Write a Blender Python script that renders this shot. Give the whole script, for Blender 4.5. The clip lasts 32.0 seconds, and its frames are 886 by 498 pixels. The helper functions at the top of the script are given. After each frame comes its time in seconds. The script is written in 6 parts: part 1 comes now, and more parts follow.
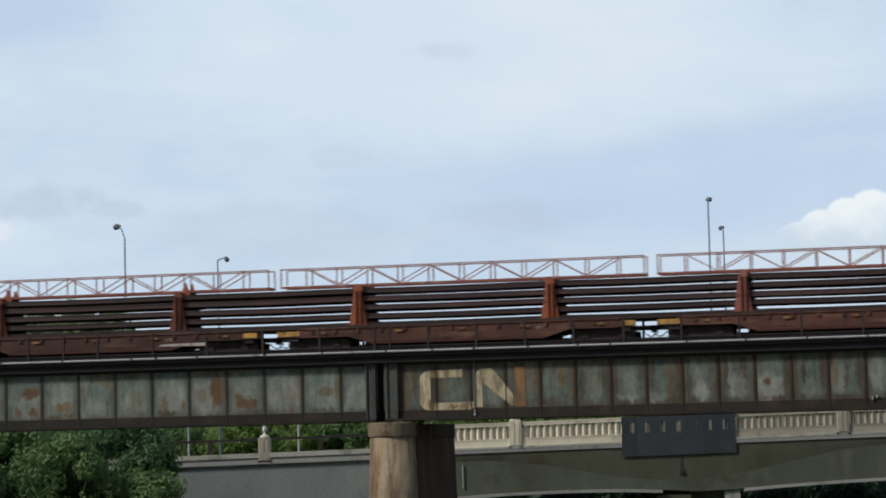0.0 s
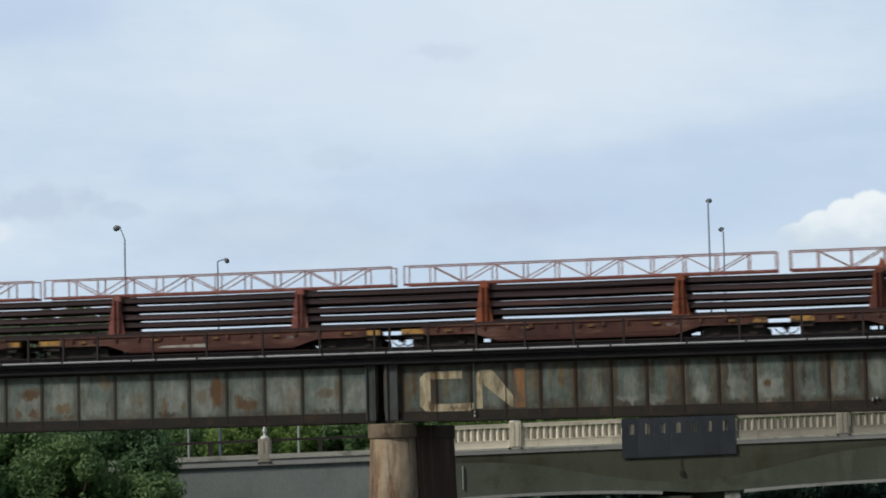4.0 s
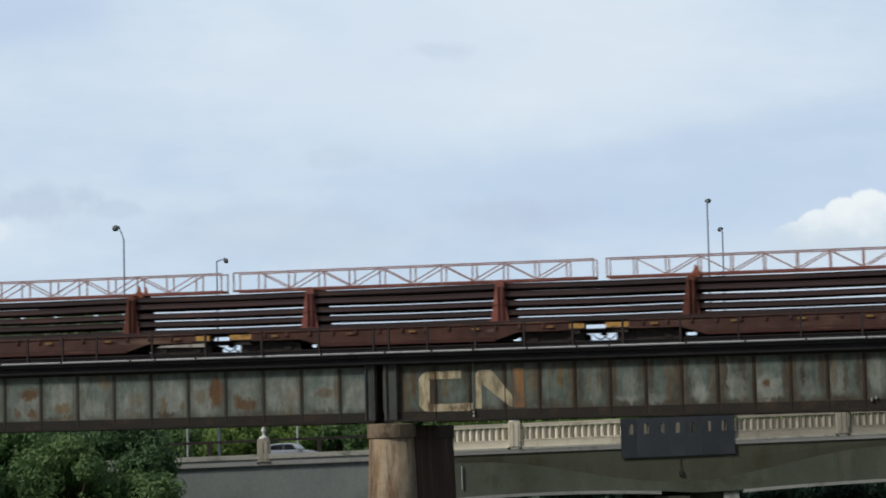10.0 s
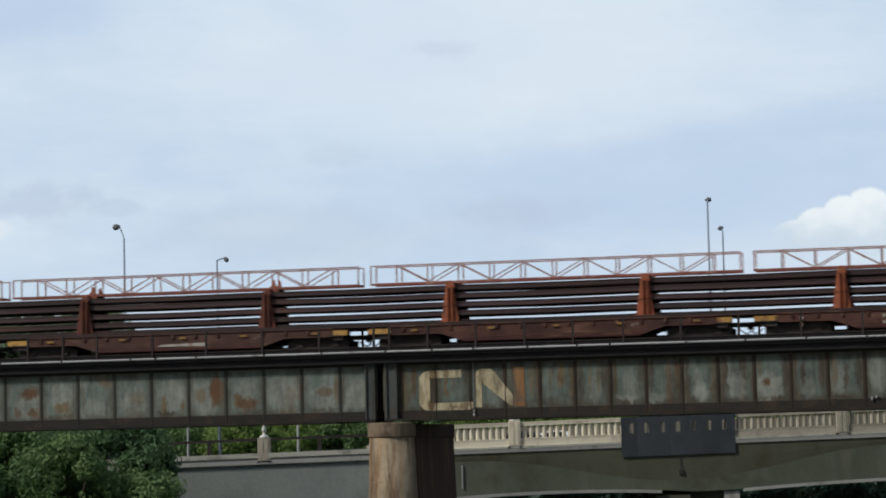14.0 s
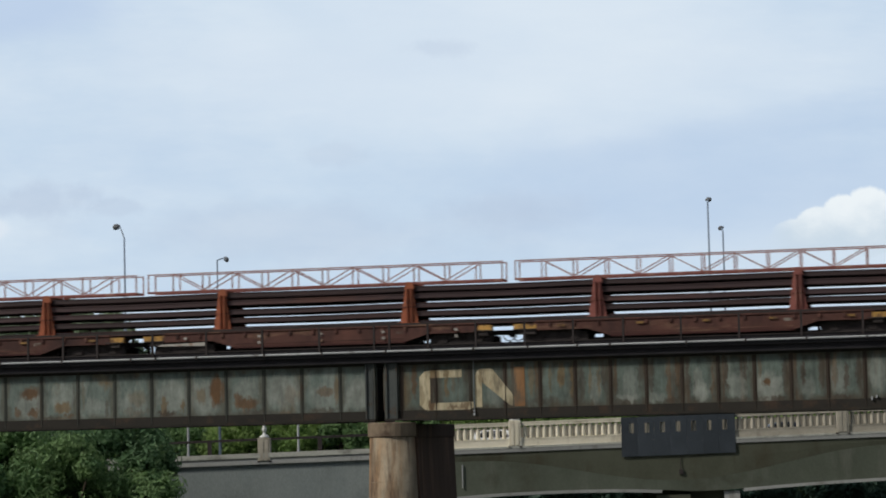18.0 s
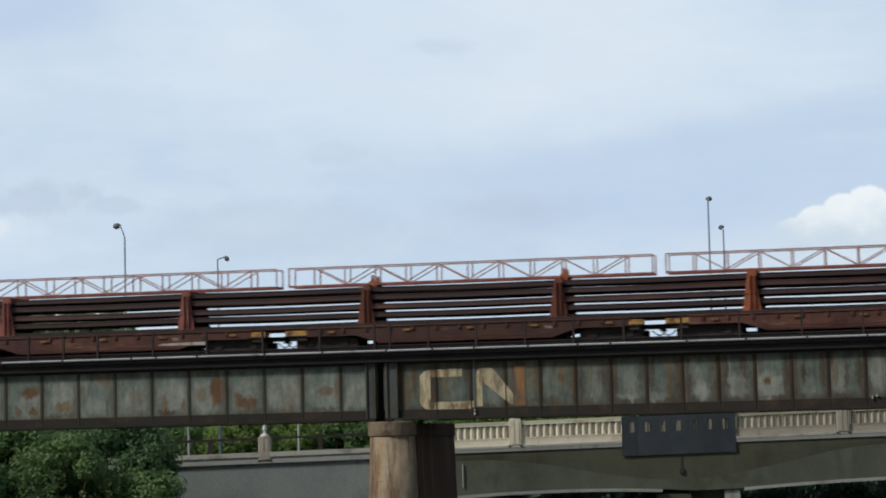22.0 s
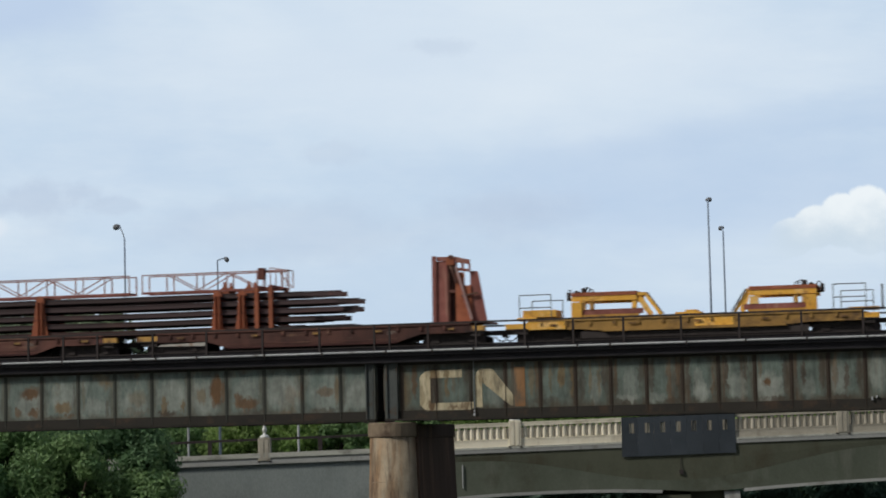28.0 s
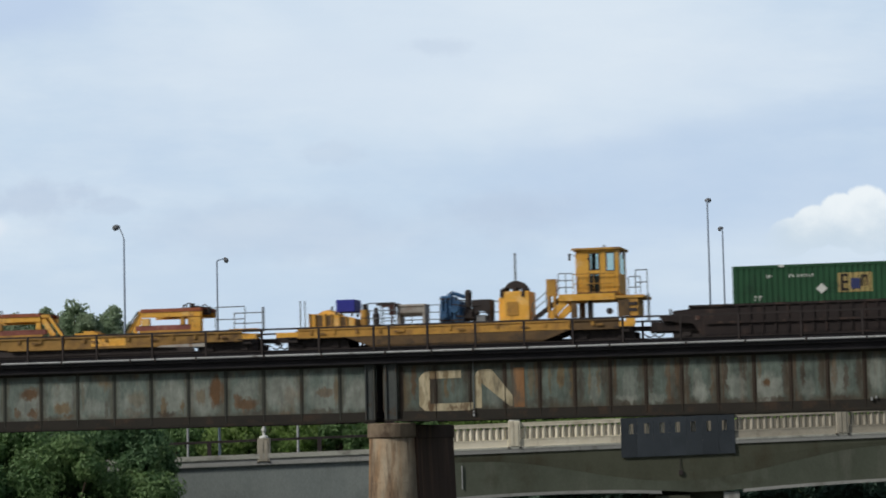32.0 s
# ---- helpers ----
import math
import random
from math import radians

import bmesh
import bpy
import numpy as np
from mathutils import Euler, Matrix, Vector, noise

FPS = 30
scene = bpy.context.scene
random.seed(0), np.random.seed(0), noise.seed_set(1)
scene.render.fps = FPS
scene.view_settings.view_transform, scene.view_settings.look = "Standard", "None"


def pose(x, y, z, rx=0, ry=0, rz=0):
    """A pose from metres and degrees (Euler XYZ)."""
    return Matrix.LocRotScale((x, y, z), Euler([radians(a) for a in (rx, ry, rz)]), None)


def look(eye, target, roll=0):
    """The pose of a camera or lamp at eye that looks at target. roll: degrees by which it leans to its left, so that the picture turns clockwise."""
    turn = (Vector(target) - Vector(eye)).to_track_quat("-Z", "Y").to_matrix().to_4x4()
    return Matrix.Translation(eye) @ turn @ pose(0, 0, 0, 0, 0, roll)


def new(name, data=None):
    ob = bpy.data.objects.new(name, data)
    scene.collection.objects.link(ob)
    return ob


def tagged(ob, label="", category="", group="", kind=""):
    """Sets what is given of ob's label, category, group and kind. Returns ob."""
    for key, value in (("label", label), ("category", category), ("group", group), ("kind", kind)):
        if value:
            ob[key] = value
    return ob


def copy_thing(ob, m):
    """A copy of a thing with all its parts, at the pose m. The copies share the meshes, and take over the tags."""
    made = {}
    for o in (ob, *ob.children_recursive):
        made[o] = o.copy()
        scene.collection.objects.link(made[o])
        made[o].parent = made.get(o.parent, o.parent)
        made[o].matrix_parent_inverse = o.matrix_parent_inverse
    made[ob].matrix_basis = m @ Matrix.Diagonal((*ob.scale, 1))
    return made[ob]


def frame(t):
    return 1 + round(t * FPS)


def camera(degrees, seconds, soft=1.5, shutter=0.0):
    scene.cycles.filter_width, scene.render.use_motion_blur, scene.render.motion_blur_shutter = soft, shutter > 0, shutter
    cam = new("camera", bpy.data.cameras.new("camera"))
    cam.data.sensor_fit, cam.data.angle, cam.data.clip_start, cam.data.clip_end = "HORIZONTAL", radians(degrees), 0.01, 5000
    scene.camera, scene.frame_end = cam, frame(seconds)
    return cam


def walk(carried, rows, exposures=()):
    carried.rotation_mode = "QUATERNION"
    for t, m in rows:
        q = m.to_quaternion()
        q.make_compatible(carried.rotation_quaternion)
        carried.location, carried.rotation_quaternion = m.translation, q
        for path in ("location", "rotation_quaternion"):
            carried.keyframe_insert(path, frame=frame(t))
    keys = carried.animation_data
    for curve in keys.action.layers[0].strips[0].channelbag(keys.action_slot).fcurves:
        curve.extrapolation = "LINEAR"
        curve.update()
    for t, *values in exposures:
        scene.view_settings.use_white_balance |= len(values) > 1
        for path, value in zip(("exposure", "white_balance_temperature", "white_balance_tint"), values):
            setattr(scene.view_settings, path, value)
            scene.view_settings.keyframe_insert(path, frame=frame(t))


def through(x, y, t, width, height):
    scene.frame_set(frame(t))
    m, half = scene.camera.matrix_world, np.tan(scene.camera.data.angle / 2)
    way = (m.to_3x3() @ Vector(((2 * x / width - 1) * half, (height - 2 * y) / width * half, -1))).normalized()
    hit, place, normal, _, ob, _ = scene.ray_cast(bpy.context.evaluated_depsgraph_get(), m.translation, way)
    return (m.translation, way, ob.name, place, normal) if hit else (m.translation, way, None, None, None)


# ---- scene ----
cam = camera(20.19, 32.0, soft=1.85, shutter=0.5)
EYE = Vector((0.0, 0.0, 12.0))
FOCAL = 4400.0
TILT, LEAN = 4.53, -1.32


def aim(dx, dy):
    """The camera's pose, turned by a small sway."""
    up = radians(TILT) + dy / FOCAL
    side = -dx / FOCAL
    target = EYE + Vector((math.sin(side) * math.cos(up), math.cos(side) * math.cos(up), math.sin(up))) * 100
    return look(EYE, target, LEAN)


walk(cam, [(t, aim(dx, dy)) for t, dx, dy in (
    (0.0, 0.4, 0.2), (0.5, 0.4, 0.5), (1.0, 0.4, 2.1), (1.5, 0.3, 3.6), (2.0, 0.2, 3.2), (2.5, -0.7, 2.7), (3.0, -0.3, 3.7),
    (3.5, 0.4, 3.2), (5.5, 0.2, 1.9), (6.0, 0.3, 3.1), (6.5, 0.4, 1.9), (7.0, -0.3, 0.0), (7.5, 0.4, -0.9), (8.0, 0.8, -1.2),
    (8.5, -1.1, 2.9), (9.0, -1.1, 0.3), (9.5, -1.2, 1.4), (10.0, -1.3, 2.5), (10.5, -0.6, 1.7), (11.0, -1.1, 0.4),
    (12.0, -1.1, 0.4), (13.0, -0.5, 0.4), (14.0, -0.7, 0.6), (14.5, -0.7, 0.9), (16.5, -0.4, 0.7), (17.0, -1.0, 0.3),
    (18.0, -0.3, 0.3), (19.0, -0.6, 0.0), (20.0, 0.0, 0.0), (21.0, 0.3, -0.8), (22.0, 0.4, -1.1), (24.0, 0.4, -1.2),
    (25.0, 0.4, -1.1), (25.5, 0.3, -0.5), (27.5, -0.4, 0.2), (28.0, 0.1, 0.5), (28.5, -0.9, 0.2), (29.0, -0.1, 0.4),
    (29.5, -1.0, 3.1), (30.0, 0.3, 3.4), (30.5, -0.9, 1.5), (31.0, -0.8, 0.7), (31.5, -0.8, 1.1), (32.0, -1.0, 1.6))],
     exposures=[(0.0, 0.0), (32.0, 0.0)])

# ---- world, sun ----
SUN_DIR = Vector((-0.72, -0.33, 0.60)).normalized()
world = bpy.data.worlds.new("sky")
scene.world = world
world.use_nodes = True
wn, wl = world.node_tree.nodes, world.node_tree.links
wn.clear()
sky = wn.new("ShaderNodeTexSky")
sky.sky_type, sky.sun_disc = "NISHITA", False
sky.sun_elevation = math.asin(SUN_DIR.z)
sky.sun_rotation = math.atan2(SUN_DIR.x, SUN_DIR.y)
sky.air_density, sky.dust_density = 1.0, 2.0
w_co = wn.new("ShaderNodeTexCoord")
w_no = wn.new("ShaderNodeTexNoise")
w_no.inputs["Scale"].default_value, w_no.inputs["Detail"].default_value = 3.0, 6.0
w_ramp = wn.new("ShaderNodeValToRGB")
w_ramp.color_ramp.elements[0].position, w_ramp.color_ramp.elements[1].position = 0.35, 0.62
w_mix = wn.new("ShaderNodeMixRGB")
w_mix.inputs[2].default_value = (7.0, 7.4, 7.9, 1)
w_bg, w_out = wn.new("ShaderNodeBackground"), wn.new("ShaderNodeOutputWorld")
w_bg.inputs["Strength"].default_value = 0.047
wl.new(w_co.outputs["Generated"], w_no.inputs["Vector"])
wl.new(w_no.outputs["Fac"], w_ramp.inputs["Fac"])
wl.new(w_ramp.outputs["Color"], w_mix.inputs[0])
wl.new(sky.outputs["Color"], w_mix.inputs[1])
wl.new(w_mix.outputs["Color"], w_bg.inputs["Color"])
wl.new(w_bg.outputs["Background"], w_out.inputs["Surface"])
sun = new("sun", bpy.data.lights.new("sun", "SUN"))
sun.data.energy, sun.data.angle, sun.data.color = 2.25, radians(9.0), (1.0, 0.94, 0.84)
sun.matrix_world = look(SUN_DIR * 300, (0, 0, 0))

# ---- the plan ----
# rail frame: x along the track, y away from the camera, z from the top of rail
RAIL = pose(-0.13, 127.5, 16.87, 0, 0, -13.1)
ROAD_Y, ROAD_TURN, GRADE = 163.0, -2.0, 0.0183
ROAD = pose(0, ROAD_Y, 11.95, 0, 0, ROAD_TURN)
SHIFT = ((0, 224.92), (4, 192.15), (8, 159.75), (12, 127.66), (16, 95.78), (20, 64.06), (24, 32.42), (28, 0.78), (32, -30.93))
PITCH = 19.68


# ---- mesh helpers ----
def bm_box(bm, x0, x1, y0, y1, z0, z1):
    v = [bm.verts.new(c) for c in ((x0, y0, z0), (x1, y0, z0), (x1, y1, z0), (x0, y1, z0), (x0, y0, z1), (x1, y0, z1), (x1, y1, z1), (x0, y1, z1))]
    for f in ((0, 3, 2, 1), (4, 5, 6, 7), (0, 1, 5, 4), (1, 2, 6, 5), (2, 3, 7, 6), (3, 0, 4, 7)):
        bm.faces.new([v[i] for i in f])
    return v


def bm_prism(bm, outline, y0, y1):
    """An outline in x and z, pushed from y0 to y1."""
    a = [bm.verts.new((x, y0, z)) for x, z in outline]
    b = [bm.verts.new((x, y1, z)) for x, z in outline]
    bm.faces.new(a)
    bm.faces.new(b[::-1])
    for i in range(len(a)):
        j = (i + 1) % len(a)
        bm.faces.new((a[j], a[i], b[i], b[j]))


def bm_loft(bm, rings, caps=True):
    loops = [[bm.verts.new(c) for c in r] for r in rings]
    n = len(loops[0])
    for a, b in zip(loops, loops[1:]):
        for i in range(n):
            j = (i + 1) % n
            bm.faces.new((a[i], a[j], b[j], b[i]))
    if caps:
        bm.faces.new(loops[0][::-1])
        bm.faces.new(loops[-1])


def ring(p, axis, r, n=10, squash=1.0):
    axis = Vector(axis).normalized()
    a = axis.orthogonal().normalized()
    b = axis.cross(a)
    return [Vector(p) + (a * math.cos(2 * math.pi * i / n) + b * math.sin(2 * math.pi * i / n) * squash) * r for i in range(n)]


def bm_tube(bm, p, q, r, n=8, r2=None):
    d = Vector(q) - Vector(p)
    bm_loft(bm, [ring(p, d, r, n), ring(q, d, r if r2 is None else r2, n)])


def bm_beam(bm, p, q, w, h):
    """A bar from p to q in a plane of constant y: w along y, h across."""
    p, q = Vector(p), Vector(q)
    d = (q - p).normalized()
    side = Vector((0, 1, 0)) if abs(d.y) < 0.9 else Vector((1, 0, 0))
    up = d.cross(side).normalized()
    rings = [[c + side * (w / 2 * a) + up * (h / 2 * b) for a, b in ((-1, -1), (1, -1), (1, 1), (-1, 1))] for c in (p, q)]
    bm_loft(bm, rings)


def bm_lathe(bm, profile, n=12, at=(0, 0, 0)):
    bm_loft(bm, [[(at[0] + r * math.cos(2 * math.pi * i / n), at[1] + r * math.sin(2 * math.pi * i / n), at[2] + z) for i in range(n)] for r, z in profile])


def mesh_of(name, bm, mat, smooth=False, bevel=0.0):
    bmesh.ops.recalc_face_normals(bm, faces=bm.faces)
    if bevel:
        bmesh.ops.bevel(bm, geom=bm.edges[:], offset=bevel, segments=1, affect="EDGES")
    me = bpy.data.meshes.new(name)
    bm.to_mesh(me)
    bm.free()
    me.materials.append(mat)
    if smooth:
        me.shade_smooth()
    return me


def part(name, bm, mat, parent=None, label="", m=None, smooth=False, bevel=0.0):
    me = bm if isinstance(bm, bpy.types.Mesh) else mesh_of(name, bm, mat, smooth, bevel)
    ob = new(name, me)
    ob.parent = parent
    if m is not None:
        ob.matrix_basis = m
    return tagged(ob, label)


def thing(name, label, category, m=None, group="", kind=""):
    ob = new(name)
    ob.empty_display_size = 0.3
    if m is not None:
        ob.matrix_basis = m
    return tagged(ob, label, category, group, kind)


def boxes(*rows):
    bm = bmesh.new()
    for r in rows:
        bm_box(bm, *r)
    return bm


def beams(w, h, *pairs):
    bm = bmesh.new()
    for p, q in pairs:
        bm_beam(bm, p, q, w, h)
    return bm


def tubes(r, *pairs, n=8):
    bm = bmesh.new()
    for p, q in pairs:
        bm_tube(bm, p, q, r, n)
    return bm


# ---- materials ----
def material(name, low, high, scale=3.0, stretch=(1, 1, 1), rough=0.7, metal=0.0, bump=0.15, spots=None, spot_scale=1.5, spot_cut=(0.55, 0.68),
             spot_stretch=(1, 1, 1), fine=14.0, vary=0.12, pale=None, pale_scale=0.8, pale_cut=(0.5, 0.62), pale_stretch=(1, 1, 1),
             rim=None, rim_width=0.2, stains=(), streak=0.0):
    """Two-scale mottled surface with optional stains of another colour; differs a little from piece to piece."""
    m = bpy.data.materials.new(name)
    m.use_nodes = True
    n, l = m.node_tree.nodes, m.node_tree.links
    b = n["Principled BSDF"]
    b.inputs["Roughness"].default_value, b.inputs["Metallic"].default_value = rough, metal
    co = n.new("ShaderNodeTexCoord")
    info = n.new("ShaderNodeObjectInfo")
    off = n.new("ShaderNodeVectorMath")
    off.operation = "MULTIPLY_ADD"
    off.inputs[1].default_value = (37.0, 23.0, 51.0)
    l.new(info.outputs["Random"], off.inputs[0])
    l.new(co.outputs["Object"], off.inputs[2])

    def tex(sc, st, detail=5.0):
        mp = n.new("ShaderNodeMapping")
        mp.inputs["Scale"].default_value = st
        t = n.new("ShaderNodeTexNoise")
        t.inputs["Scale"].default_value, t.inputs["Detail"].default_value, t.inputs["Roughness"].default_value = sc, detail, 0.6
        l.new(off.outputs[0], mp.inputs["Vector"])
        l.new(mp.outputs["Vector"], t.inputs["Vector"])
        return t

    def ramp(src, a, z):
        r = n.new("ShaderNodeMapRange")
        r.inputs["From Min"].default_value, r.inputs["From Max"].default_value = a, z
        l.new(src, r.inputs["Value"])
        return r.outputs["Result"]

    def mixed(fac, a, z):
        x = n.new("ShaderNodeMixRGB")
        l.new(fac, x.inputs[0])
        for i, c in ((1, a), (2, z)):
            if isinstance(c, tuple):
                x.inputs[i].default_value = (*c, 1)
            else:
                l.new(c, x.inputs[i])
        return x.outputs["Color"]

    big = tex(scale, stretch)
    small = tex(fine, stretch, 3.0)
    col = mixed(ramp(big.outputs["Fac"], 0.3, 0.7), low, high)
    if pale:
        pt = tex(pale_scale, pale_stretch, 5.0)
        col = mixed(ramp(pt.outputs["Fac"], *pale_cut), col, pale)
    # dirty panel edges; along the top this colour also paints the deck's shade
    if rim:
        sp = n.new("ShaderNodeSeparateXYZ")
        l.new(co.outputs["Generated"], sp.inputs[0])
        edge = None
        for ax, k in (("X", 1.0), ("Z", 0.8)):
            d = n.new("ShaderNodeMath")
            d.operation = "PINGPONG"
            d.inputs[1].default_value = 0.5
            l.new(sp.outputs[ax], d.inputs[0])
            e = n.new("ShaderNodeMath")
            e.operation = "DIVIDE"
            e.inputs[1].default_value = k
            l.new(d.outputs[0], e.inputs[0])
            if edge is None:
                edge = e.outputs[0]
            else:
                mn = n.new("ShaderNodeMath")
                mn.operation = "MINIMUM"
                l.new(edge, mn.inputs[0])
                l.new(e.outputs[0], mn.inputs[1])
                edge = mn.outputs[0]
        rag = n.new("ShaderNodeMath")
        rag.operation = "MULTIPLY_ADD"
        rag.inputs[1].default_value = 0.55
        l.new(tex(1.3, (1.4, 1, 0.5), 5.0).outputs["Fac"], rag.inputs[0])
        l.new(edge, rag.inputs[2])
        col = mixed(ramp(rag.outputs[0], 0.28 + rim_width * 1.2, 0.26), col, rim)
    if spots:
        st = tex(spot_scale, spot_stretch, 6.0)
        col = mixed(ramp(st.outputs["Fac"], *spot_cut), col, spots)
    if stains:
        # old stains at fixed places on the thing: (x, z, half width, half height, strength) by colour
        wob = n.new("ShaderNodeTexNoise")
        wob.inputs["Scale"].default_value, wob.inputs["Detail"].default_value, wob.inputs["Roughness"].default_value = 3.4, 7.0, 0.74
        wmap = n.new("ShaderNodeMapping")
        wmap.inputs["Scale"].default_value = (1.0, 0.0, 0.55)
        l.new(co.outputs["Object"], wmap.inputs["Vector"])
        l.new(wmap.outputs["Vector"], wob.inputs["Vector"])
        bent = n.new("ShaderNodeVectorMath")
        bent.operation = "MULTIPLY_ADD"
        bent.inputs[1].default_value = (0.75, 0.0, 1.1)
        l.new(wob.outputs["Color"], bent.inputs[0])
        l.new(co.outputs["Object"], bent.inputs[2])
        for colour, places in stains:
            for x, z, rx, rz_, k in places:
                d = n.new("ShaderNodeVectorMath")
                d.operation = "MULTIPLY_ADD"
                d.inputs[1].default_value = (1 / rx, 0, 1 / rz_)
                d.inputs[2].default_value = (-(x + 0.375) / rx, 0, -(z + 0.55) / rz_)
                l.new(bent.outputs[0], d.inputs[0])
                r = n.new("ShaderNodeVectorMath")
                r.operation = "LENGTH"
                l.new(d.outputs[0], r.inputs[0])
                f = n.new("ShaderNodeMapRange")
                f.interpolation_type = "SMOOTHSTEP"
                f.inputs["From Min"].default_value, f.inputs["From Max"].default_value, f.inputs["To Max"].default_value = 1.25, 0.6, k
                l.new(r.outputs["Value"], f.inputs["Value"])
                col = mixed(f.outputs["Result"], col, colour)
    if streak:
        run = tex(1.0, (3.2, 1.0, 0.5), 6.0)
        blotch = tex(1.6, (1.2, 1.0, 1.2), 7.0)
        both = n.new("ShaderNodeMath")
        both.operation = "ADD"
        l.new(run.outputs["Fac"], both.inputs[0])
        l.new(blotch.outputs["Fac"], both.inputs[1])
        gain = n.new("ShaderNodeMapRange")
        gain.inputs["From Min"].default_value, gain.inputs["From Max"].default_value = 0.7, 1.3
        gain.inputs["To Min"].default_value, gain.inputs["To Max"].default_value = 1 - streak, 1 + streak
        l.new(both.outputs[0], gain.inputs["Value"])
        dull = n.new("ShaderNodeVectorMath")
        dull.operation = "SCALE"
        l.new(col, dull.inputs[0])
        l.new(gain.outputs["Result"], dull.inputs["Scale"])
        col = dull.outputs[0]
    hsv = n.new("ShaderNodeHueSaturation")
    val = n.new("ShaderNodeMath")
    val.operation = "MULTIPLY_ADD"
    l.new(small.outputs["Fac"], val.inputs[0])
    val.inputs[1].default_value = 0.5
    add = n.new("ShaderNodeMath")
    add.operation = "MULTIPLY_ADD"
    l.new(info.outputs["Random"], add.inputs[0])
    add.inputs[1].default_value, add.inputs[2].default_value = 2 * vary, 0.75 - vary
    l.new(add.outputs[0], val.inputs[2])
    l.new(val.outputs[0], hsv.inputs["Value"])
    l.new(col, hsv.inputs["Color"])
    l.new(hsv.outputs["Color"], b.inputs["Base Color"])
    if bump:
        bp = n.new("ShaderNodeBump")
        bp.inputs["Strength"].default_value, bp.inputs["Distance"].default_value = bump, 0.03
        l.new(small.outputs["Fac"], bp.inputs["Height"])
        l.new(bp.outputs["Normal"], b.inputs["Normal"])
    return m


RUST = material("rust_orange", (0.25, 0.072, 0.036), (0.37, 0.12, 0.06), 2.0, rough=0.85, spots=(0.12, 0.05, 0.035), spot_scale=1.2)
RUST_RED = material("rust_red", (0.19, 0.062, 0.052), (0.31, 0.11, 0.092), 1.5, rough=0.8, spots=(0.38, 0.20, 0.155), spot_scale=0.9, spot_stretch=(2, 2, 0.4))
RUST_DARK = material("dark_red_brown_rust", (0.10, 0.034, 0.026), (0.17, 0.058, 0.04), 1.6, rough=0.85, spots=(0.24, 0.085, 0.045), spot_scale=1.0, spot_stretch=(2, 2, 0.5))
PINK = material("faded_red_paint", (0.31, 0.185, 0.18), (0.43, 0.28, 0.275), 1.0, rough=0.7, spots=(0.27, 0.115, 0.095), spot_scale=1.4, spot_cut=(0.52, 0.64))
BROWN = material("brown_car_paint", (0.072, 0.028, 0.023), (0.138, 0.055, 0.042), 0.7, stretch=(1, 1, 0.5), rough=0.8, spots=(0.23, 0.13, 0.085), spot_scale=1.0, spot_stretch=(0.35, 1, 1.6), spot_cut=(0.56, 0.71), vary=0.22, pale=(0.046, 0.018, 0.016), pale_scale=0.6, pale_cut=(0.48, 0.66), pale_stretch=(1, 1, 0.8))
BROWN_DARK = material("dark_brown_car_paint", (0.050, 0.022, 0.019), (0.095, 0.042, 0.034), 0.7, stretch=(1, 1, 0.5), rough=0.8, spots=(0.15, 0.09, 0.062), spot_scale=1.0, spot_stretch=(0.35, 1, 1.6), spot_cut=(0.56, 0.72), vary=0.2)
SILL_RED = material("dark_red_sill_edge", (0.052, 0.014, 0.013), (0.085, 0.026, 0.022), 1.0, rough=0.8)
STENCIL = material("worn_pale_stencil", (0.20, 0.17, 0.15), (0.30, 0.27, 0.24), 1.0, rough=0.8, spots=(0.09, 0.045, 0.035), spot_scale=2.4, spot_cut=(0.44, 0.58))
RAIL_STEEL = material("rail_steel", (0.034, 0.019, 0.022), (0.059, 0.032, 0.036), 0.5, stretch=(0.15, 1, 1), rough=0.7, spots=(0.096, 0.042, 0.034), spot_scale=0.6, spot_stretch=(0.3, 1, 1), spot_cut=(0.55, 0.72), fine=3.0, vary=0.3)
BLACK = material("black_grimy_steel", (0.028, 0.023, 0.024), (0.050, 0.040, 0.039), 2.0, rough=0.8)
TIMBER = material("creosoted_timber", (0.015, 0.014, 0.018), (0.027, 0.025, 0.030), 3.0, stretch=(0.3, 1, 1), rough=1.0)
YELLOW = material("machine_yellow", (0.78, 0.39, 0.045), (0.88, 0.50, 0.09), 1.2, rough=0.55, spots=(0.38, 0.17, 0.045), spot_scale=1.9, spot_cut=(0.57, 0.70), pale=(0.88, 0.60, 0.26), pale_scale=1.1, pale_cut=(0.52, 0.70))
YELLOW_DIRTY = material("dirty_yellow", (0.42, 0.22, 0.044), (0.60, 0.33, 0.064), 0.9, rough=0.7, spots=(0.22, 0.12, 0.045), spot_scale=1.4, spot_cut=(0.48, 0.68))
OILY = material("oily_yellow", (0.085, 0.055, 0.028), (0.17, 0.10, 0.04), 1.2, rough=0.7, spots=(0.05, 0.035, 0.025), spot_scale=1.4)
YELLOW_TAN = material("tan_weathered_yellow", (0.27, 0.155, 0.042), (0.42, 0.245, 0.065), 0.9, rough=0.75, spots=(0.14, 0.08, 0.035), spot_scale=1.3, spot_cut=(0.46, 0.66))
BLUE = material("machine_blue", (0.022, 0.085, 0.21), (0.045, 0.15, 0.32), 2.5, rough=0.5, spots=(0.02, 0.03, 0.05), spot_scale=3.0)
BLUE_BRIGHT = material("bright_blue_paint", (0.02, 0.025, 0.30), (0.03, 0.04, 0.38), 1.0, rough=0.5)
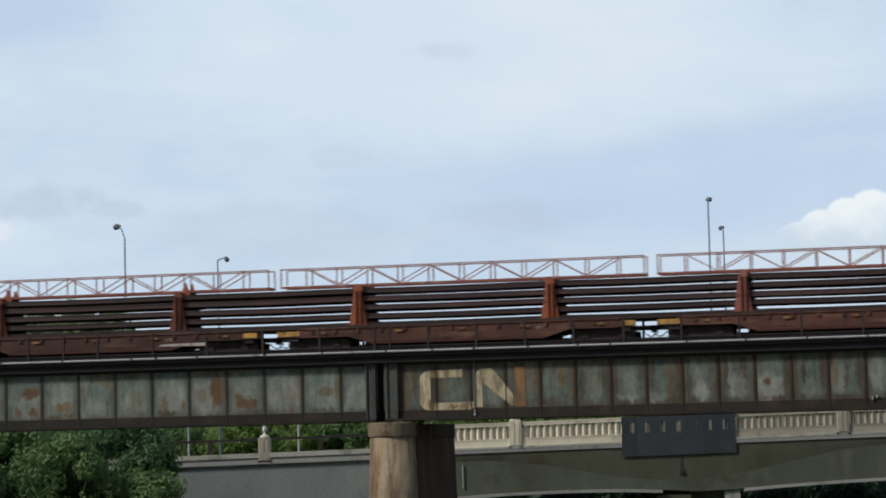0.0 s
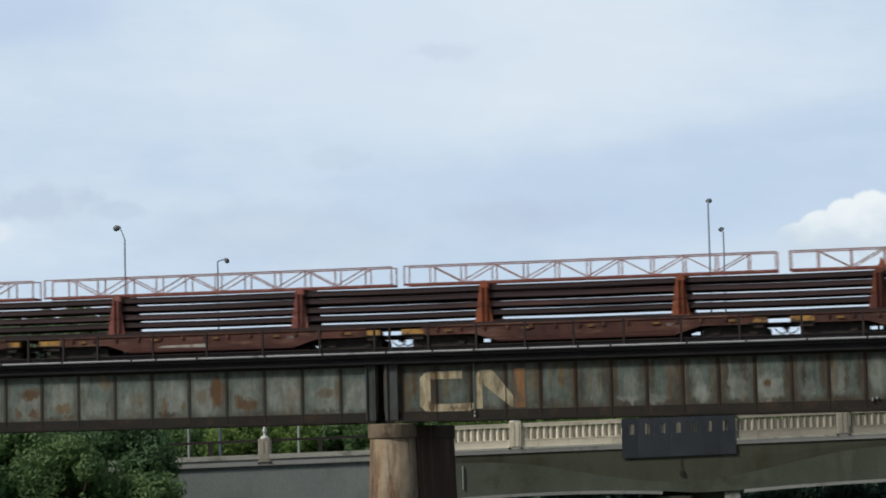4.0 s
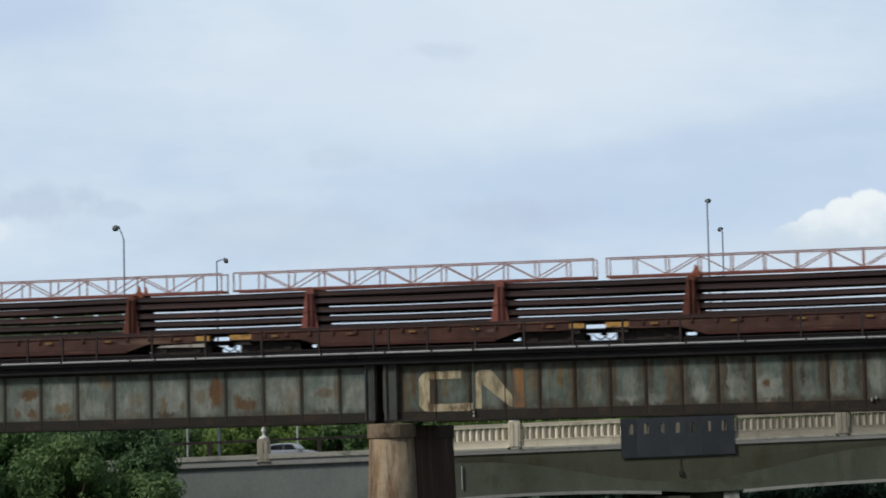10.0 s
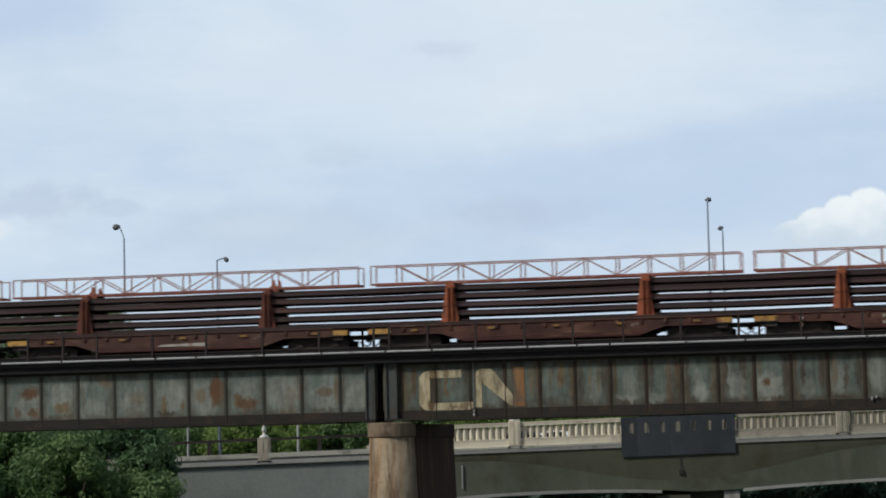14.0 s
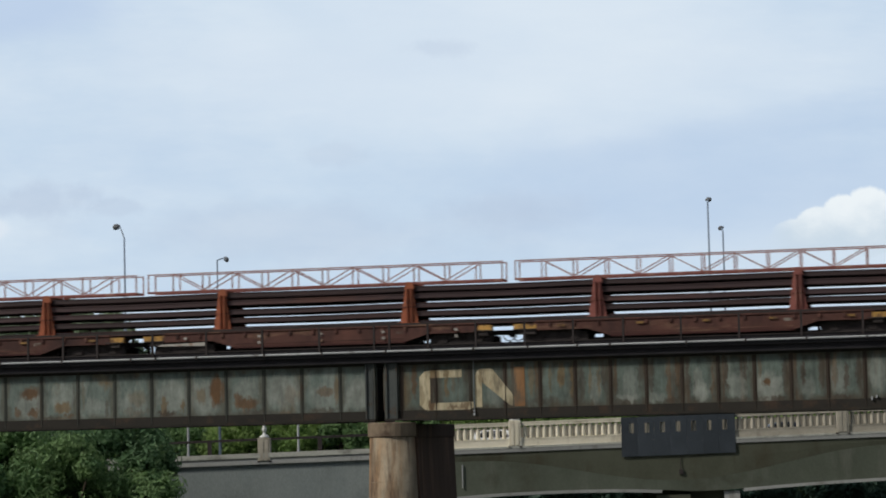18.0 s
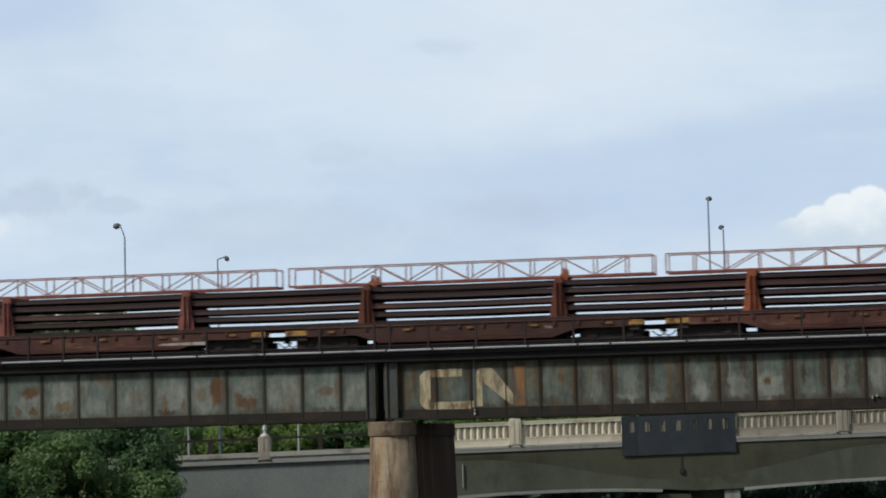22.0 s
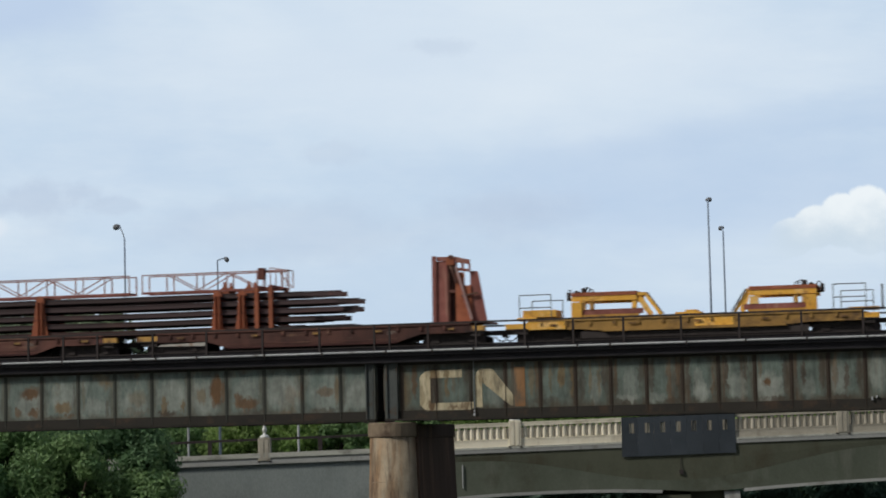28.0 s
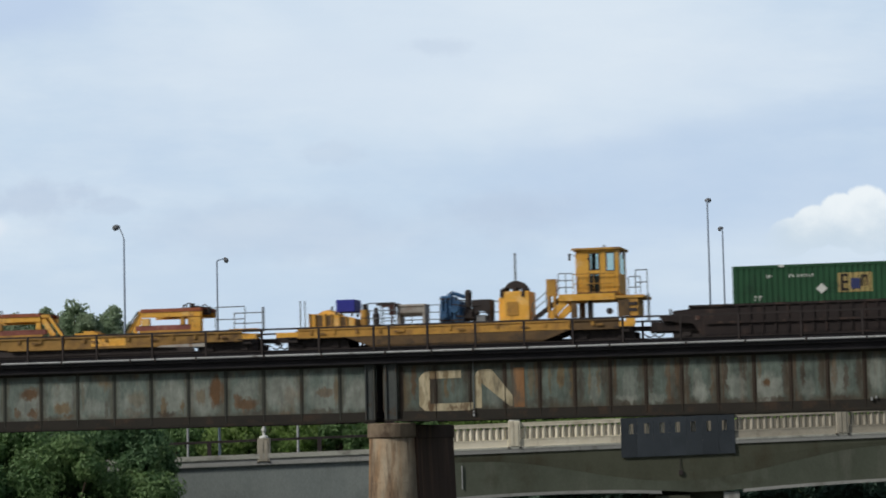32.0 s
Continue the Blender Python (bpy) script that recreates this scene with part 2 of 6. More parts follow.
GREY_TANK = material("weathered_grey_paint", (0.33, 0.31, 0.29), (0.46, 0.44, 0.41), 1.2, rough=0.6, spots=(0.25, 0.15, 0.1), spot_scale=1.6)
STEEL_GREY = material("galvanised_steel", (0.26, 0.28, 0.30), (0.36, 0.38, 0.40), 2.0, rough=0.5, metal=0.4)
PIPE_GREY = material("pipe_grey", (0.36, 0.38, 0.40), (0.52, 0.54, 0.56), 0.4, rough=0.45, spots=(0.2, 0.2, 0.2), spot_scale=0.8)
HAND_RAIL = material("dark_rail_paint", (0.022, 0.017, 0.018), (0.036, 0.027, 0.027), 1.5, rough=0.8)
RUST_STAIN, OCHRE_STAIN, DARK_STAIN, PALE_STAIN, TEAL_STAIN = (0.116, 0.060, 0.024), (0.145, 0.093, 0.038), (0.055, 0.037, 0.025), (0.29, 0.31, 0.28), (0.128, 0.168, 0.148)
LEFT_STAINS = (
    (PALE_STAIN, ((-21.9, -2.2, 0.8, 0.8, 0.5), (-20.0, -1.9, 0.75, 0.8, 0.45), (-18.3, -2.4, 0.6, 0.5, 0.4), (-16.1, -2.3, 0.8, 0.6, 0.35), (-14.0, -2.0, 0.8, 0.9, 0.5),
                  (-12.3, -2.1, 0.75, 0.9, 0.55), (-10.0, -1.8, 0.7, 0.7, 0.4), (-8.0, -1.9, 0.9, 0.9, 0.6), (-5.9, -2.2, 0.8, 0.7, 0.35), (-3.95, -2.1, 0.75, 0.8, 0.6))),
    (OCHRE_STAIN, ((-20.04, -2.4, 0.5, 0.3, 0.8), (-15.92, -2.02, 0.5, 0.4, 0.4), (-14.48, -2.45, 0.2, 0.55, 0.75), (-13.45, -2.5, 0.09, 0.35, 0.8), (-12.42, -1.97, 0.28, 0.42, 0.6), (-5.2, -1.87, 0.14, 0.8, 0.6), (-18.9, -1.7, 0.12, 0.9, 0.3))),
    (RUST_STAIN, ((-21.87, -1.61, 0.52, 0.36, 0.95), (-22.57, -2.63, 0.2, 0.2, 0.7), (-21.7, -2.65, 0.33, 0.22, 0.85), (-11.62, -1.75, 0.36, 0.85, 1.0), (-11.2, -1.85, 0.1, 0.6, 0.7), (-10.0, -2.47, 0.68, 0.32, 0.9), (-10.45, -2.1, 0.26, 0.22, 0.8),
                  (-7.66, -2.1, 0.32, 0.6, 0.35), (-5.81, -1.96, 0.5, 0.26, 0.6), (-19.7, -2.85, 0.3, 0.12, 0.6), (-16.0, -2.7, 0.8, 0.14, 0.3))),
    (DARK_STAIN, ((-14.3, -2.85, 0.55, 0.16, 0.8), (-17.6, -2.5, 0.12, 0.5, 0.6), (-19.4, -1.75, 0.1, 0.7, 0.4), (-9.6, -2.9, 0.7, 0.14, 0.5), (-5.8, -2.9, 0.8, 0.14, 0.5), (-20.9, -2.95, 0.8, 0.12, 0.5))))
RIGHT_STAINS = (
    (TEAL_STAIN, ((5.78, -1.9, 0.25, 0.9, 0.7), (9.9, -1.6, 0.6, 0.8, 0.5), (11.2, -2.2, 0.7, 0.9, 0.6), (13.3, -1.5, 0.8, 0.7, 0.5), (16.7, -1.4, 0.8, 0.7, 0.7), (2.0, -2.2, 0.9, 0.7, 0.4), (1.0, -2.0, 0.5, 0.6, 0.5))),
    (PALE_STAIN, ((9.91, -2.0, 0.42, 0.9, 0.37), (9.8, -2.66, 0.6, 0.2, 0.48), (11.2, -2.72, 0.5, 0.25, 0.37), (13.29, -1.74, 0.3, 0.35, 0.41), (13.43, -2.45, 0.45, 0.5, 0.65), (15.22, -2.25, 0.45, 0.75, 0.41),
                  (16.78, -2.35, 0.7, 0.72, 0.65), (18.7, -2.4, 0.35, 0.55, 0.34), (20.2, -2.03, 0.5, 0.8, 0.37), (22.1, -1.8, 0.5, 0.9, 0.37), (8.2, -2.2, 0.3, 0.8, 0.27), (3.2, -2.3, 0.5, 0.6, 0.27))),
    (OCHRE_STAIN, ((7.9, -1.6, 0.1, 0.9, 0.5), (8.35, -1.75, 0.08, 0.9, 0.5), (5.9, -1.6, 0.08, 0.8, 0.5), (6.46, -1.54, 0.18, 0.7, 0.75), (7.0, -1.7, 0.12, 0.8, 0.6), (4.9, -1.7, 0.15, 0.8, 0.5), (0.56, -1.85, 0.1, 0.6, 0.7), (-1.5, -2.0, 0.25, 0.9, 0.4))),
    (RUST_STAIN, ((-1.1, -1.61, 0.16, 0.8, 0.75), (16.66, -2.06, 0.2, 0.24, 0.95), (11.84, -1.88, 0.13, 1.1, 0.6), (5.2, -1.6, 0.1, 0.8, 0.5), (9.2, -1.7, 0.1, 0.9, 0.5), (12.3, -1.5, 0.12, 0.8, 0.55), (14.0, -1.9, 0.1, 1.0, 0.5), (16.35, -1.4, 0.08, 0.6, 0.5), (20.0, -1.6, 0.12, 0.9, 0.5), (0.95, -1.6, 0.12, 0.7, 0.4))),
    (DARK_STAIN, ((-0.27, -1.82, 0.2, 1.1, 0.8), (14.69, -1.5, 0.1, 1.0, 0.8), (15.6, -1.43, 0.1, 0.6, 0.7), (18.46, -1.6, 0.12, 0.8, 0.8), (20.54, -1.9, 0.12, 0.7, 0.75), (8.6, -1.5, 0.14, 0.8, 0.6),
                  (10.4, -1.5, 0.1, 0.7, 0.5), (12.0, -2.85, 0.4, 0.14, 0.6), (17.0, -2.92, 0.7, 0.12, 0.6), (7.5, -1.9, 0.16, 1.0, 0.5), (5.5, -2.7, 0.8, 0.2, 0.4), (10.98, -1.7, 0.14, 1.0, 0.6), (12.8, -1.6, 0.12, 1.0, 0.6), (17.6, -1.7, 0.14, 1.1, 0.6), (19.35, -1.6, 0.16, 1.0, 0.65), (21.15, -1.6, 0.14, 1.0, 0.6), (22.7, -1.7, 0.3, 1.0, 0.5), (9.4, -2.9, 0.7, 0.14, 0.5), (14.9, -2.92, 0.8, 0.12, 0.5), (20.0, -2.92, 0.9, 0.14, 0.6))))
GIRDER = material("weathered_girder_paint", (0.092, 0.124, 0.112), (0.148, 0.188, 0.170), 0.9, stretch=(1.4, 1, 0.6), rough=0.75,
                  spots=(0.17, 0.12, 0.065), spot_scale=0.8, spot_stretch=(1.1, 1, 0.95), spot_cut=(0.58, 0.76), fine=6.0, vary=0.08,
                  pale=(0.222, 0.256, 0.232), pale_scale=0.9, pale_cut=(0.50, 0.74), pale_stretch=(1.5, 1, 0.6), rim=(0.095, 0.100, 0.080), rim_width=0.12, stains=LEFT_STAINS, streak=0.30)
GIRDER_BROWN = material("rusty_girder_paint", (0.070, 0.090, 0.079), (0.106, 0.137, 0.121), 0.9, stretch=(1.5, 1, 0.45), rough=0.8,
                        spots=(0.080, 0.050, 0.030), spot_scale=1.1, spot_stretch=(2.6, 1, 0.12), spot_cut=(0.55, 0.70), fine=6.0, vary=0.10,
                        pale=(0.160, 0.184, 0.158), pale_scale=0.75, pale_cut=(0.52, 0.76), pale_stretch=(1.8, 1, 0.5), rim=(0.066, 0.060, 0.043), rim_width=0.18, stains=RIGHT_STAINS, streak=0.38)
GIRDER_DARK = material("dark_girder_steel", (0.060, 0.064, 0.056), (0.105, 0.108, 0.095), 1.0, rough=0.85, spots=(0.075, 0.048, 0.03), spot_scale=1.4)
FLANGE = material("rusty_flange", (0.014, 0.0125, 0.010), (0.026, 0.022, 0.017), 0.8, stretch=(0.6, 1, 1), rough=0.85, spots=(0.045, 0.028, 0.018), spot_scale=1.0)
MARK = material("faded_cream_paint", (0.42, 0.36, 0.23), (0.58, 0.51, 0.35), 1.3, stretch=(2, 1, 0.4), rough=0.7, spots=(0.18, 0.155, 0.105), spot_scale=1.3, spot_stretch=(2.2, 1, 0.7), spot_cut=(0.47, 0.72), pale=(0.34, 0.19, 0.075), pale_scale=0.8, pale_cut=(0.56, 0.74), pale_stretch=(2, 1, 0.3),
                stains=((OCHRE_STAIN, ((-0.1, -1.25, 0.22, 0.4, 0.8), (0.55, -1.25, 0.12, 0.4, 0.7), (2.35, -1.5, 0.14, 0.5, 0.6), (-0.75, -2.3, 0.15, 0.6, 0.4))),
                        (RUST_STAIN, ((-0.2, -2.75, 0.2, 0.35, 0.9), (0.9, -2.9, 0.3, 0.12, 0.7), (1.5, -2.85, 0.35, 0.18, 0.7), (0.05, -1.9, 0.2, 1.2, 0.5)))))
STIFFENER_RUST = material("rusty_stiffener_paint", (0.030, 0.021, 0.015), (0.056, 0.040, 0.029), 1.2, stretch=(1, 1, 0.4), rough=0.85, spots=(0.062, 0.062, 0.050), spot_scale=0.8, spot_stretch=(1, 1, 0.5), spot_cut=(0.56, 0.72))
STIFFENER = material("girder_stiffener_paint", (0.036, 0.040, 0.033), (0.064, 0.070, 0.060), 1.2, stretch=(1, 1, 0.4), rough=0.8, spots=(0.055, 0.038, 0.025), spot_scale=1.0, spot_stretch=(1, 1, 0.4))
MARK_RUST = material("rusted_orange_paint", (0.26, 0.115, 0.035), (0.34, 0.19, 0.09), 1.3, stretch=(2, 1, 0.4), rough=0.7, spots=(0.13, 0.10, 0.07), spot_scale=1.3, spot_stretch=(2.5, 1, 0.5), spot_cut=(0.48, 0.66))
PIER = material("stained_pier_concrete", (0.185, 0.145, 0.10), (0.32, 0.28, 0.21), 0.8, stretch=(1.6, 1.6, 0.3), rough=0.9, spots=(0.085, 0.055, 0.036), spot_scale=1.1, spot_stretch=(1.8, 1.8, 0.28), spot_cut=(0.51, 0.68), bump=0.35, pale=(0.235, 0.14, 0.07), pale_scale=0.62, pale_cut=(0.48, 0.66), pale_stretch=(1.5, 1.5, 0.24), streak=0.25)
CREAM = material("cream_concrete", (0.74, 0.69, 0.55), (0.84, 0.79, 0.66), 1.2, rough=0.85, spots=(0.54, 0.49, 0.38), spot_scale=1.1, spot_stretch=(1, 1, 0.4))
# darker than the cream concrete; on the balustrade it stands for shade
TAN_CONC = material("tan_concrete", (0.34, 0.315, 0.26), (0.46, 0.43, 0.36), 1.0, rough=0.9, spots=(0.24, 0.22, 0.175), spot_scale=0.9, spot_stretch=(1, 1, 0.4))
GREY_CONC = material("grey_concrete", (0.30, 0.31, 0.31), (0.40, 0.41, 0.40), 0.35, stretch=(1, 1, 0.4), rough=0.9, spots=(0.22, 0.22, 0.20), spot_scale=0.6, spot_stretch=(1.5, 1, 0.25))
# olive fascia concrete, its base colour darkened to hold the shade
OLIVE_CONC = material("shaded_olive_concrete", (0.077, 0.090, 0.067), (0.117, 0.135, 0.105), 0.3, stretch=(1, 1, 0.6), rough=0.9, spots=(0.074, 0.080, 0.058), spot_scale=0.35, pale=(0.15, 0.157, 0.13), pale_scale=0.5, pale_cut=(0.55, 0.75), pale_stretch=(1, 1, 0.25))
# darker again: shade of the outward-leaning faces put into the brown
HAUNCH = material("shaded_brown_concrete", (0.066, 0.071, 0.048), (0.100, 0.108, 0.078), 0.3, stretch=(1, 1, 0.6), rough=0.9, spots=(0.066, 0.062, 0.040), spot_scale=0.4, spot_stretch=(1, 1, 0.5))
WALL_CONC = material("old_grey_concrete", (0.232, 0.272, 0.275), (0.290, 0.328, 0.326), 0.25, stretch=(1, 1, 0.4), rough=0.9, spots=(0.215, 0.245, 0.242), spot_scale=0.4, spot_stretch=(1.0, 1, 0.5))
PIER_CAP = material("brown_cap_concrete", (0.15, 0.11, 0.075), (0.26, 0.205, 0.145), 0.9, stretch=(1.2, 1.2, 0.5), rough=0.9, spots=(0.085, 0.055, 0.038), spot_scale=1.0, bump=0.35)
# darker copy of the pier concrete: stains plus the side's painted-in shade
PIER_SHADED = material("stained_shaded_pier_concrete", (0.055, 0.033, 0.024), (0.10, 0.06, 0.042), 0.7, stretch=(2, 2, 0.16), rough=0.9, spots=(0.15, 0.085, 0.055), spot_scale=0.8, spot_stretch=(2.2, 2.2, 0.1), bump=0.3)
PANEL = material("dark_blue_grey_sheet", (0.030, 0.040, 0.052), (0.048, 0.060, 0.075), 0.6, rough=0.6)
ASPHALT = material("asphalt", (0.045, 0.045, 0.047), (0.06, 0.06, 0.06), 2.0, rough=0.9)
GRASS = material("meadow_grass", (0.035, 0.060, 0.018), (0.075, 0.11, 0.03), 0.2, rough=0.95, spots=(0.10, 0.09, 0.045), spot_scale=0.08, bump=0.4)
WATER = material("river_water", (0.012, 0.022, 0.020), (0.018, 0.032, 0.028), 0.1, rough=0.08, bump=0.1)
GRAVEL = material("ballast_gravel", (0.16, 0.15, 0.14), (0.26, 0.25, 0.24), 6.0, rough=0.95, bump=0.5)
BARK = material("bark", (0.05, 0.037, 0.026), (0.10, 0.075, 0.055), 4.0, stretch=(1, 1, 0.2), rough=0.95, bump=0.4)


def leafy(name, low, high, spots, through=0.4):
    """Leaf material: light passes through the blades."""
    m = material(name, low, high, 0.35, rough=0.55, fine=2.0, spots=spots, spot_scale=0.5, bump=0)
    n, l = m.node_tree.nodes, m.node_tree.links
    b = n["Principled BSDF"]
    b.inputs["Specular IOR Level"].default_value = 0.3
    tr, mx = n.new("ShaderNodeBsdfTranslucent"), n.new("ShaderNodeMixShader")
    mx.inputs[0].default_value = through
    l.new(b.inputs["Base Color"].links[0].from_socket, tr.inputs["Color"])
    l.new(b.outputs[0], mx.inputs[1])
    l.new(tr.outputs[0], mx.inputs[2])
    l.new(mx.outputs[0], n["Material Output"].inputs["Surface"])
    return m


LEAF = leafy("leaf_green", (0.150, 0.262, 0.112), (0.225, 0.345, 0.145), (0.105, 0.20, 0.086))
LEAF_DARK = leafy("leaf_dark_green", (0.112, 0.218, 0.108), (0.172, 0.296, 0.14), (0.23, 0.34, 0.145))
LEAF_LIGHT = leafy("leaf_light_green", (0.23, 0.36, 0.11), (0.31, 0.44, 0.15), (0.16, 0.26, 0.085), 0.55)
# leaf colour paled to grey-green so that it holds the distance haze
LEAF_FAR = leafy("leaf_hazed_green", (0.29, 0.38, 0.26), (0.37, 0.46, 0.32), (0.22, 0.30, 0.20), 0.5)
# teal leaf copy with the shade under the spans mixed into its colour
LEAF_SHADE = leafy("leaf_shaded_green", (0.085, 0.165, 0.135), (0.14, 0.23, 0.18), (0.06, 0.12, 0.10), 0.35)
GREEN_BOX = material("container_green", (0.014, 0.075, 0.032), (0.022, 0.105, 0.046), 0.5, rough=0.5, spots=(0.012, 0.05, 0.025), spot_scale=1.2)
WHITE_PAINT = material("white_marking", (0.68, 0.70, 0.68), (0.78, 0.80, 0.78), 2.0, rough=0.6)
LOGO_YELLOW = material("golden_decal", (0.42, 0.31, 0.11), (0.52, 0.40, 0.17), 2.0, rough=0.6, spots=(0.20, 0.15, 0.07), spot_scale=2.0)
LOGO_BLUE = material("navy_decal", (0.02, 0.03, 0.12), (0.03, 0.05, 0.17), 2.0, rough=0.6)
WELL_BROWN = material("well_car_brown", (0.014, 0.010, 0.011), (0.026, 0.017, 0.017), 0.8, rough=0.8, spots=(0.065, 0.040, 0.033), spot_scale=1.2, spot_stretch=(1.6, 1, 0.4))
CAR_WHITE = material("white_car_paint", (0.88, 0.89, 0.90), (0.90, 0.91, 0.92), 1.0, rough=0.2, bump=0, vary=0.0)
CAR_WHITE.node_tree.nodes["Principled BSDF"].inputs["Coat Weight"].default_value = 1.0
CAR_SILVER = material("silver_blue_car_paint", (0.42, 0.47, 0.55), (0.46, 0.51, 0.60), 1.0, rough=0.25, bump=0, vary=0.02)
CAR_DARK = material("dark_car_paint", (0.035, 0.04, 0.055), (0.05, 0.055, 0.07), 1.0, rough=0.25, bump=0, vary=0.02)
CAR_GLASS = material("dark_car_glass", (0.012, 0.014, 0.017), (0.02, 0.022, 0.026), 1.0, rough=0.12, bump=0, vary=0.02)
CAR_GLASS.node_tree.nodes["Principled BSDF"].inputs["Specular IOR Level"].default_value = 0.2
CAB_GLASS = material("cab_window_glass", (0.42, 0.58, 0.55), (0.48, 0.63, 0.60), 1.0, rough=0.03, bump=0, vary=0.0)
CAB_GLASS.node_tree.nodes["Principled BSDF"].inputs["Transmission Weight"].default_value = 1.0
CAB_GLASS.node_tree.nodes["Principled BSDF"].inputs["IOR"].default_value = 1.05
TAIL_RED = material("red_lamp_lens", (0.5, 0.03, 0.02), (0.55, 0.04, 0.03), 1.0, rough=0.3, bump=0)
LAMP_HEAD = material("lamp_head_grey", (0.13, 0.14, 0.16), (0.19, 0.20, 0.22), 2.0, rough=0.5)
LAMP_WHITE = material("white_lamp_globe", (0.72, 0.74, 0.72), (0.8, 0.82, 0.8), 2.0, rough=0.4)
RUBBER = material("tyre_rubber", (0.015, 0.015, 0.016), (0.024, 0.024, 0.025), 3.0, rough=0.9)
POLE_GREY = material("lamp_pole_grey", (0.24, 0.31, 0.42), (0.32, 0.40, 0.51), 1.0, rough=0.5)
GUARD = material("dark_blue_grey_pipe", (0.11, 0.125, 0.145), (0.17, 0.19, 0.21), 1.5, rough=0.5)
COLUMN = material("dark_blue_grey_column_paint", (0.046, 0.054, 0.056), (0.075, 0.085, 0.083), 1.0, stretch=(1, 1, 0.4), rough=0.85, spots=(0.06, 0.042, 0.03), spot_scale=1.2)
PARAPET = material("tan_parapet_concrete", (0.19, 0.172, 0.135), (0.25, 0.23, 0.185), 0.8, rough=0.9)
REFLECTOR = material("dull_yellow_reflector", (0.24, 0.135, 0.04), (0.34, 0.19, 0.055), 1.2, rough=0.7, spots=(0.10, 0.05, 0.03), spot_scale=1.8, spot_cut=(0.47, 0.62))
STEP_YELLOW = material("worn_yellow_step", (0.42, 0.235, 0.06), (0.60, 0.35, 0.095), 1.2, rough=0.75, spots=(0.11, 0.055, 0.032), spot_scale=1.8, spot_cut=(0.47, 0.62))
LIP_CONC = material("pale_kerb_concrete", (0.42, 0.43, 0.39), (0.54, 0.55, 0.50), 0.6, stretch=(0.4, 1, 1), rough=0.9, spots=(0.28, 0.28, 0.25), spot_scale=0.9, spot_stretch=(0.6, 1, 1))


# ---- sky and distance ----
def cloud_backdrop():
    """A far sheet of thin cloud with one bright heap of cumulus; it drifts slowly."""
    m = bpy.data.materials.new("thin_cloud")
    m.use_nodes = True
    n, l = m.node_tree.nodes, m.node_tree.links
    n.clear()
    co = n.new("ShaderNodeTexCoord")

    def noise_at(scale, st, detail, rough=0.55, seed=0.0):
        mp = n.new("ShaderNodeMapping")
        mp.inputs["Scale"].default_value = (st[0] * scale, st[1] * scale, 1)
        mp.inputs["Location"].default_value = (seed, seed * 1.7, seed * 0.3)
        mp.inputs["Rotation"].default_value = (0, 0, st[2])
        t = n.new("ShaderNodeTexNoise")
        t.inputs["Scale"].default_value, t.inputs["Detail"].default_value, t.inputs["Roughness"].default_value = 1.0, detail, rough
        l.new(co.outputs["Object"], mp.inputs["Vector"])
        l.new(mp.outputs["Vector"], t.inputs["Vector"])
        return t.outputs["Fac"]

    def math_(op, a, b=None, c=None):
        x = n.new("ShaderNodeMath")
        x.operation = op
        for i, v in enumerate((a, b, c)):
            if v is None:
                continue
            if isinstance(v, (int, float)):
                x.inputs[i].default_value = v
            else:
                l.new(v, x.inputs[i])
        return x.outputs[0]

    def step(v, a, b, kind="SMOOTHSTEP"):
        r = n.new("ShaderNodeMapRange")
        r.interpolation_type = kind
        r.inputs["From Min"].default_value, r.inputs["From Max"].default_value = a, b
        l.new(v, r.inputs["Value"])
        return r.outputs["Result"]

    def mix(fac, a, b):
        x = n.new("ShaderNodeMixRGB")
        l.new(fac, x.inputs[0])
        for i, c in ((1, a), (2, b)):
            if isinstance(c, tuple):
                x.inputs[i].default_value = (*c, 1)
            else:
                l.new(c, x.inputs[i])
        return x.outputs["Color"]

    sep = n.new("ShaderNodeSeparateXYZ")
    l.new(co.outputs["Object"], sep.inputs[0])
    X, Y = sep.outputs["X"], sep.outputs["Y"]

    def blob(cx, cy, rx, ry, warp=0.0, scale=0.004, seed=3.0):
        """1 in the middle of an ellipse, 0 outside, with a ragged rim."""
        dx = math_("MULTIPLY", math_("SUBTRACT", X, cx), 1.0 / rx)
        dy = math_("MULTIPLY", math_("SUBTRACT", Y, cy), 1.0 / ry)
        r = math_("SQRT", math_("ADD", math_("MULTIPLY", dx, dx), math_("MULTIPLY", dy, dy)))
        if warp:
            r = math_("ADD", r, math_("MULTIPLY", math_("SUBTRACT", noise_at(scale, (1, 1, 0), 6.0, 0.6, seed), 0.5), warp))
        return r

    veil = step(noise_at(0.0022, (1.0, 2.3, 0.25), 5.0, 0.55, 4.2), 0.34, 0.66)
    streak = step(noise_at(0.0030, (0.7, 2.8, -0.18), 6.0, 0.6, 9.0), 0.36, 0.70)
    col = mix(veil, (0.585, 0.705, 0.85), (0.705, 0.795, 0.895))
    col = mix(math_("MULTIPLY", streak, 0.45), col, (0.53, 0.65, 0.82))
    fine = noise_at(0.011, (0.6, 2.0, -0.12), 8.0, 0.65, 17.0)
    col = mix(math_("MULTIPLY", step(fine, 0.35, 0.7), 0.22), col, (0.70, 0.79, 0.89))
    # bluer band low on one side, whiter veil high up
    blue = step(blob(420, 95, 430, 130, 0.9, 0.003, 12.0), 1.1, 0.25)
    col = mix(math_("MULTIPLY", blue, 0.48), col, (0.46, 0.59, 0.80))
    # a bluer gap between two veils, rising to one side
    tilt = math_("MULTIPLY_ADD", X, -0.16, Y)
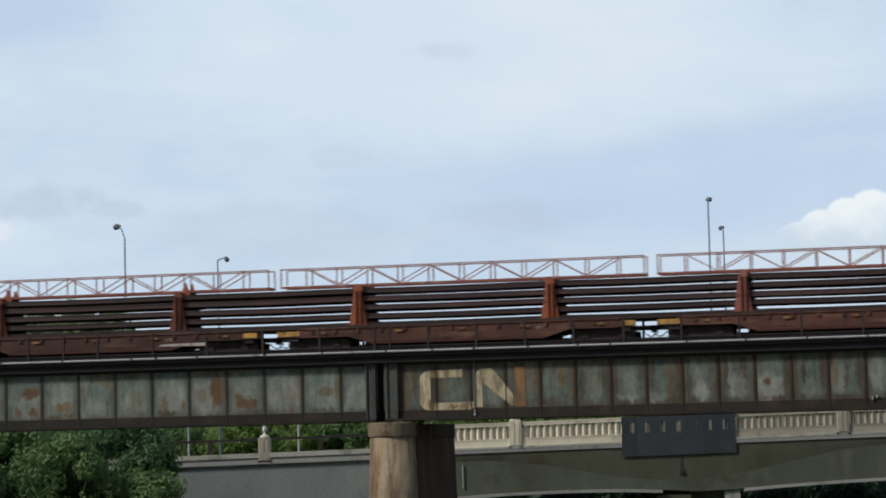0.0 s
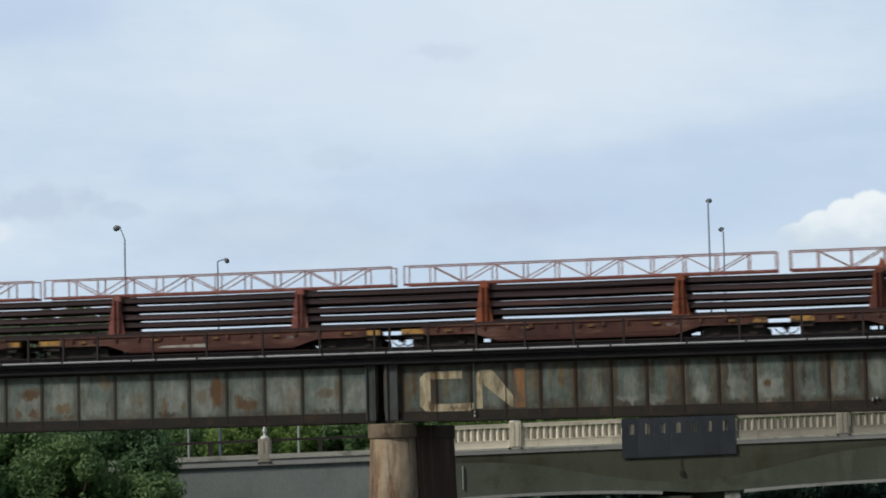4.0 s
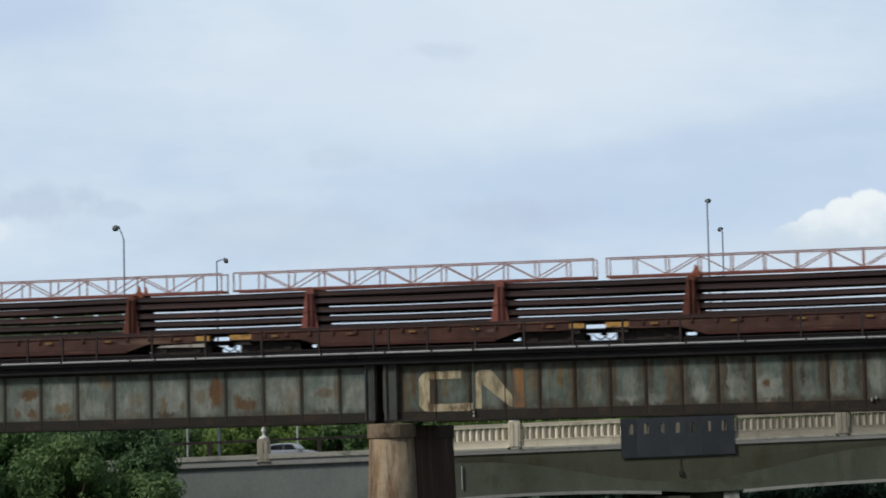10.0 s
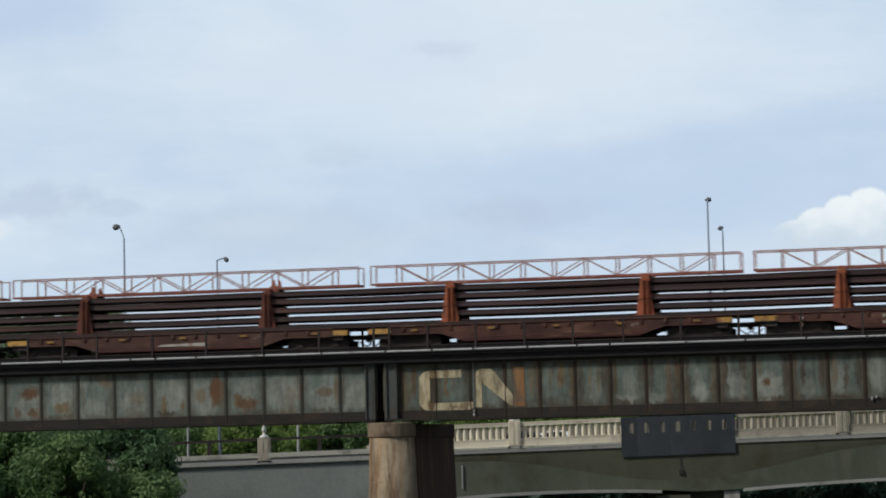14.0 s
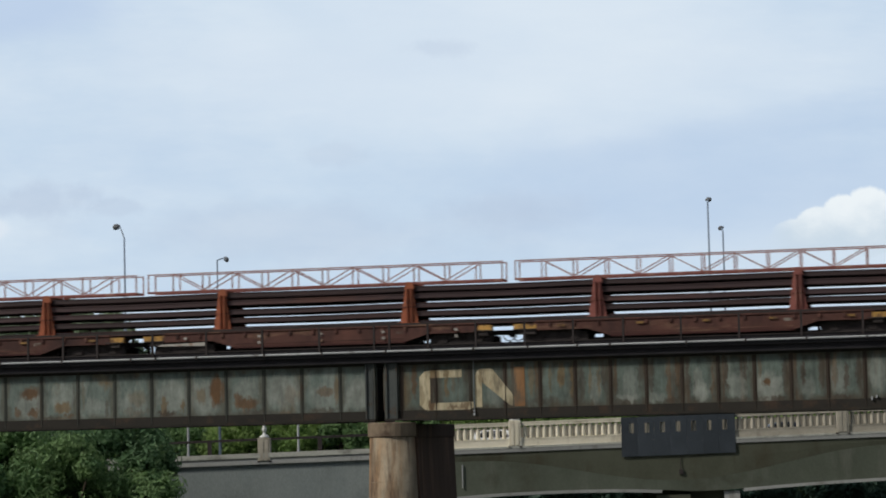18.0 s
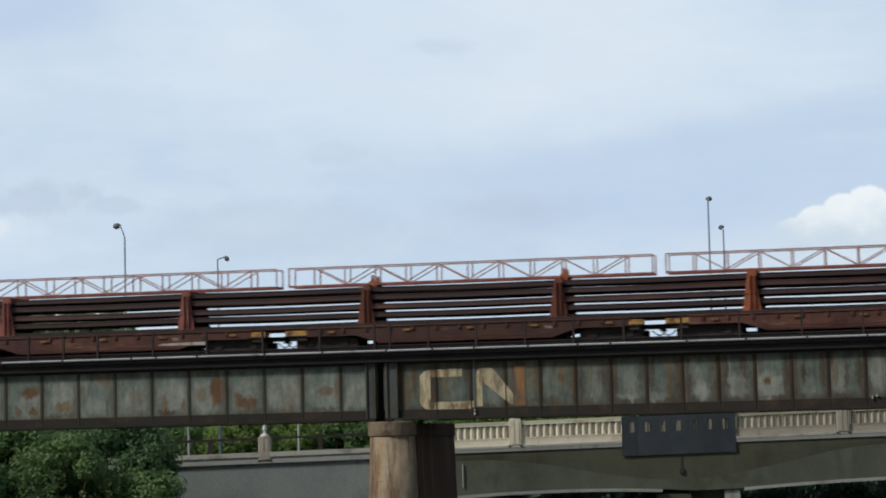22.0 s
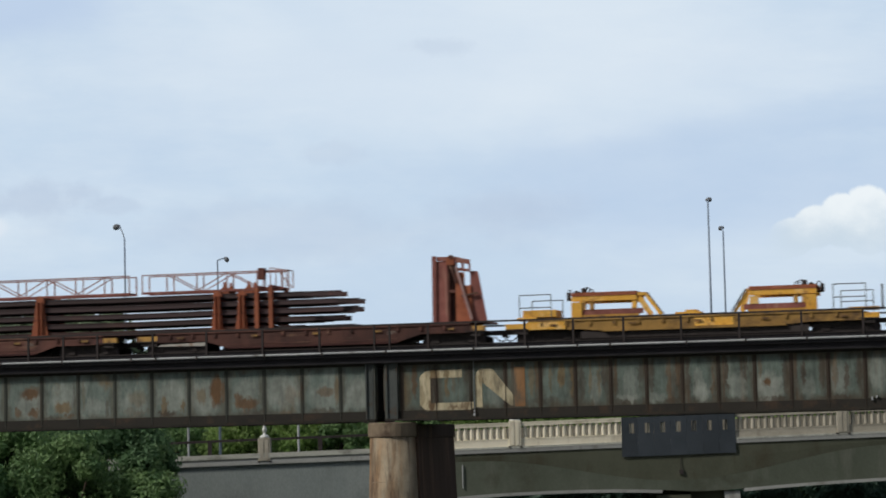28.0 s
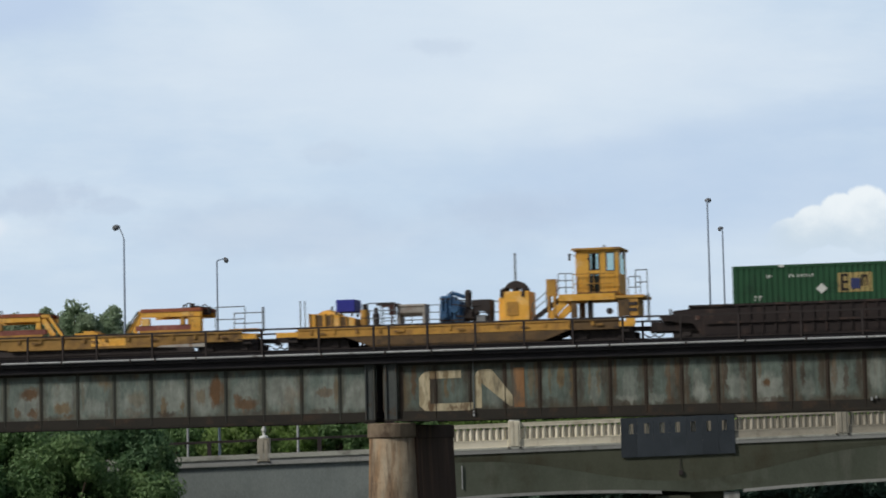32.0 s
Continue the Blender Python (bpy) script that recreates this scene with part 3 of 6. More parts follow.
    wob = math_("MULTIPLY", math_("SUBTRACT", noise_at(0.006, (0.5, 1.4, 0.15), 6.0, 0.6, 31.0), 0.5), 110.0)
    gap = math_("ABSOLUTE", math_("SUBTRACT", math_("ADD", tilt, wob), 118.0))
    gap = math_("MULTIPLY", step(gap, 46, 4), step(X, 30, 420))
    col = mix(math_("MULTIPLY", gap, 0.42), col, (0.45, 0.585, 0.79))
    hair = noise_at(0.012, (0.28, 2.2, 0.16), 8.0, 0.68, 44.0)
    col = mix(math_("MULTIPLY", step(hair, 0.42, 0.72), 0.20), col, (0.55, 0.67, 0.83))
    white = step(blob(60, 300, 700, 190, 0.7, 0.002, 5.0), 1.15, 0.3)
    col = mix(math_("MULTIPLY", white, 0.52), col, (0.775, 0.84, 0.92))
    corner = step(blob(-700, 385, 260, 60, 1.0, 0.004, 7.0), 1.1, 0.3)
    col = mix(math_("MULTIPLY", corner, 0.5), col, (0.50, 0.61, 0.82))
    # grey wisps
    for cx, cy, rx, ry, k, sd in ((-12, 322, 60, 17, 0.24, 2.0), (-640, 78, 110, 34, 0.42, 6.0), (-520, 66, 70, 16, 0.30, 13.0), (-250, 30, 420, 60, 0.30, 8.0), (-160, 150, 60, 22, 0.2, 3.0), (130, 60, 140, 40, 0.28, 15.0)):
        w = step(blob(cx, cy, rx, ry, 2.2, 0.016 if rx < 120 else 0.005, sd), 1.15, 0.3)
        col = mix(math_("MULTIPLY", w, k), col, (0.47, 0.55, 0.70))
    # low white glow over the skyline
    low = step(Y, 40, -90)
    col = mix(math_("MULTIPLY", low, 0.26), col, (0.56, 0.675, 0.81))
    # small bright cloud at one side and the large cumulus at the other
    side = step(blob(-725, 30, 45, 22, 0.9, 0.012, 1.0), 1.0, 0.4)
    col = mix(math_("MULTIPLY", side, 0.6), col, (0.80, 0.85, 0.92))
    # cumulus: six lobes with a ragged, sunlit rim
    lobes = None
    for cx, cy, rx, ry, sd in ((690, 42, 50, 57, 1.0), (648, 42, 44, 45, 2.0), (742, 36, 54, 50, 4.0), (605, 32, 38, 36, 6.0), (568, 16, 38, 32, 9.0), (543, 0, 34, 24, 11.0)):
        r = blob(cx, cy, rx, ry, 0.34, 0.030, sd)
        lobes = r if lobes is None else math_("MINIMUM", lobes, r)
    body = step(lobes, 1.05, 0.90)
    fade = math_("MULTIPLY", step(Y, -42, 26), step(X, 508, 578))
    puff = noise_at(0.014, (1, 1.2, 0), 5.0, 0.6, 21.0)
    shade = step(math_("ADD", math_("MULTIPLY", Y, 0.0105), math_("MULTIPLY", puff, 1.1)), 0.50, 1.45)
    heap = mix(shade, (0.62, 0.715, 0.81), (0.885, 0.925, 0.955))
    col = mix(math_("MULTIPLY", body, fade), col, heap)
    tint = n.new("ShaderNodeMixRGB")
    tint.blend_type = "MULTIPLY"
    tint.inputs[0].default_value, tint.inputs[2].default_value = 1.0, (0.953, 0.975, 0.98, 1)
    l.new(col, tint.inputs[1])
    col = tint.outputs["Color"]
    em, out = n.new("ShaderNodeEmission"), n.new("ShaderNodeOutputMaterial")
    l.new(col, em.inputs["Color"])
    # the sheet thins out into the open sky towards its rim
    rim = math_("MULTIPLY", step(math_("ABSOLUTE", X), 1500, 1050), step(Y, 1000, 620))
    tr = n.new("ShaderNodeBsdfTransparent")
    mx = n.new("ShaderNodeMixShader")
    l.new(rim, mx.inputs[0])
    l.new(tr.outputs[0], mx.inputs[1])
    l.new(em.outputs[0], mx.inputs[2])
    l.new(mx.outputs[0], out.inputs["Surface"])
    bm = bmesh.new()
    v = [bm.verts.new(c) for c in ((-1550, -420, 0), (1550, -420, 0), (1550, 1050, 0), (-1550, 1050, 0))]
    bm.faces.new(v)
    ob = part("backdrop_sky", bm, m)
    return tagged(ob, "pale blue sky with thin streaky cloud and a white cumulus", "sky", kind="structure")


SKY_POSE = aim(0, 0) @ pose(0, 0, -4000)
backdrop = cloud_backdrop()
backdrop.matrix_basis = SKY_POSE


# ---- ground ----
def smooth01(a, b, x):
    t = min(1.0, max(0.0, (x - a) / (b - a)))
    return t * t * (3 - 2 * t)


def ground_z(x, y):
    bank = 10.4 * (1 - smooth01(14, 48, y)) + 11.0 * smooth01(184, 215, y) + 0.6 * noise.noise((x * 0.02, y * 0.02, 0.3))
    sides = 10.6 * smooth01(62, 100, abs(x + 8))
    z = 1.5 + max(bank, sides) - 1.5 * smooth01(0, 10, max(bank, sides))
    if y < 12 and abs(x) < 20:
        z = 10.35 + 0.0 * x
    return z


def ground():
    xs = [-3800, -2400, -1400, -800, -500, -340, -260, -210] + [-170 + 6 * i for i in range(58)] + [190, 220, 270, 350, 520, 800, 1400, 2400, 3800]
    ys = [-1500, -600, -250, -100, -50, -25] + [-10 + 6 * i for i in range(52)] + [320, 360, 420, 520, 700, 1000, 1600, 2600, 3900]
    bm = bmesh.new()
    grid = [[bm.verts.new((x, y, ground_z(x, y))) for x in xs] for y in ys]
    for j in range(len(ys) - 1):
        for i in range(len(xs) - 1):
            bm.faces.new((grid[j][i], grid[j][i + 1], grid[j + 1][i + 1], grid[j + 1][i]))
    tagged(part("ground", bm, GRASS, smooth=True), "grassy river banks and valley floor", "ground", kind="structure")
    bm = boxes((-60, 55, 62, 158, 1.2, 1.9))
    tagged(part("water", bm, WATER), "dark green river water under the bridges", "water", kind="structure")


ground()


# ---- rail bridge ----
def rail_bridge():
    left, right = (-66.0, -3.12), (-2.62, 66.0)
    yf, yb = -1.75, 1.75
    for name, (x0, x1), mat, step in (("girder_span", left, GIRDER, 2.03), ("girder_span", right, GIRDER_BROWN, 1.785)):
        span = thing(name, "weathered grey-green steel plate girder span streaked with rust", "bridge span", RAIL, "spans of the rail bridge", "structure")
        n = int((x1 - x0) / step)
        edges = [x1 + 0.17 - i * step for i in range(1, n + 1)] + [x1] if x1 < 0 else [x0] + [x0 + 0.865 + i * step for i in range(n)]
        edges.sort()
        for y, s in ((yf, -1), (yb, 1)):
            part("web", boxes((x0, x1, y - 0.012, y + 0.012, -3.42, -0.52)), GIRDER_DARK, span)
            part("top_flange", boxes((x0, x1, y - 0.24, y + 0.24, -0.60, -0.50)), GIRDER_DARK, span)
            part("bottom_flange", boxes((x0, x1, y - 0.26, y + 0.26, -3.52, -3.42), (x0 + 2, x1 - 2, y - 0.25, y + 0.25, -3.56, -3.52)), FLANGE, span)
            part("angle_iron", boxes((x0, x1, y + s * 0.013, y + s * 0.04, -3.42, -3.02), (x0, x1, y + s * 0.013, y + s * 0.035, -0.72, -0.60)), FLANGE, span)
            for x in edges:
                part("stiffener", boxes((x - 0.014, x + 0.014, min(y + s * 0.036, y + s * 0.065), max(y + s * 0.036, y + s * 0.065), -3.41, -0.61),
                                             (x - 0.10, x + 0.10, min(y + s * 0.013, y + s * 0.035), max(y + s * 0.013, y + s * 0.035), -3.01, -0.73)), STIFFENER if x1 < 0 else STIFFENER_RUST, span)
            if s < 0:
                for a, b in zip(edges, edges[1:]):
                    if b < -30 or a > 30:
                        continue
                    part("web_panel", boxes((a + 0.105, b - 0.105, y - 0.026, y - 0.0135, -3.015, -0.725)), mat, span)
        # end posts and cross frames
        for x in (x0 + 0.05, x1 - 0.05):
            part("end_plate", boxes((x - 0.05, x + 0.05, yf - 0.2, yf + 0.2, -3.41, -0.61)), GIRDER_DARK, span)
            part("end_diaphragm", boxes((x - 0.03, x + 0.03, yf + 0.3, yb - 0.3, -3.3, -0.8)), BLACK, span)
        bm = bmesh.new()
        x = x0 + 2
        while x < x1 - 2:
            bm_beam(bm, (x, yf, -0.9), (x, yb, -3.4), 0.09, 0.09)
            bm_beam(bm, (x, yb, -0.9), (x, yf, -3.4), 0.09, 0.09)
            bm_box(bm, x - 0.05, x + 0.05, yf, yb, -3.48, -3.38)
            x += 4
        part("cross_frame", bm, BLACK, span)
    # heavy end columns at the joint
    joint = thing("girder_end_column", "dark riveted end column of the girder over the pier", "column", RAIL, kind="structure")
    for a, b in ((-3.62, -3.20), (-2.55, -1.95)):
        part("column_plate", boxes((a, b, yf - 0.14, yf - 0.03, -3.41, -0.62)), COLUMN, joint)
        part("column_flange", boxes((a, a + 0.07, yf - 0.22, yf - 0.141, -3.41, -0.62)), COLUMN, joint)
        part("column_flange", boxes((b - 0.07, b, yf - 0.22, yf - 0.141, -3.41, -0.62)), COLUMN, joint)
    part("bearing", boxes((-3.7, -3.1, yf - 0.3, yf + 0.3, -3.60, -3.565)), BLACK, joint)
    part("bearing", boxes((-2.6, -2.0, yf - 0.3, yf + 0.3, -3.60, -3.565)), BLACK, joint)
    part("joint_cover", boxes((-3.3, -2.45, yf - 0.14, yf + 0.3, -0.605, -0.252)), TIMBER, joint)
    # faded painted mark in plain bars on the girder
    mark = thing("painted_mark", "faded cream painted block mark on the rusty girder", "marking", RAIL, kind="structure")
    y0, y1 = yf - 0.042, yf - 0.036
    for pts in ([(-0.83, -1.35), (-0.83, -2.75), (-0.55, -3.02), (-0.27, -3.04), (-0.27, -1.03), (-0.55, -1.07)],
                [(-0.265, -1.42), (1.37, -1.42), (1.37, -1.02), (-0.265, -1.03)],
                [(-0.265, -3.05), (1.80, -3.05), (1.95, -2.95), (1.95, -2.66), (-0.265, -2.68)]):
        bm = bmesh.new()
        bm_prism(bm, pts, y0, y1)
        part("mark_bar", bm, MARK, mark)
    bm = bmesh.new()
    bm_prism(bm, [(2.06, -2.95), (2.40, -2.95), (2.40, -1.02), (2.26, -1.05), (2.12, -1.2), (2.06, -1.4)], y0, y1)
    part("mark_bar", bm, MARK, mark)
    bm = bmesh.new()
    bm_prism(bm, [(2.405, -1.7), (2.405, -1.02), (2.86, -1.02), (2.98, -1.08), (3.98, -2.35), (3.98, -2.9), (3.85, -2.9)], y0, y1)
    part("mark_bar", bm, MARK, mark)
    part("mark_bar", boxes((4.05, 4.6, y0, y1, -2.95, -0.98)), MARK_RUST, mark)
    part("conduit", tubes(0.016, ((2.0, yf - 0.11, -3.4), (2.0, yf - 0.11, -0.5))), GUARD, mark)
    part("insulator", boxes((1.95, 2.05, yf - 0.17, yf - 0.09, -3.36, -3.24), (1.96, 2.04, yf - 0.17, yf - 0.09, -3.16, -3.09), (21.7, 21.78, yf - 0.17, yf - 0.045, -3.10, -2.92), (21.92, 22.0, yf - 0.17, yf - 0.045, -3.0, -2.88)), PIPE_GREY, mark)
    # deck
    deck = thing("bridge_deck", "dark timber bridge deck with walkway and grey pipe along the edge", "bridge deck", RAIL, kind="structure")
    part("walkway_edge", boxes((-66, 66, -2.2, -2.1, -0.58, -0.251)), TIMBER, deck)
    part("walkway", boxes((-66, 66, -2.40, -1.35, -0.25, -0.10)), TIMBER, deck)
    part("walkway", boxes((-66, 66, 1.35, 2.6, -0.24, -0.17)), TIMBER, deck)
    part("kerb_timber", boxes((-66, 66, -2.36, -2.2, -0.099, 0.20)), TIMBER, deck)
    part("kerb_timber", boxes((-66, 66, 2.3, 2.48, -0.17, 0.12)), TIMBER, deck)
    part("guard_timber", boxes((-66, 66, -1.32, -1.12, -0.17, 0.0)), TIMBER, deck)
    part("guard_timber", boxes((-66, 66, 1.12, 1.32, -0.17, 0.0)), TIMBER, deck)
    tie = mesh_of("tie", boxes((-0.12, 0.12, -2.08, 1.6, -0.49, -0.255)), TIMBER)
    for i in range(240):
        x = -60 + i * 0.5
        part("tie", tie, None, deck, m=pose(x, 0, 0))
    pipe = thing("edge_pipe", "light grey pipe clamped along the edge of the deck", "pipe", RAIL, kind="structure")
    stops = [-64.0 + 2.98 * i for i in range(14)] + [-23.18, -19.77, -15.97, -14.62, -12.41, -8.77, -5.71, -2.36, 0.04, 2.17, 4.94, 7.45, 9.09, 12.88, 15.79, 18.75, 21.65] + [24.6 + 2.98 * i for i in range(14)]
    for a, b in zip(stops, stops[1:]):
        part("pipe_length", tubes(0.052, ((a + 0.03, -2.50, -0.03), (b - 0.03, -2.50, -0.03)), n=10), PIPE_GREY, pipe)
        part("clamp", boxes((a - 0.045, a + 0.045, -2.57, -2.401, -0.13, 0.045)), BLACK, pipe)
    near = [-21.69 - 3.0 * i for i in range(14, 0, -1)] + [-21.69, -19.74, -17.86, -14.82, -11.91, -8.9, -5.87, -2.99, -2.19, -0.19, 2.28, 4.77, 7.23, 9.75, 12.61, 15.47, 18.5, 21.46] + [21.46 + 2.95 * i for i in range(1, 15)]
    far = [-64.5 + 2.98 * i for i in range(44)]
    for yy, spots in ((-2.40, near), (2.56, far)):
        rail = thing("bridge_railing", "dark steel post-and-rail railing along the bridge deck", "railing", RAIL, "railings of the rail bridge", "structure")
        part("top_rail", boxes((-66, 66, yy - 0.035, yy + 0.035, 1.28, 1.37)), HAND_RAIL, rail)
        part("mid_rail", boxes((-66, 66, yy - 0.02, yy + 0.02, 0.20, 0.25)), HAND_RAIL, rail)
        post = mesh_of("post", boxes((-0.05, 0.05, -0.05, 0.05, -0.1, 1.28)), HAND_RAIL)
        for x in spots:
            part("post", post, None, rail, m=pose(x, yy, 0))
    board = bmesh.new()
    bm_prism(board, [(-14.55, 0.60), (-11.95, 0.56), (-11.95, 0.74), (-14.3, 0.69)], -2.47, -2.452)
    tagged(part("plank", board, GREY_TANK, m=RAIL), "pale grey plank wired to the bridge railing", "plank", kind="structure")
    track = thing("track", "steel running rails on the bridge", "track", RAIL, kind="structure")
    for y in (-0.75, 0.75):
        part("running_rail", boxes((-320, 330, y - 0.035, y + 0.035, -0.05, 0.0), (-320, 330, y - 0.012, y + 0.012, -0.15, -0.05), (-320, 330, y - 0.07, y + 0.07, -0.17, -0.15)), STEEL_GREY, track)


rail_bridge()


def pier():
    """Concrete pier: two round noses joined by a wall, with a projecting cap."""
    p = thing("bridge_pier", "brown stained round-nosed concrete pier with a projecting cap", "pier", RAIL @ pose(-2.27, -1.5, 0, 0, 0, -5.0), kind="structure")
    length = 6.2

    def ring_xy(r, z):
        return [(r * math.cos(2 * math.pi * i / 28) - 0.10, r * math.sin(2 * math.pi * i / 28), z) for i in range(28)]

    def wall(r, z):
        return [(-r, 0.2, z), (r, 0.2, z), (r, length, z), (r * 0.7, length + 0.8, z), (-r * 0.7, length + 0.8, z), (-r, length, z)]

    bm = bmesh.new()
    bm_loft(bm, [ring_xy(1.16, -4.35), ring_xy(1.52, -15.5)])
    part("column", bm, PIER, p, smooth=True)
    # rear wall and rear cap carry the shaded side in their colour
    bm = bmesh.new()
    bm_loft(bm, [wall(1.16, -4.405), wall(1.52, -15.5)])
    part("rear_wall", bm, PIER_SHADED, p, "dark stained rear wall of the pier, shade painted into its colour")
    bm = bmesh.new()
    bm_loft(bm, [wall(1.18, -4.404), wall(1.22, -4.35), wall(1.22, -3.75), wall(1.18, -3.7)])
    part("rear_cap", bm, PIER_SHADED, p)
    bm = bmesh.new()
    bm_loft(bm, [ring_xy(1.17, -4.349), ring_xy(1.25, -4.30), ring_xy(1.25, -3.66), ring_xy(1.20, -3.605)])
    part("cap", bm, PIER_CAP, p, "darker brown projecting cap")
    for i, z in enumerate((-6.6, -8.6)):
        r = 1.165 + 0.36 * (-4.55 - z) / 10.95
        bm = bmesh.new()
        bm_loft(bm, [ring_xy(r + 0.002, z - 0.006), ring_xy(r + 0.002, z + 0.006)])
        part("pour_joint", bm, PIER, p)


pier()


def bank_fill():
    """Earth fill that carries the track beyond the bridge."""
    for a, b in ((-330, -64), (64, 340)):
        bm = bmesh.new()
        outline = [(-9, -7), (-3.2, -0.62), (3.2, -0.62), (9, -7)]
        bm_loft(bm, [[(x, y, z) for y, z in outline] for x in (a, b)])
        tagged(part("embankment", bm, GRAVEL, m=RAIL), "gravel embankment carrying the track", "embankment", kind="structure")


bank_fill()


# ---- road bridge ----
def rz(x):
    """Height of the road's edge over the frame's origin: a steady grade."""
    return GRADE * x


def sloped(bm, x0, x1, y0, y1, z0, z1, steps=1):
    """A box whose ends follow the grade."""
    for i in range(steps):
        a, b = x0 + (x1 - x0) * i / steps, x0 + (x1 - x0) * (i + 1) / steps
        for v in bm_box(bm, a, b, y0, y1, z0, z1):
            v.co.z += rz(v.co.x)
    return bm


def slab(*rows):
    bm = bmesh.new()
    for r in rows:
        sloped(bm, *r)
    return bm


def soffit(x):
    """Underside of the haunched spans, below the road's edge."""
    for c, half in ((6.5, 9.5), (32.0, 14.0), (59.0, 13.0)):
        if abs(x - c) <= half:
            return -3.12 - 0.4 * (abs(x - c) / half) ** 2.2
    return -3.52


def road_bridge():
    rb = thing("road_bridge", "concrete road bridge with haunched spans, shade painted into its olive sides", "bridge", ROAD, kind="structure")
    part("carriageway", slab((-330, 330, 1.2, 22.5, -0.95, -0.72)), ASPHALT, rb)
    part("sidewalk", slab((-330, 330, 0.91, 2.6, -0.719, -0.5)), GREY_CONC, rb)
    part("sidewalk", slab((-330, 330, 20.2, 22.5, -0.719, -0.5)), GREY_CONC, rb)
    # plain walls of the approach
    part("abutment_wall", slab((-75, -3.4, 0.1, 1.19, -9.5, -0.62)), WALL_CONC, rb)
    part("abutment_wall", slab((-75, -3.4, 22.51, 23.4, -9.5, -0.45)), GREY_CONC, rb)
    part("coping", slab((-75, -3.4, -0.1, 0.6, -0.62, -0.26)), GREY_CONC, rb)
    part("coping_lip", slab((-75, -3.4, -0.18, 0.3, -0.20, 0.11), (-75, -3.4, -0.06, 0.3, -0.259, -0.201)), LIP_CONC, rb)
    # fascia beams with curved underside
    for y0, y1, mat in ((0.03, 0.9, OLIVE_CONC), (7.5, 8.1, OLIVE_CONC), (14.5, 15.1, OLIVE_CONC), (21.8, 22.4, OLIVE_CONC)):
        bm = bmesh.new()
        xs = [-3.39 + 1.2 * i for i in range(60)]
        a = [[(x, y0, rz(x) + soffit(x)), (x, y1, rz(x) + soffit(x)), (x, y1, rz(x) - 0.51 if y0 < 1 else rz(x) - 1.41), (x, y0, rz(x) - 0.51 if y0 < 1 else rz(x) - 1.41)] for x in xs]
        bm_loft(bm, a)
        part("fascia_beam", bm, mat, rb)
        for lo, hi in ((-3.39, 13.9), (19.2, 45.0)):
            xs = [lo + (hi - lo) * i / 22 for i in range(23)]
            bm = bmesh.new()
            bm_loft(bm, [[(x, y0 - 0.12, rz(x) + soffit(x) - 0.2), (x, y1 + 0.1, rz(x) + soffit(x) - 0.2), (x, y1 + 0.1, rz(x) + soffit(x) - 0.004), (x, y0 - 0.12, rz(x) + soffit(x) - 0.004)] for x in xs])
            part("bottom_lip", bm, GREY_CONC, rb)
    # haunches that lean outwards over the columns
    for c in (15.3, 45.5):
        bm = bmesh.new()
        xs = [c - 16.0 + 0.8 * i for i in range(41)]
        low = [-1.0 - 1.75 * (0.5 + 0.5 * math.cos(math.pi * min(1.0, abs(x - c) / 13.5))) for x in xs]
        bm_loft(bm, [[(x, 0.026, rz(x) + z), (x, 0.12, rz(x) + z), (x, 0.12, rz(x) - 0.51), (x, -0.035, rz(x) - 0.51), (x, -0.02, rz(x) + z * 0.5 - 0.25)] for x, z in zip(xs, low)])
        part("haunch", bm, HAUNCH, rb, "brown haunch of the road bridge, its shade painted dark")
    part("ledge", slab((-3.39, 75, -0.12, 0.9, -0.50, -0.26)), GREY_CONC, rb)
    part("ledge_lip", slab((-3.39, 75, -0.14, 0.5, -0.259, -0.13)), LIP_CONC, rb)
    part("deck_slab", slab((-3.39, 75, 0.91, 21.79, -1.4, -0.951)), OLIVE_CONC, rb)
    part("drain_pipe", tubes(0.04, ((0.95, -0.05, -1.2), (0.95, -0.05, -2.7))), PIPE_GREY, rb)
    part("drain_pipe", tubes(0.022, ((15.15, -0.075, -0.9), (15.15, -0.075, -1.82))), BLACK, rb)
    part("drain_box", boxes((15.04, 15.30, -0.11, 0.01, -2.1, -1.8)), BLACK, rb)
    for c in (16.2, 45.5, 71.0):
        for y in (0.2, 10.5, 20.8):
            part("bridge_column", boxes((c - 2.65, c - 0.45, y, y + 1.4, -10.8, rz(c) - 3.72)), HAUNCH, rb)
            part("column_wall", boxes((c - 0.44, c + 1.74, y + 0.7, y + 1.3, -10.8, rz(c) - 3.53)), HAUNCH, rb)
            # lit end of the column, its light given by paler concrete
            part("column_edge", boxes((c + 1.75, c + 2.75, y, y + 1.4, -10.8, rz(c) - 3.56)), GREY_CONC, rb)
    part("far_parapet", slab((-2.9, 75, 21.4, 21.75, -0.5, 1.2)), PARAPET, rb, "tan concrete parapet on the far side")
    # balustrade
    bal = bmesh.new()
    bm_lathe(bal, [(0.14, 0.0), (0.145, 0.06), (0.132, 0.14), (0.142, 0.30), (0.122, 0.58), (0.118, 0.68), (0.14, 0.74), (0.145, 0.80)], 8)
    bal = mesh_of("baluster", bal, CREAM, True)
    bal_tan = bal.copy()
    bal_tan.materials[0] = TAN_CONC
    posts = (-12.0, 4.42, 25.72, 48.0)
    for a, b in ((-2.9, 4.0), (4.84, 15.4), (15.404, 25.3), (26.14, 47.5)):
        # from behind the screen onwards the stone's colour carries the shade
        dulled = a > 15
        stone, turned = (TAN_CONC, bal_tan) if dulled else (CREAM, bal)
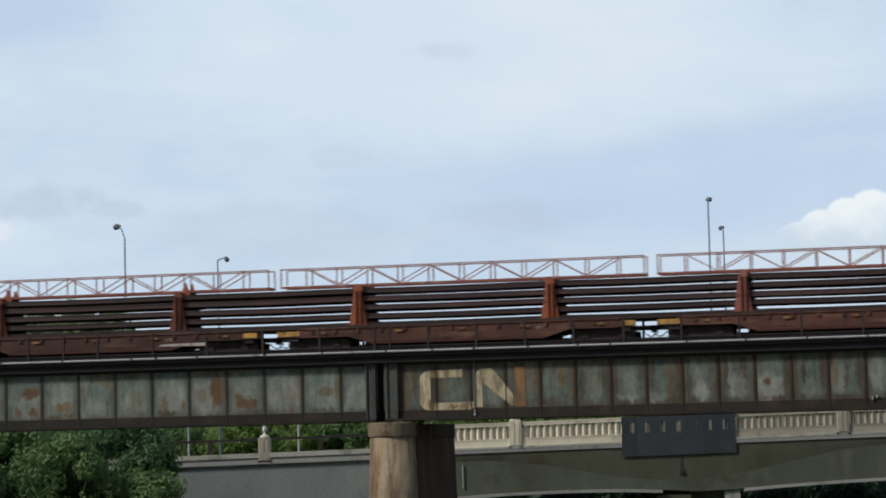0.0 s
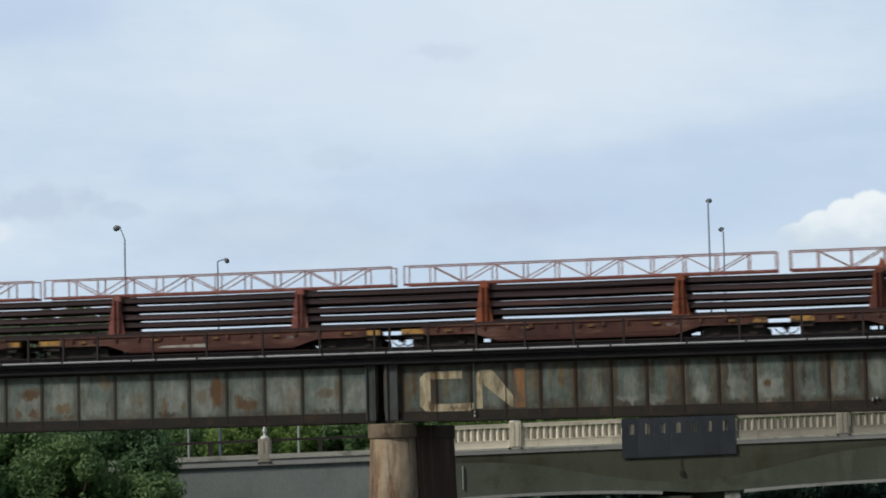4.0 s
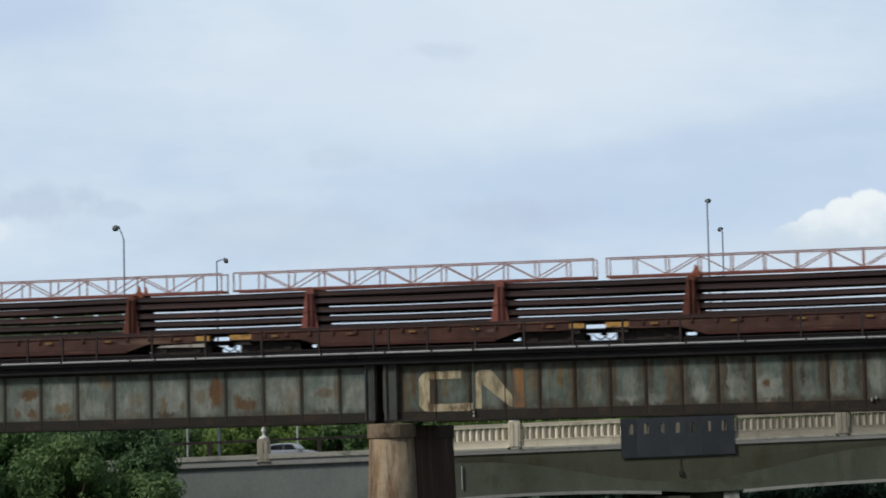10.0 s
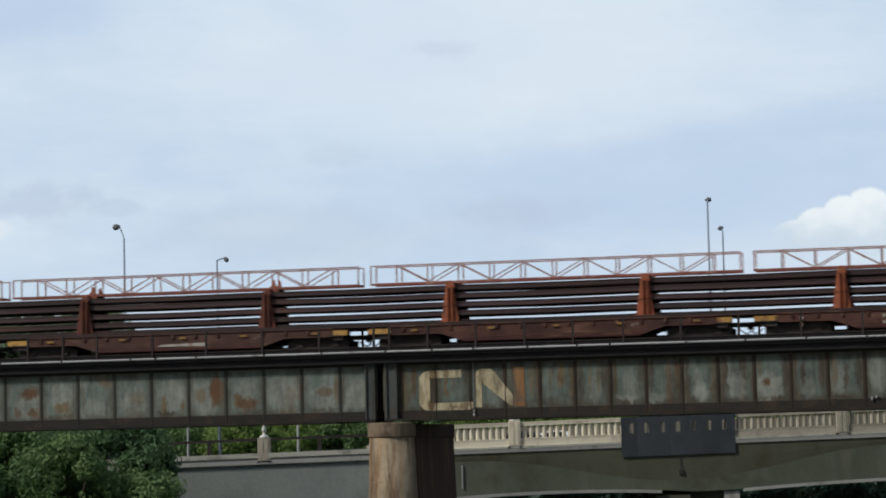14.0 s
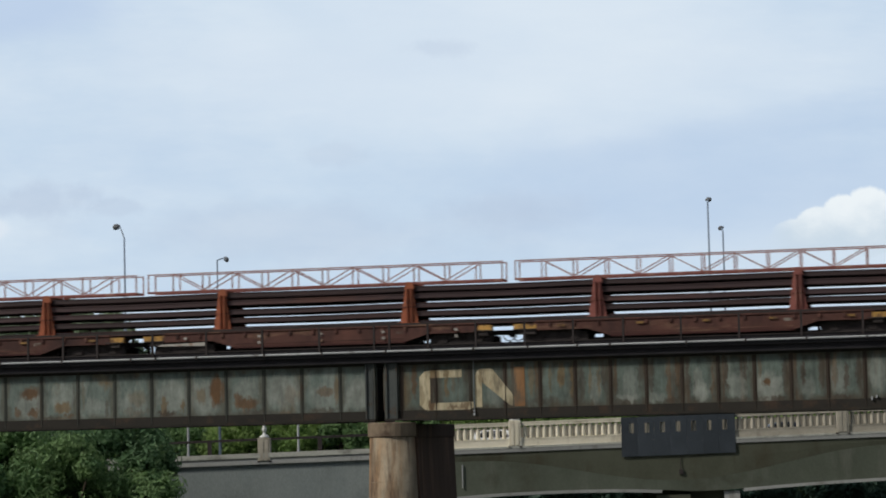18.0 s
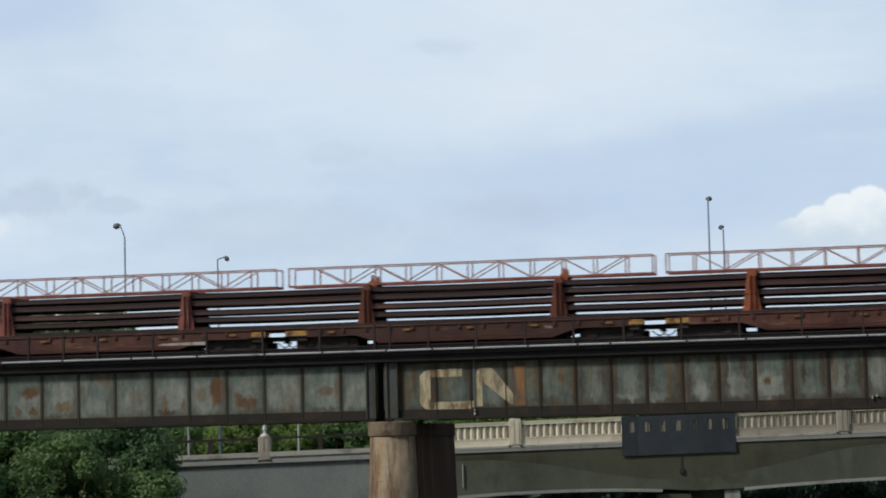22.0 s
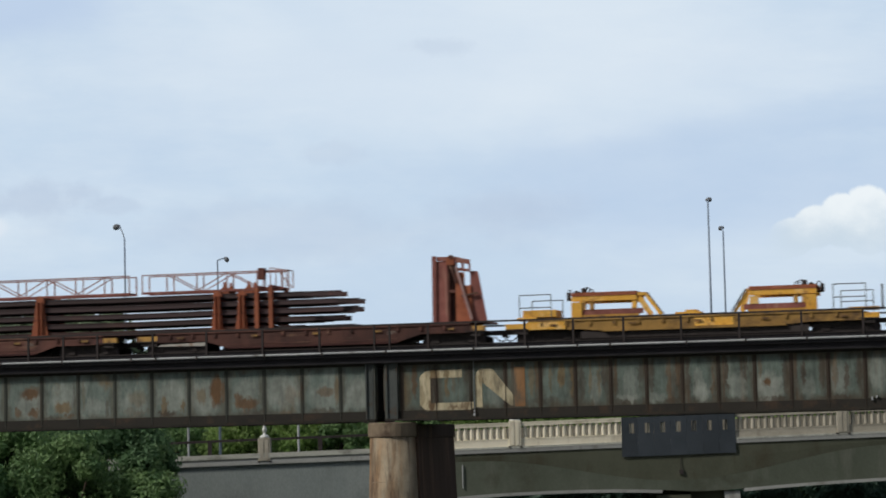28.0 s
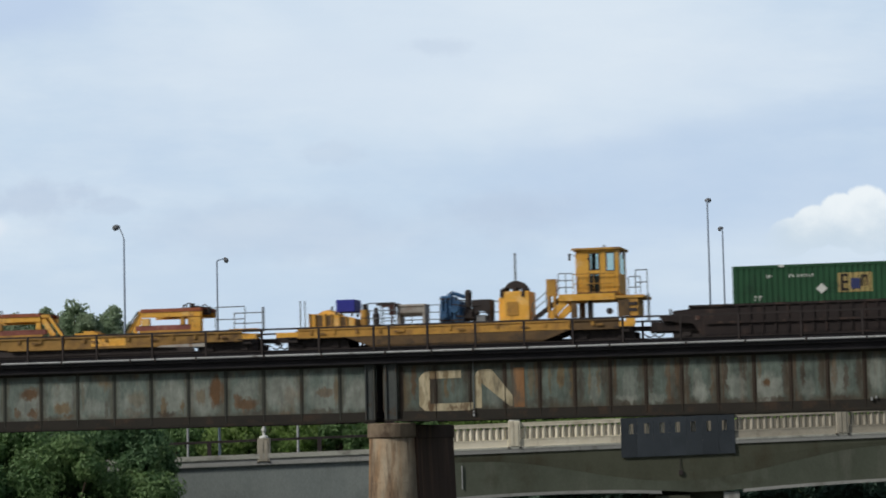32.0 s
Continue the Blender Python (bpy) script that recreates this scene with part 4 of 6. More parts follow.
        bl = thing("balustrade", "tan concrete balustrade with turned balusters, shade in its colour" if dulled else "cream concrete balustrade with turned balusters", "balustrade", ROAD, "balustrades of the road bridge", "structure")
        part("base_course", slab((a, b, -0.02, 0.42, -0.128, 0.30)), stone, bl)
        part("base_cap", slab((a, b, -0.04, 0.46, 0.301, 0.38)), stone, bl)
        part("hand_course", slab((a, b, -0.03, 0.45, 1.181, 1.36)), stone, bl)
        part("hand_cap", slab((a, b, -0.05, 0.47, 1.361, 1.44)), stone, bl)
        k = int((b - a) / 0.425)
        for i in range(k):
            x = a + 0.25 + i * 0.425
            part("baluster", turned, None, bl, m=pose(x, 0.135, rz(x) + 0.381))
    for i, x in enumerate(posts):
        ps = thing("pilaster", "cream concrete pilaster with a white finial on the road bridge", "pilaster", ROAD @ pose(x, 0, rz(x)), "pilasters of the road bridge", "structure")
        h = 1.55 if i else 1.1
        stone = CREAM if i == 1 else TAN_CONC
        part("shaft", boxes((-0.40, 0.40, -0.16, 0.6, -0.42 if i == 0 else -0.128, h)), stone, ps, bevel=0.03)
        low = -0.38 if i == 0 else -0.05
        part("groove_plate", boxes((-0.26, -0.05, -0.19, -0.161, low, h - 0.12), (0.05, 0.26, -0.19, -0.161, low, h - 0.12)), stone, ps)
        zf, yf = (-0.421, -0.15) if i == 0 else (-0.131, -0.19)
        part("foot", boxes((-0.46, -0.30, yf, yf + 0.049, zf - 0.07, zf), (0.30, 0.46, yf, yf + 0.049, zf - 0.07, zf)), BLACK, ps)
        bm = bmesh.new()
        bm_lathe(bm, [(0.30, 0), (0.32, 0.08), (0.22, 0.16), (0.10, 0.22), (0.09, 0.40), (0.15, 0.46), (0.15, 0.6), (0.08, 0.72), (0.10, 0.8), (0.05, 0.95)] if i == 0 else [(0.34, 0), (0.36, 0.08), (0.25, 0.16), (0.1, 0.2)], 10, (0, 0.21, h + 0.002))
        part("finial", bm, LAMP_WHITE, ps, smooth=True)
    # iron railing of the approach
    ir = thing("approach_railing", "low dark iron railing on the road wall", "railing", ROAD, kind="structure")
    for a, b in ((-75, -12.45), (-11.55, -3.0)):
        part("top_bar", slab((a, b, 0.03, 0.19, 0.92, 1.08)), HAND_RAIL, ir)
    for x in [-8.35, -15.6, -18.8] + [-22.4 - 3.6 * i for i in range(14)]:
        part("post", boxes((x - 0.13, x + 0.13, 0.0, 0.22, rz(x) - 0.25, rz(x) + 0.95)), HAND_RAIL, ir)
    # dark sheet hung over the balustrade, slots along its top
    sh = thing("hanging_sheet", "dark blue-grey work screen hung over the balustrade", "screen", ROAD)
    x0, x1 = 11.35, 18.75
    n = 7
    w = (x1 - x0) / n
    for i in range(n):
        a = x0 + i * w
        c = x0 + 0.67 + 1.01 * i
        bm = bmesh.new()
        for r in ((a, c - 0.15, -1.12, 1.42), (c + 0.15, a + w - 0.006, -1.12, 1.42), (c - 0.15, c + 0.15, -1.12, 0.40), (c - 0.15, c + 0.15, 1.04, 1.42)):
            sloped(bm, r[0], r[1], -0.15, -0.1, r[2], r[3])
        part("screen_panel", bm, PANEL, sh)
    part("hook_rail", slab((x0, x1, -0.15, 0.5, 1.441, 1.46)), PANEL, sh)


road_bridge()


def street_lamp(x, y, height, dx, dz, label, head=1.0, droop=0.0):
    """A tapered pole with a short arm and a cobra head. dx, dz: reach and rise of the arm."""
    s = thing("street_lamp", label, "street lamp", ROAD @ pose(x, y, rz(x)), "street lamps on the road bridge")
    bm = bmesh.new()
    bm_tube(bm, (0, 0, -0.57), (0, 0, height - dz), 0.105, 10, 0.06)
    part("pole", bm, POLE_GREY, s, smooth=True)
    part("base_plate", boxes((-0.25, 0.25, -0.25, 0.25, -0.569, -0.53)), POLE_GREY, s)
    bm = bmesh.new()
    pts = [Vector((dx * t * 0.9, 0.5 * t, height - dz + dz * math.sin(t * 1.45))) for t in (0, 0.25, 0.5, 0.75, 1.0)]
    for a, b in zip(pts, pts[1:]):
        bm_tube(bm, a, b, 0.045, 8)
    part("arm", bm, POLE_GREY, s)
    bm = bmesh.new()
    sg = 1 if dx > 0 else -1
    along = Vector((sg * math.cos(droop), 0.15, -math.sin(droop))).normalized()
    mid = pts[-1] + along * (0.16 if abs(dx) > 0.3 else 0.0) * head
    bm_loft(bm, [ring(mid + along * u * head, along, r * head, 10) for u, r in ((-0.30, 0.05), (-0.22, 0.13), (-0.08, 0.21), (0.08, 0.22), (0.20, 0.16), (0.27, 0.05))])
    part("lamp_head", bm, LAMP_HEAD, s)


street_lamp(-21.2, 1.0, 15.55, -0.5, 0.85, "tall grey street lamp with an arm on the road bridge", 0.95, 0.15)
street_lamp(17.5, 1.0, 15.6, 0.12, 0.25, "tall slim grey street lamp on the road bridge", 0.75, -0.1)
street_lamp(-17.55, 21.0, 14.75, 0.62, 0.2, "grey street lamp with a short arm on the far kerb", 0.8, 1.0)
street_lamp(20.0, 21.0, 15.34, -0.12, 0.25, "grey street lamp on the far kerb of the road bridge", 0.78, 0.3)


def slim_post(x, h):
    s = thing("marker_post", "slim pale post standing by the far kerb", "post", ROAD @ pose(x, 20.6, rz(x)))
    part("pole", tubes(0.085, ((0, 0, -0.57), (0, 0, h))), PIPE_GREY, s)
    part("cap", tubes(0.12, ((0, 0, h), (0, 0, h + 0.06))), STEEL_GREY, s)


for x, h in ((-11.7, 2.3), (-19.85, 2.5), (-29.9, 2.6)):
    slim_post(x, h)


# ---- trees ----
def crown_mesh(name, mat, size, lumps, leaves, leaf, seed, lump=(0.16, 0.36), ragged=0.55):
    """A crown of many small folded leaf clumps gathered on uneven lumps, with gaps."""
    rng = np.random.default_rng(seed)
    cs = []
    for i in range(lumps):
        a, h = rng.uniform(0, 2 * math.pi), rng.uniform(-0.85, 1.0)
        r = math.sqrt(max(0.0, 1 - h * h)) * rng.uniform(0.35, 0.95)
        cs.append((math.cos(a) * r * size[0], math.sin(a) * r * size[1], h * size[2], rng.uniform(lump[0], lump[1]) * size[0]))
    cs = np.array(cs)
    pick = rng.integers(0, lumps, leaves)
    d = rng.normal(size=(leaves, 3))
    d /= np.linalg.norm(d, axis=1)[:, None]
    rad = cs[pick, 3] * rng.uniform(0.55, 1.12, leaves)
    c = cs[pick, :3] + d * rad[:, None] * np.array([1, 1, 0.8])
    nrm = d + rng.normal(size=(leaves, 3)) * ragged
    nrm /= np.linalg.norm(nrm, axis=1)[:, None]
    t = np.cross(nrm, rng.normal(size=(leaves, 3)))
    t /= np.linalg.norm(t, axis=1)[:, None]
    b = np.cross(nrm, t)
    s = leaf * rng.uniform(0.6, 1.5, leaves)[:, None]
    v = np.stack([c - t * s, c + b * s * 0.55 + nrm * s * 0.25, c + t * s, c - b * s * 0.55 + nrm * s * 0.25], 1).reshape(-1, 3)
    f = np.arange(leaves * 4).reshape(-1, 4)
    me = bpy.data.meshes.new(name)
    me.from_pydata(v.tolist(), [], f.tolist())
    me.materials.append(mat)
    return me, cs


def tree(name, label, mat, height, size, lumps, leaves, leaf, seed, m, lump=(0.16, 0.36), ragged=0.55):
    t = thing(name, label, "tree" if "tree" in name else "bush", m)
    rng = random.Random(seed)
    zc = height - size[2] * 1.05
    bm = bmesh.new()
    r0 = 0.035 * height
    pts = [Vector((rng.uniform(-1, 1) * 0.15 * i, rng.uniform(-1, 1) * 0.15 * i, (zc + size[2] * 0.3) * i / 5 - 0.3 * (i == 0))) for i in range(6)]
    bm_loft(bm, [ring(p, (0, 0, 1), r0 * (1.25 - 0.2 * i), 8) for i, p in enumerate(pts)])
    part("trunk", bm, BARK, t, smooth=True)
    me, cs = crown_mesh("crown", mat, size, lumps, leaves, leaf, seed, lump, ragged)
    part("crown", me, None, t, m=pose(0, 0, zc))
    bm = bmesh.new()
    for c in cs[:: max(1, len(cs) // 9)]:
        a = pts[rng.randint(2, 5)]
        e = Vector((c[0], c[1], c[2] + zc))
        mid = (a + e) / 2 + Vector((0, 0, -0.3))
        bm_tube(bm, a, mid, r0 * 0.35, 6, r0 * 0.22)
        bm_tube(bm, mid, e, r0 * 0.22, 6, r0 * 0.08)
    part("limb", bm, BARK, t)
    return t


def trees():
    # leafy trees between the two bridges
    spots = ((-27.5, 156.0, 14.2, 1), (-20.6, 158.5, 14.0, 0), (-23.4, 153.5, 12.6, 1), (-31.8, 158.0, 14.8, 0), (-18.7, 154.0, 10.4, 1), (-36.0, 155.0, 14.5, 1), (-29.0, 152.0, 11.6, 0), (-24.8, 158.5, 13.6, 0), (-33.6, 151.5, 12.4, 1), (-40, 156, 14, 0), (-16.4, 153.5, 8.6, 0))
    for i, (x, y, top, k) in enumerate(spots):
        g = ground_z(x, y)
        tree("broadleaf_tree", "dense green broadleaf tree beside the road wall", (LEAF_DARK, LEAF)[k], top - g, (3.6 + 0.3 * (i % 3), 3.0, 4.2), 70, 19000, 0.155, 11 + i, pose(x, y, g - 0.05), (0.17, 0.36), 0.34)
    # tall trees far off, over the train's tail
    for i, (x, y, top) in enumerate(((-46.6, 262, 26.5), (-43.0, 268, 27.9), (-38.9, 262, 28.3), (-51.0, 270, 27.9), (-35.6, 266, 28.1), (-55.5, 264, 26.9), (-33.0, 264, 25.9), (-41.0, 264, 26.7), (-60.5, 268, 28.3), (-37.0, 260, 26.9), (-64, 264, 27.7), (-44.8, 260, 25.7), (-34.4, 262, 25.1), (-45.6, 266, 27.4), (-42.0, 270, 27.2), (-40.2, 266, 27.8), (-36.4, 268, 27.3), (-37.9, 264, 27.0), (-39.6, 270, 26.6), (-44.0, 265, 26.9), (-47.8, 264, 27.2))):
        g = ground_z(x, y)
        tree("tall_tree", "tall tree far off with a ragged crown, grey-green from painted haze", LEAF_FAR, top - g, (1.9 + 0.5 * (i % 3), 2.2, (top - g) * 0.42), 75, 5500, 0.20, 40 + i, pose(x, y, g - 0.05))
    # hedge of brush behind the road
    rng = random.Random(5)
    for i in range(66):
        row = i % 3
        x = -60 + (i // 3) * 4.4 + row * 1.5 + rng.uniform(-0.8, 0.8)
        y = (190, 197, 204)[row] + rng.uniform(0, 3)
        g = ground_z(x, y)
        top = (14.6, 15.4, 16.0)[row] + rng.uniform(-0.4, 0.8)
        k = rng.randint(0, 3)
        tree("roadside_tree", "bright green brushy tree behind the road", (LEAF, LEAF_LIGHT, LEAF_LIGHT, LEAF_LIGHT)[k], top - g + 0.2, (3.0, 2.2, 3.1), 60, 11000 if -34 < x < 0 else 3000, 0.15 if -34 < x < 0 else 0.24, 70 + i, pose(x, y, g - 0.05))
    # brush on the bank beyond the spans
    for i in range(26):
        x = -4 + (i // 2) * 5.2 + (i % 2) * 2.6
        y = (187.5 if i % 2 else 189.5) + rng.uniform(-0.8, 0.8)
        tree("bank_bush", "dark green bush on the river bank under the bridge", LEAF_SHADE, 7.4, (3.4, 2.0, 3.5), 40, 3600, 0.28, 120 + i, pose(x, y, max(1.4, ground_z(x, y) - 0.6)))


trees()


# ---- train ----
def running(A):
    return [(t, RAIL @ pose(A + s, 0, 0)) for t, s in SHIFT]


FRAME = bmesh.new()
bm_prism(FRAME, [(-1.62, 0.68), (-1.1, 0.80), (-0.5, 0.88), (0.5, 0.88), (1.1, 0.80), (1.62, 0.68), (1.62, 0.24), (1.1, 0.18), (0.55, 0.10), (-0.55, 0.10), (-1.1, 0.18), (-1.62, 0.24)], -0.09, 0.09)
bm_box(FRAME, -1.12, -0.74, -0.17, -0.091, 0.36, 0.60)
bm_box(FRAME, 0.78, 1.12, -0.17, -0.091, 0.36, 0.60)
FRAME = mesh_of("side_frame", FRAME, BLACK)
BOLSTER = mesh_of("truck", boxes((-0.22, 0.22, -1.1, 1.1, 0.5, 0.84)), BLACK)
AXLE = bmesh.new()
bm_tube(AXLE, (0, -0.85, 0), (0, 0.85, 0), 0.08)
for side in (-1, 1):
    prof = ((0.14, -0.10), (0.36, -0.07), (0.40, -0.075), (0.425, -0.06), (0.425, 0.04), (0.45, 0.05), (0.45, 0.07), (0.15, 0.08))
    bm_loft(AXLE, [[(r * math.cos(2 * math.pi * k / 18), side * (0.75 - y), r * math.sin(2 * math.pi * k / 18)) for k in range(18)] for r, y in prof])
    for k in range(4):
        a = math.pi / 2 * k
        bm_tube(AXLE, (0.25 * math.cos(a), side * 0.80, 0.25 * math.sin(a)), (0.25 * math.cos(a), side * 0.86, 0.25 * math.sin(a)), 0.05, 6)
AXLE = mesh_of("wheelset", AXLE, BLACK)


def truck(parent, x):
    b = part("truck", BOLSTER, None, parent, m=pose(x, 0, 0))
    for y in (-0.98, 0.98):
        part("side_frame", FRAME, None, b, m=pose(0, y, 0, 0, 0, 0 if y < 0 else 180))
    for dx in (-0.88, 0.88):
        part("wheelset", AXLE, None, b, m=pose(dx, 0, 0.425))


def travel(t):
    """How far ahead of its place at 28 s the train still has to come."""
    u = (t - 16) / 16
    return 95.78 - 127.14 * u + 1.21 * u * u - 0.786 * u ** 3


def roll_wheels(car):
    for o in car.children_recursive:
        if o.name.startswith("wheelset"):
            p = o.matrix_basis.translation.copy()
            walk(o, [(k / 15, pose(p.x, p.y, p.z, 0, math.degrees(travel(k / 15) / 0.425), 0)) for k in range(481)])


def coupler(parent, x, sg):
    c = bmesh.new()
    bm_box(c, min(x - sg * 0.39, x + sg * 0.75), max(x - sg * 0.39, x + sg * 0.75), -0.11, 0.11, 0.71, 0.95)
    bm_box(c, x + sg * 0.62 - 0.12, x + sg * 0.62 + 0.12, -0.17, 0.14, 0.60, 0.95)
    part("coupler", c, BLACK, parent)
    h = bmesh.new()
    pts = [Vector((x + sg * 0.75 * t, 0.35, 0.66 - 0.26 * math.sin(math.pi * t))) for t in (0, 0.25, 0.5, 0.75, 1)]
    for a, b in zip(pts, pts[1:]):
        bm_tube(h, a, b, 0.03, 6)
    part("brake_hose", h, RUBBER, parent)


def sill_outline(x0, x1, deep, shallow, top, t0, t1):
    return [(x0, top), (x0, shallow), (x0 + t0, shallow), (x0 + t1, deep), (x1 - t1, deep), (x1 - t0, shallow), (x1, shallow), (x1, top)]


def flat_body(car, mat, end_mat, deck_mat, top=1.24, deep=0.46, shallow=0.84, t0=3.5, t1=4.7, half=1.42, low_mat=None, pairs=False):
    x0, x1 = 0.6, PITCH - 0.6
    part("deck", boxes((x0 + 0.75, x1 - 0.75, -half + 0.06, half - 0.06, top - 0.1, top)), deck_mat, car)
    for s in (-1, 1):
        bm = bmesh.new()
        bm_prism(bm, sill_outline(x0 + 0.9, x1 - 0.9, deep, shallow, top + 0.005, t0 - 0.9, t1 - 0.9), s * half - 0.03, s * half + 0.03)
        sl = part("side_sill", bm, low_mat or mat, car)
        if low_mat:
            part("side_band", boxes((x0 + 0.9, x1 - 3.4, min(s * half + s * 0.031, s * half + s * 0.05), max(s * half + s * 0.031, s * half + s * 0.05), 0.86, top)), mat, sl)
        part("sill_flange", boxes((x0 + t1, x1 - t1, s * half - 0.13, s * half + 0.13, deep - 0.05, deep + 0.06)), SILL_RED if mat in (BROWN, BROWN_DARK) else (low_mat or mat), sl)
        part("deck_edge", boxes((x0 + 0.9, x1 - (3.4 if low_mat else 0.9), s * half - 0.09, s * half + 0.09, top + 0.006, top + 0.09)), mat, sl)
        if low_mat:
            part("deck_edge", boxes((x1 - 3.399, x1 - 0.9, s * half - 0.09, s * half + 0.09, top + 0.006, top + 0.09)), low_mat, sl)
        if s < 0:
            for xr in (2.6, 6.6, 9.9, 13.2, 17.0):
                if pairs:
                    for zr in (0.16, 0.48):
                        part("reflector", boxes((xr, xr + 0.13, -half - 0.115, -half - 0.101, top - zr - 0.14, top - zr)), GREY_TANK, sl, "small pale square reflector")
                else:
                    part("reflector", boxes((xr, xr + 0.36, -half - 0.115, -half - 0.101, top - 0.24, top - 0.13)), REFLECTOR, sl, "small dull yellow reflector strip")
            if mat in (BROWN, BROWN_DARK):
                part("stencil_patch", boxes((13.9, 14.3, -half - 0.036, -half - 0.032, top - 0.36, top - 0.2)), STENCIL, sl, "worn pale stencil patch")
                part("kick_rail", boxes((x0 + t1, x1 - t1, -half - 0.05, -half - 0.031, deep + 0.16, deep + 0.20)), mat, sl)
        x = x0 + 1.6
        while x < x1 - 1.4:
            part("stake_pocket", boxes((x - 0.07, x + 0.07, min(s * half + s * 0.031, s * half + s * 0.1), max(s * half + s * 0.031, s * half + s * 0.1), top - 0.22, top - 0.02)), mat, sl)
            x += 1.22
    part("centre_sill", boxes((x0 + 0.4, x1 - 0.45, -0.22, 0.22, 0.62, 1.12)), BLACK, car)
    part("fishbelly_sill", boxes((x0 + 4.15, x1 - 4.15, -0.5, 0.5, 0.12, 0.615)), BLACK, car)
    for a, b in ((x0 - 0.27, x0 + 0.89), (x1 - 1.18, x1 - 0.17)):
        e = part("end_step", boxes((a, b, -half - 0.02, -half + 0.3, top - 0.34, top - 0.06)), end_mat, car, "yellow painted end step")
        part("step_lip", boxes((a, b, -half - 0.05, -half - 0.021, top - 0.36, top - 0.31)), BLACK, e)
        part("ladder_rung", tubes(0.025, ((a + 0.3, -half - 0.05, 0.72), (a + 0.75, -half - 0.05, 0.72))), BLACK, e)
    truck(car, 2.45)
    truck(car, PITCH - 2.45)
    for a, b in ((0.9, 1.45), (PITCH - 1.45, PITCH - 1.0)):
        part("end_sill", boxes((a, b, -1.38, 0.3, 0.66, 0.98)), BLACK, car)
    coupler(car, x0, -1)
    coupler(car, x1, 1)
    for x in (3.95, PITCH - 4.9):
        part("brake_rigging", boxes((x, x + 0.95, -0.3, 0.3, 0.14, 0.44)), BLACK, car)
    part("brake_cylinder", tubes(0.2, ((6.0, -0.7, 0.62), (6.9, -0.7, 0.62)), n=10), BLACK, car)
    part("brake_rod", tubes(0.03, ((4.9, -0.75, 0.52), (14.8, -0.75, 0.52))), BLACK, car)


TIERS = 5
TIER0, TIER_STEP = 1.325, 0.44


def rack(car, x, hw=0.47, mat=RUST, peaks=False):
    """Tapered stanchions on both sides with roller beams between the tiers."""
    r = part("rack", boxes((x - hw - 0.01, x + hw + 0.01, -1.4, 1.4, 1.245, 1.288)), mat, car, "rusty tapered steel rail rack")
    for s in (-1, 1):
        bm = bmesh.new()
        bm_prism(bm, [(x - hw, 1.29), (x + hw, 1.29), (x + hw - 0.02, 1.55), (x + hw * 0.5, 3.12), (x - hw * 0.4, 3.12), (x - hw + 0.04, 1.55)], s * 1.34 - 0.03, s * 1.34 + 0.03)
        part("stanchion", bm, mat, r)
        part("web_rib", boxes((x - 0.10, x - 0.04, min(s * 1.371, s * 1.52), max(s * 1.371, s * 1.52), 1.44, 3.2), (x + 0.12, x + 0.18, min(s * 1.371, s * 1.52), max(s * 1.371, s * 1.52), 1.44, 3.2)), mat, r)
        tip = 3.40 if peaks else 3.52
        bm = bmesh.new()
        bm_prism(bm, [(x - 0.18, 3.121), (x + 0.28, 3.121), (x + 0.28, 3.26), (x + 0.21, tip - 0.08), (x + 0.12, tip), (x - 0.02, tip), (x - 0.11, tip - 0.08), (x - 0.18, 3.26)], s * 1.34 - 0.08, s * 1.34 + 0.08)
        part("stanchion_cap", bm, mat, r)
        part("foot_plate", boxes((x - hw - 0.08, x + hw + 0.08, min(s * 1.2, s * 1.5), max(s * 1.2, s * 1.5), 1.335, 1.44)), mat, r)
    for i in range(TIERS):
        z = TIER0 + TIER_STEP * i
        if i:
            part("roller_beam", boxes((x - 0.08, x + 0.08, -1.30, 1.30, z - 0.18, z - 0.06)), RUST_RED, r)
        part("roller", tubes(0.022 if i == 0 else 0.045, ((x, -1.28, z - 0.023 * (1 + (i > 0))), (x, 1.28, z - 0.023 * (1 + (i > 0))))), BLACK, r)
    for s in (-1, 1):
        if peaks:
            bm = bmesh.new()
            bm_prism(bm, [(x - 0.06, 3.28), (x + 0.42, 3.28), (x + 0.38, 3.58), (x + 0.27, 3.68), (x + 0.22, 3.95), (x + 0.14, 3.95), (x + 0.09, 3.68), (x - 0.02, 3.58)], s * 0.52 - 0.07, s * 0.52 + 0.07)
            part("pointed_post", bm, RUST, r)
        part("tie_band", boxes((x - hw * 0.78, x + hw * 0.78, min(s * 1.371, s * 1.40), max(s * 1.371, s * 1.40), 2.20, 2.27)), RUST_DARK, r)


